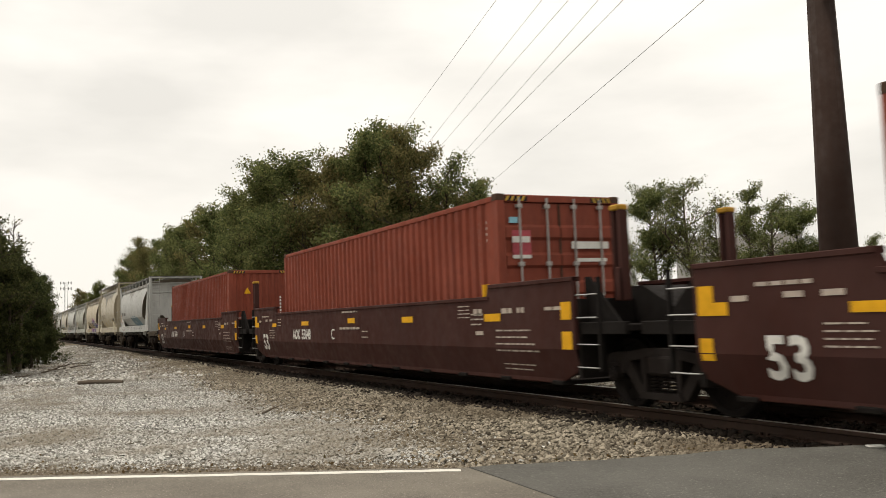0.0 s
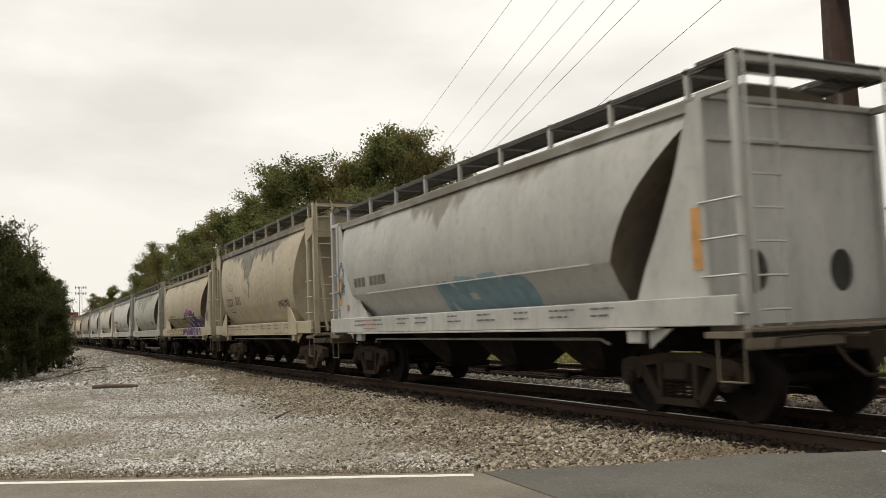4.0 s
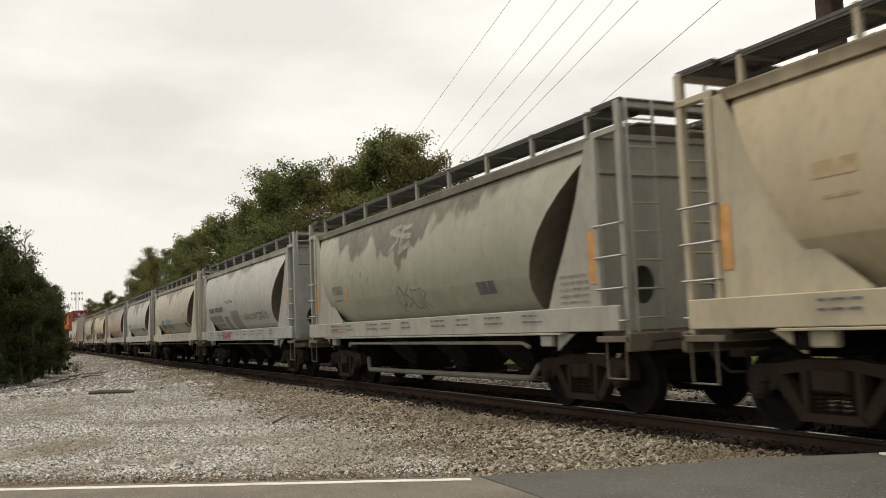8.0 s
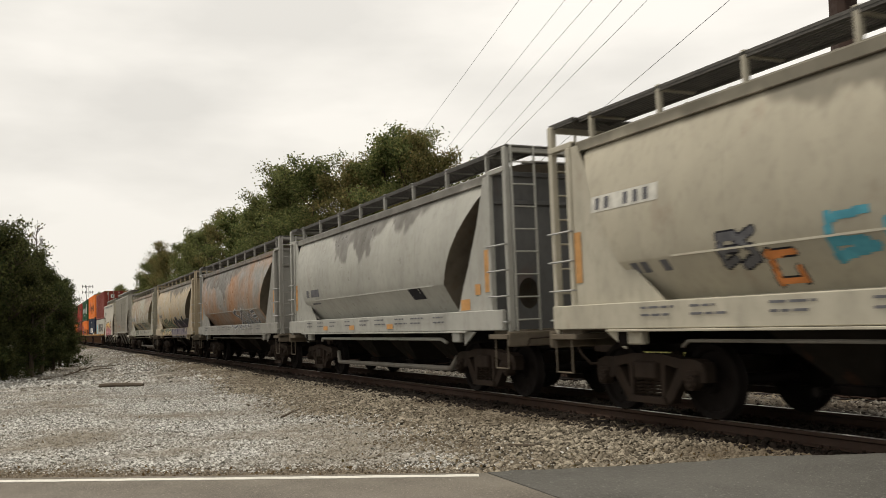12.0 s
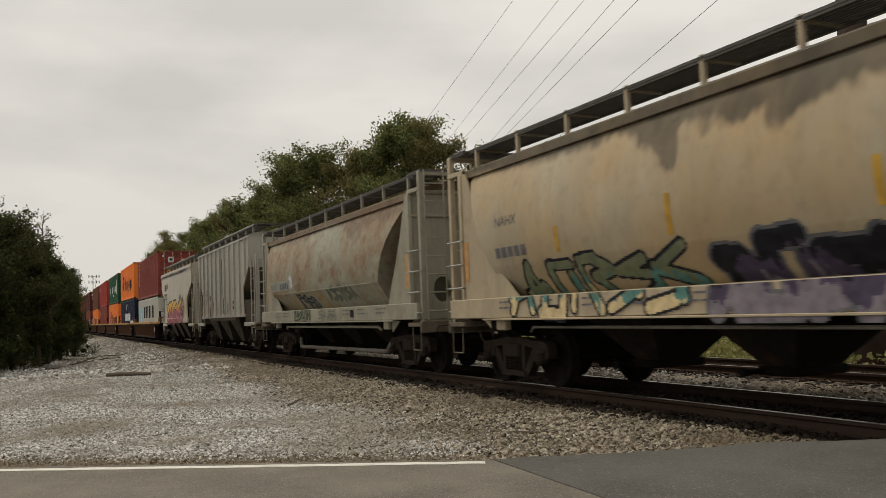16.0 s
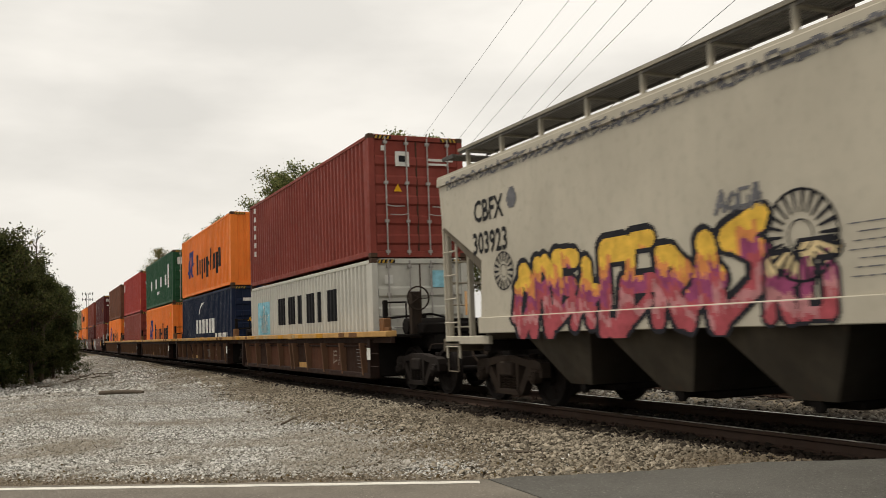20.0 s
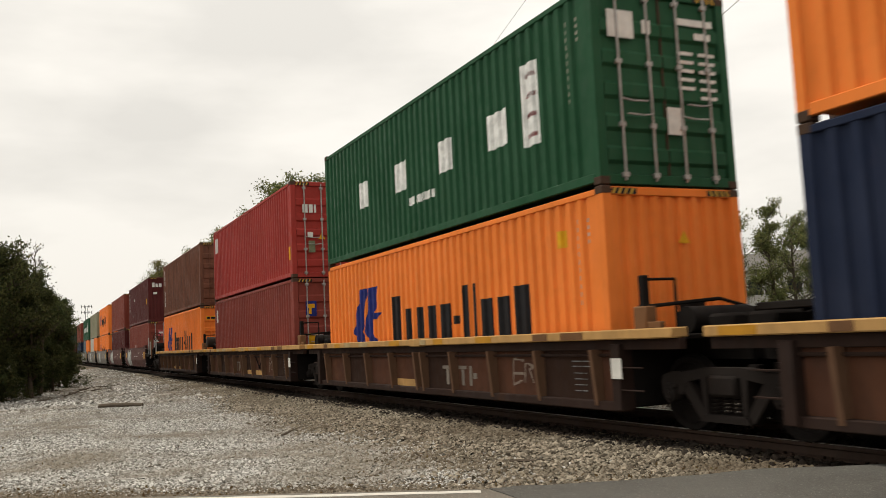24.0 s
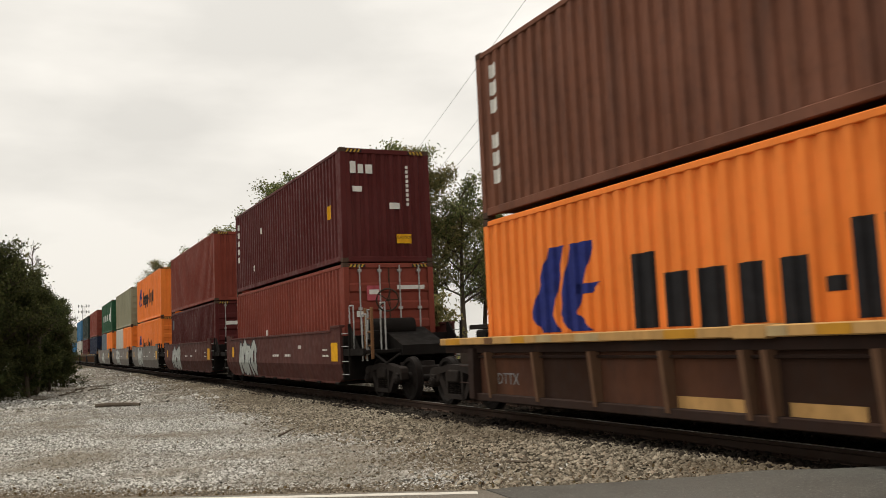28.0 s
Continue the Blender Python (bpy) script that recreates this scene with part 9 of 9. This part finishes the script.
def build_far_things():
    mast = thing("antenna_mast", "distant lattice antenna mast above the trees", "mast", m=pose(-299, 16.2, 0))
    def lattice(g):
        for s in ((-.5, -.4), (.5, -.4), (0, .5)):
            g.tube((s[0], s[1], 0), (s[0] * .6, s[1] * .6, 16.5), 0.07, n=4)
        for k in range(11):
            z = k * 1.5
            g.tube((-.5, -.4, z), (.45, -.4, z + 1.5), 0.04, n=4)
        for z in (14.6, 16.4):
            for y in (-1.5, -0.6, 0.7, 1.5):
                g.box(-0.1, 0.1, y - 0.13, y + 0.13, z - 0.42, z + 0.42)
            g.tube((0, -1.6, z), (0, 1.6, z), 0.06, n=4)
    part("lattice", "mast_lattice", lattice, painted("mast_grey", (0.12, 0.12, 0.12), 0.2, 0), mast)
    WALL = painted("whitewashed_wall", (0.60, 0.59, 0.56), 0.3, 0.02, 0.7)
    house = thing("far_building", "pale two-storey building beyond the trees", "building", m=pose(-60, 60, -0.6, 0, 0, 38))
    part("wall", "house_wall", lambda g: g.box(-5, 5, -4, 4, 0, 6.4), WALL, house)
    part("roof", "house_roof", lambda g: g.prism([(-4.4, 6.35), (4.4, 6.35), (0, 8.2)], -5.3, 5.3, "x"), painted("grey_roof", (0.16, 0.15, 0.14), 0.4, 0.05, 0.8), house)
    DARK_PANE = plain("dark_window_glass", (0.03, 0.035, 0.04), 0.15)
    for z in (1.2, 4.2):
        for x in (-3.2, 0, 3.2):
            w = part("window", "house_window", lambda g: (g.box(-0.65, 0.65, -0.06, 0.04, 0, 0.08), g.box(-0.65, 0.65, -0.06, 0.04, 1.42, 1.5), g.box(-0.65, -0.57, -0.06, 0.04, 0, 1.5), g.box(0.57, 0.65, -0.06, 0.04, 0, 1.5)), WALL, house, pose(x, -4.0, z))
            part("pane", "house_pane", lambda g: g.box(-0.57, 0.57, -0.02, 0.0, 0.08, 1.42), DARK_PANE, w)


def build_litter():
    WOOD = painted("weathered_log", (0.13, 0.105, 0.08), 0.8, 0.0, 0.9)
    g = Geo()
    pts = [(-0.62, 0, 0.05), (-0.3, 0.02, 0.075), (0.1, -0.01, 0.07), (0.5, 0.03, 0.055), (0.7, 0.01, 0.04)]
    for p, q in zip(pts, pts[1:]):
        g.tube(p, q, 0.062, 0.055, 8)
    g.tube((0.1, 0, 0.09), (0.25, 0.14, 0.16), 0.02, 0.01, 5)
    log = tagged(new("fallen_log", g.mesh("fallen_log", WOOD)), "weathered grey-brown piece of log lying on gravel", "log")
    log.matrix_basis = pose(-27.2, 2.33, ground_height(-27.2, 2.33), 0, 0, 58)
    rng = random.Random(9)
    def stick(x, y, ln, r, rot, lift=0.0):
        g = Geo()
        p, a = Vector((-ln / 2, 0, r)), 0.0
        for k in range(4):
            a += rng.uniform(-.35, .35)
            q = p + Vector((math.cos(a), math.sin(a), rng.uniform(-.1, .15) + lift)) * (ln / 4)
            q.z = max(q.z, r)
            g.tube(p, q, r * (1 - k * .18), r * (.82 - k * .18), 5)
            if k == 2:
                g.tube(p, p + Vector((0.1, 0.12, 0.09)) * ln, r * 0.6, r * 0.2, 4)
            p = q
        ob = tagged(new("stick", g.mesh("stick", WOOD)), "short dry brown stick lying on gravel", "stick", "sticks on the gravel")
        ob.matrix_basis = pose(x, y, ground_height(x, y), 0, 0, rot)
    stick(-14.3, 3.87, 0.34, 0.02, 80, 0.35)
    stick(-8.55, 4.95, 0.42, 0.022, 60)
    for x, y, ln, rot in ((-38.0, 1.9, 1.6, 35), (-39.5, 2.6, 1.2, 80), (-36.5, 1.5, 0.9, 120), (-41.0, 2.2, 1.9, 15), (-33.5, 0.6, 0.8, 70), (-44.0, 3.2, 1.4, 50)):
        stick(x, y, ln, 0.035, rot, 0.08)
    for _ in range(70):
        d, a = rng.choice((rng.uniform(8, 34), rng.uniform(28, 36))), radians(rng.uniform(150, 178))
        x, y = d * math.cos(a), d * math.sin(a)
        if x < road_left(y) - 0.3 and y < TY - 2.2:
            stick(x, y, rng.uniform(0.12, 0.4), rng.uniform(0.006, 0.014), rng.uniform(0, 180))
    # dead leaves and twigs along the verge
    nr = np.random.default_rng(3)
    n = 220
    y = nr.uniform(-1.0, TY - 1.4, n)
    edge = np.array([road_left(c) for c in y])
    x = edge - np.abs(nr.normal(0, 1, n)) * nr.choice([0.5, 5.0], n, p=[0.7, 0.3]) - 0.08
    z = np.array([ground_height(a, c) for a, c in zip(x, y)]) + 0.035
    lv = new("leaf_litter", leaf_mesh("leaf_litter", np.stack([x, y, z], 1), 8, 0.022, leaf_material("dead_leaves", [(0.10, 0.07, 0.04), (0.12, 0.08, 0.04), (0.17, 0.12, 0.06), (0.09, 0.08, 0.04)])))
    tagged(lv, "dead brown leaves scattered along the road verge", "leaf litter", kind="stuff")
    # weeds by the track and among the stones
    tuft = []
    for _ in range(420):
        if rng.random() < 0.65:
            x0, y0 = -4 - rng.random() ** 1.4 * 50, TY2 + rng.uniform(1.9, 6.5)
        else:
            x0, y0 = -6 - rng.random() * 40, TY2 + rng.uniform(1.6, 3.5)
        z0, hgt = ground_height(x0, y0), rng.uniform(0.2, 0.95) if y0 > TY else 0.1
        for _ in range(26):
            tuft.append((x0 + rng.gauss(0, 0.12), y0 + rng.gauss(0, 0.12), z0 + rng.random() * hgt))
    nr2 = np.random.default_rng(21)
    gx, gy = 6 - nr2.random(26000) ** 1.3 * 75, TY2 + 2.0 + nr2.random(26000) ** 1.2 * 8.0
    gz = np.array([ground_height(a, c) for a, c in zip(gx, gy)]) + nr2.random(26000) * 0.28
    tuft += list(zip(gx, gy, gz))
    wd = new("weeds", leaf_mesh("weeds", tuft, 12, 0.075, leaf_material("weed_foliage", [(0.12, 0.14, 0.045), (0.22, 0.24, 0.08), (0.32, 0.31, 0.12), (0.30, 0.25, 0.12)])))
    tagged(wd, "low yellow-green weeds along the ballast", "weeds", kind="stuff")


plant_trees()
build_line()
build_far_things()
build_litter()


# ---------------------------------------------------------------- what moves
def motions():
    marks = list(range(29))
    for ob, x, z in ROLLING:
        walk(ob, [(t, pose(x + travel(t), TY, z)) for t in marks])
    steps = [k / FPS for k in range(28 * FPS + 1)]
    turn = [math.degrees(travel(t) / WHEEL_R) for t in steps]
    for ws in WHEELS:
        x = ws.matrix_basis.translation.x
        walk(ws, [(t, pose(x, 0, WHEEL_R, 0, a, 0)) for t, a in zip(steps, turn)])


motions()
